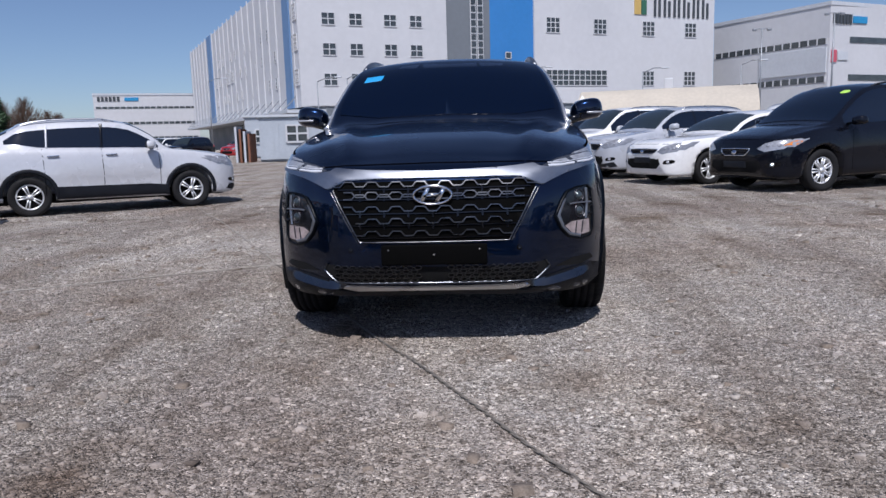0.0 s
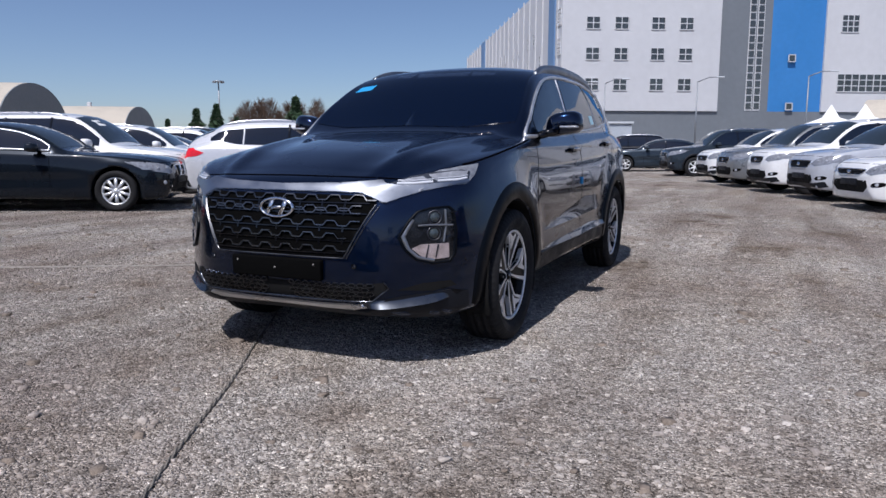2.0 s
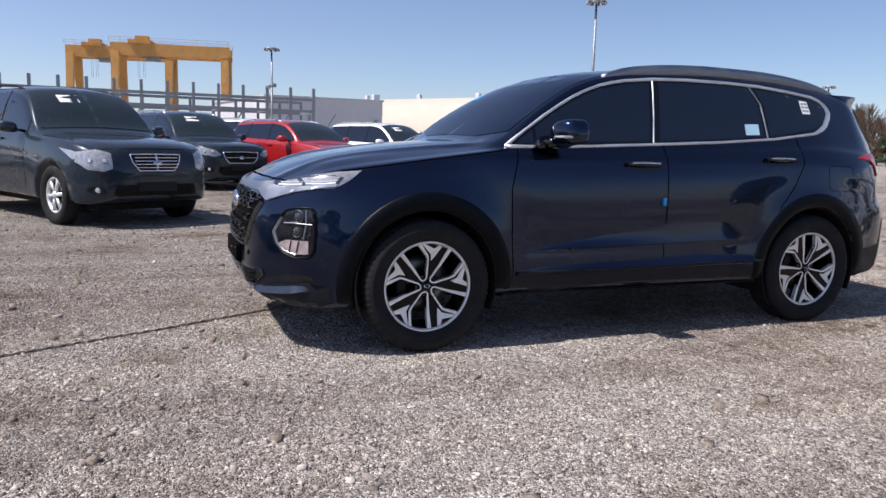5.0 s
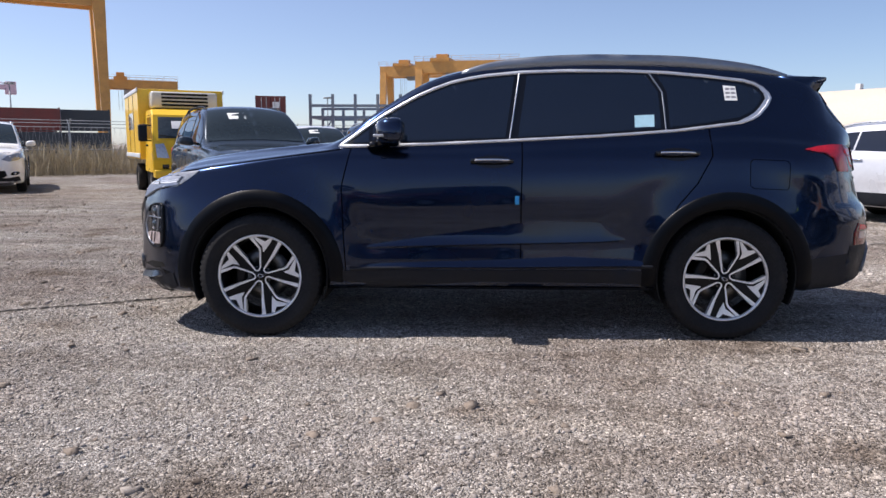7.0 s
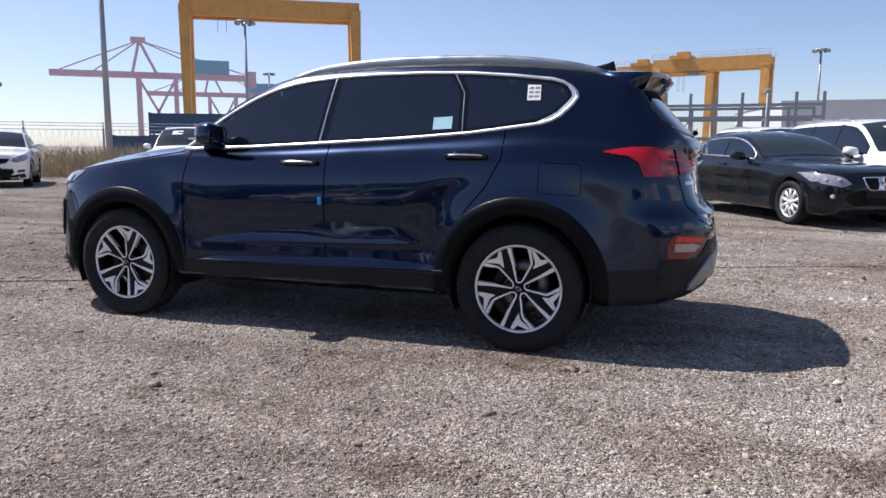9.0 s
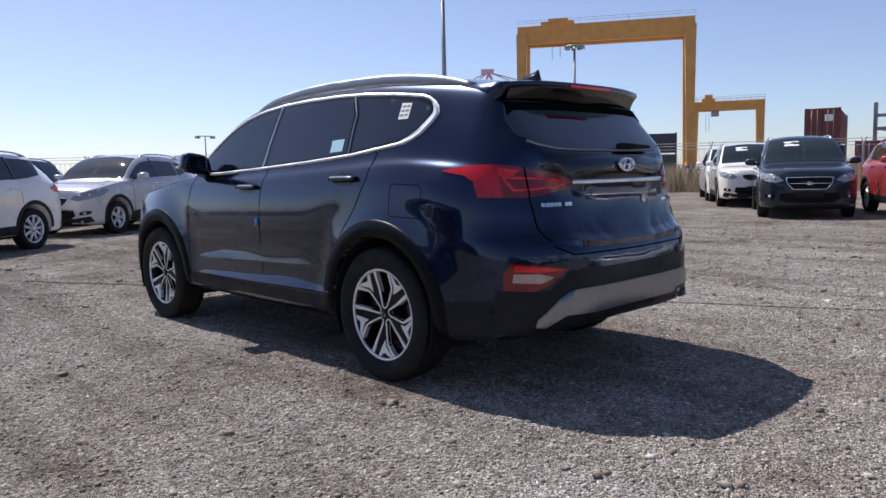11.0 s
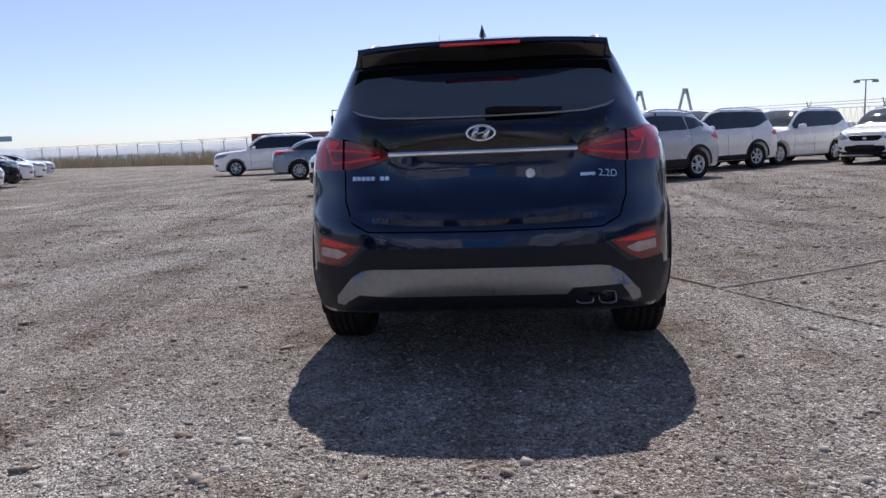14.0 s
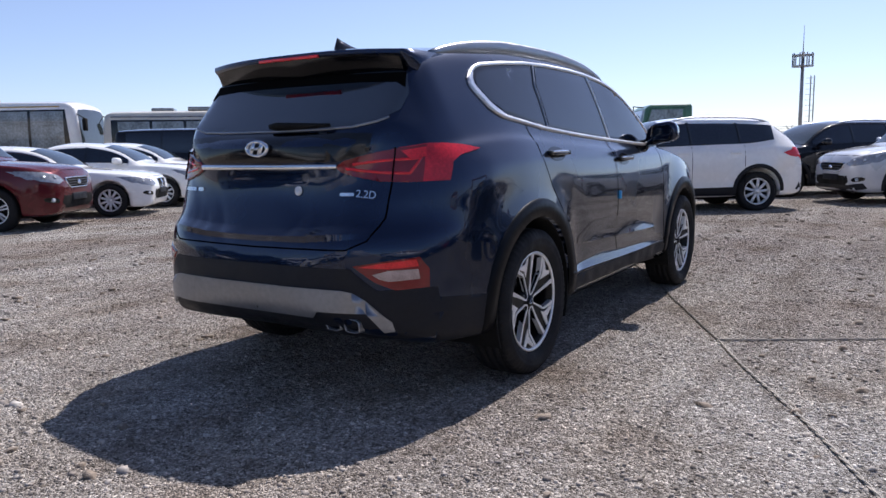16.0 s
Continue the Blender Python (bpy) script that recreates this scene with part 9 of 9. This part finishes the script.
def bus(name, label, m, L, W, H, coat, low_coat, panes, kit):
    """A bus: rounded body shell, raked front with a deep screen, side panes, lamps, vents, mirrors."""
    th = thing(name, label, "bus", m)
    f, r = -L / 2, L / 2
    K = {k: curve_keys(v) for k, v in {
        "zt": [(f, 1.1), (f + 0.05, 1.5), (f + 0.3, H - 0.2), (f + 0.7, H - 0.03), (0, H), (r - 0.4, H - 0.02), (r - 0.08, H - 0.12), (r, H - 0.5)],
        "zr": [(f, 1.05), (f + 0.05, 1.42), (f + 0.3, H - 0.32), (f + 0.7, H - 0.14), (0, H - 0.1), (r - 0.4, H - 0.12), (r - 0.08, H - 0.24), (r, H - 0.6)],
        "zs": [(f, 0.9), (f + 0.05, 1.05), (f + 0.3, 1.2), (0, 1.25), (r - 0.1, 1.25), (r, 1.2)],
        "zb": [(f, 0.45), (f + 0.1, 0.33), (0, 0.33), (r - 0.1, 0.35), (r, 0.45)],
        "w": [(f, 0.7 * W), (f + 0.1, 0.9 * W), (f + 0.4, W), (0, W), (r - 0.2, 0.99 * W), (r, 0.9 * W)],
        "ws": [(f, 0.69 * W), (f + 0.1, 0.89 * W), (f + 0.4, 0.99 * W), (0, 0.99 * W), (r - 0.2, 0.98 * W), (r, 0.88 * W)],
        "wr": [(f, 0.6 * W), (f + 0.1, 0.8 * W), (f + 0.4, 0.9 * W), (0, 0.9 * W), (r - 0.2, 0.9 * W), (r, 0.8 * W)]}.items()}
    bm = loft_body(K, [*np.linspace(f, f + 0.8, 14), *np.linspace(f + 1.1, r - 0.5, 16), *np.linspace(r - 0.4, r, 6)], 3)
    me = bpy.data.meshes.new("shell")
    bm.to_mesh(me)
    bm.free()
    sk = Skin(me)
    part_mesh("body", me, coat, th)
    part("windscreen", sk.patch(chaikin([(-0.86 * W, 1.12), (0.86 * W, 1.12), (0.84 * W, H - 0.5), (0.7 * W, H - 0.33), (-0.7 * W, H - 0.33), (-0.84 * W, H - 0.5)], 1), "y", -1, 0.01, 0.2, 0.01), S_GLASS, th, "large front screen")
    for s in (1, -1):
        part("window_band", sk.patch([(f + 0.42, 1.24), (r - 0.3, 1.24), (r - 0.3, H - 0.36), (f + 0.6, H - 0.36)], "x", s, 0.006, 0.3, 0.008), GLOSS_BLACK, th, "black band round the side windows")
        y = f + 0.62
        for i in range(panes):
            wd = (L - 1.1) / panes
            part("side_window", sk.patch([(y + 0.05, 1.3), (y + wd - 0.05, 1.3), (y + wd - 0.05, H - 0.42), (y + 0.05, H - 0.42)], "x", s, 0.01, 0.3, 0.008), BUS_GLASS, th, "side pane")
            part("window_split", sk.strip([(y + 0.05, H - 0.78), (y + wd - 0.05, H - 0.78)], 0.03, "x", s, 0.014, step=0.3), STEEL_GREY, th)
            y += wd
        part("waist_band", sk.strip([(f + 0.3, 0.93), (0, 0.93), (r - 0.2, 0.93)], 0.52, "x", s, 0.008, step=0.3), low_coat, th)
        part("headlamp", sk.patch(chaikin([(s * 0.52 * W, 0.72), (s * 0.85 * W, 0.74), (s * 0.85 * W, 0.95), (s * 0.6 * W, 0.92)], 1), "y", -1, 0.01, 0.1, 0.01), LAMP_CLEAR, th)
        part("mirror", box((s * (W + 0.1) - 0.1, f - 0.25, H - 1.15), (s * (W + 0.1) + 0.1, f - 0.12, H - 0.7), 0.04), UNDER, th)
        part("mirror_arm", rod((s * 0.8 * W, f + 0.3, H - 0.5), (s * (W + 0.1), f - 0.18, H - 0.7), 0.02, n=6), UNDER, th)
        part("roof_edge", sk.strip([(f + 0.8, H - 0.25), (r - 0.3, H - 0.25)], 0.05, "x", s, 0.01, step=0.4), low_coat, th)
        for yy in (f + 1.35, r - 1.6):
            part("wheel_well", sk.patch([(yy + (kit[0] + 0.07) * math.cos(a), 0.36 + (kit[0] + 0.07) * math.sin(a)) for a in np.linspace(0, math.pi, 14)], "x", s, 0.006, 0.2, 0.004), UNDER, th)
    part("roof_vent", box((-0.5, -0.6, H - 0.02), (0.5, 0.6, H + 0.14), 0.05), low_coat, th)
    part("roof_vent", box((-0.4, r - 2.4, H - 0.04), (0.4, r - 1.6, H + 0.1), 0.05), low_coat, th)
    wk = plain_wheel(kit[0], kit[0] * 0.6, 0.22, 8, False, STEEL)
    put_wheels(th, wk, [(s * (W - 0.1), yy, kit[0] - 0.005) for s in (1, -1) for yy in (f + 1.35, r - 1.6)])
    return th


bus("minibus", "cream minibus with a black window band behind the parked cars", pose(20.35, -14.56, 0, 0, 0, 224 + 90), 7.0, 1.02, 2.75, PAINT_CREAM, PAINT_MID, 5, (0.37,))
bus("coach", "white and ochre coach with a large front screen and black mirrors", pose(27.8, -10.0, 0, 0, 0, 212 + 90), 9.0, 1.2, 3.2, PAINT_WHITE, PAINT_OCHRE, 6, (0.46,))


# ---- the ground ----
rings = [0.0, *np.linspace(0.4, 14, 70), *np.geomspace(15, 4500, 46)]
verts, faces, N = [(0, 0, ground_height(0, 0))], [], 160
for r in rings[1:]:
    for j in range(N):
        a = 2 * math.pi * j / N
        x, y = r * math.cos(a), r * math.sin(a)
        verts.append((x, y, ground_height(x, y) if r < 60 else 0.0))
for j in range(N):
    faces.append((0, 1 + j, 1 + (j + 1) % N))
for i in range(len(rings) - 2):
    o, q = 1 + i * N, 1 + (i + 1) * N
    for j in range(N):
        faces.append((o + j, q + j, q + (j + 1) % N, o + (j + 1) % N))
gm = bpy.data.meshes.new("ground")
gm.from_pydata(verts, [], faces)
ground = tagged(part_mesh("ground", gm, GRAVEL), "compacted grey-brown gravel of the parking lot with darker patches", "ground", kind="structure")


def scatter_stones(name, count, r0, r1, s0, s1, power, label, material):
    """Loose angular stones lying on the ground in a ring round the car, as one mesh."""
    rng = np.random.default_rng(11 + count)
    # a crushed chip: an uneven block with an open underside
    base = np.array([(sx, sy, sz) for sz in (-0.7, 0.7) for sx, sy in ((-0.75, -0.75), (0.75, -0.75), (0.75, 0.75), (-0.75, 0.75))])
    tri = np.array([(4, 5, 6), (4, 6, 7), *[f for k in range(4) for f in ((k, (k + 1) % 4, 4 + (k + 1) % 4), (k, 4 + (k + 1) % 4, 4 + k))]])
    a = rng.uniform(0, 2 * np.pi, count)
    r = np.sqrt(rng.uniform(r0 * r0, r1 * r1, count))
    x, y = r * np.cos(a), r * np.sin(a)
    size = s0 + (s1 - s0) * rng.random(count) ** power
    k = len(base)
    shape = base[None] * rng.uniform(0.5, 1.35, (count, k, 1))
    stretch = np.stack([rng.uniform(0.75, 1.35, count), rng.uniform(0.7, 1.1, count), rng.uniform(0.4, 0.75, count)], 1)
    shape = shape * stretch[:, None] * size[:, None, None]
    t = rng.uniform(0, 2 * np.pi, count)
    c, s = np.cos(t)[:, None], np.sin(t)[:, None]
    px, py = shape[..., 0] * c - shape[..., 1] * s + x[:, None], shape[..., 0] * s + shape[..., 1] * c + y[:, None]
    gz = np.array([ground_height(u, v) for u, v in zip(x, y)])
    pz = shape[..., 2] + (gz + size * 0.12)[:, None]
    co = np.stack([px, py, pz], -1).reshape(-1, 3).astype(np.float32)
    idx = (tri[None] + (np.arange(count) * k)[:, None, None]).reshape(-1).astype(np.int32)
    me = bpy.data.meshes.new(name)
    me.vertices.add(len(co))
    me.vertices.foreach_set("co", co.ravel())
    nf = len(idx) // 3
    me.loops.add(len(idx))
    me.loops.foreach_set("vertex_index", idx)
    me.polygons.add(nf)
    me.polygons.foreach_set("loop_start", np.arange(0, len(idx), 3, dtype=np.int32))
    me.update(calc_edges=True)
    me.validate()
    return tagged(part_mesh(name, me, material, smooth=False), label, "gravel", kind="stuff")


scatter_stones("loose_gravel", 90000, 0.9, 4.9, 0.0025, 0.0125, 3.0, "loose grey crushed stones lying all over the lot", PEBBLE)
scatter_stones("scattered_stones", 24000, 3.0, 15.0, 0.006, 0.026, 2.6, "larger pale stones scattered over the gravel", PEBBLE)
scatter_stones("earth_clods", 3600, 1.8, 12.0, 0.010, 0.036, 2.4, "dark brown earth clods and chips lying on the gravel", CLOD)


def rope(name, pts, r, material, label):
    """A twisted rope lying on the ground along a line."""
    line = []
    for (x0, y0), (x1, y1) in zip(pts, pts[1:]):
        cnt = max(2, int(math.hypot(x1 - x0, y1 - y0) / 0.018))
        line += [(x0 + (x1 - x0) * i / cnt, y0 + (y1 - y0) * i / cnt) for i in range(cnt)]
    bm = bmesh.new()
    for strand in (0, math.pi):
        rows = []
        for i, (x, y) in enumerate(line):
            t = i * 0.75 + strand
            wx = 0.02 * noise.noise((i * 0.02, 1.0, 0.0))
            cx, cy, cz = x + wx + 0.55 * r * math.cos(t), y + wx * 0.5 + 0.3 * r * math.cos(t), ground_height(x, y) + r * 1.1 + 0.55 * r * math.sin(t)
            (ax, ay), (bx, by) = line[max(i - 1, 0)], line[min(i + 1, len(line) - 1)]
            d = Vector((by - ay, ax - bx, 0)).normalized()
            rows.append([bm.verts.new((cx + d.x * r * 0.62 * math.cos(q), cy + d.y * r * 0.62 * math.cos(q), cz + r * 0.62 * math.sin(q))) for q in (0, 1.257, 2.513, 3.77, 5.027)])
        for one, two in zip(rows, rows[1:]):
            for j in range(5):
                bm.faces.new((one[j], one[(j + 1) % 5], two[(j + 1) % 5], two[j]))
    bmesh.ops.recalc_face_normals(bm, faces=bm.faces)
    return tagged(part(name, bm, material), label, "rope")


rope("rope", [(1.0, -4.75), (0.6, -3.92), (-0.01, -2.75), (-0.66, -1.53), (-0.83, -1.2), (-1.57, 0.26)], 0.0068, ROPE, "dark twisted rope lying on the gravel under the car")
rope("rope", [(-1.58, 0.275), (-2.44, 2.01), (-4.3, 5.75), (-6.2, 9.6)], 0.0068, ROPE_PALE, "pale twisted rope lying along the gravel beside the car")
rope("rope", [(-1.57, 0.26), (-2.35, -0.17), (-3.35, -0.80), (-5.8, -1.95), (-9.4, -3.9)], 0.0075, ROPE_PALE, "pale twisted rope crossing the gravel")
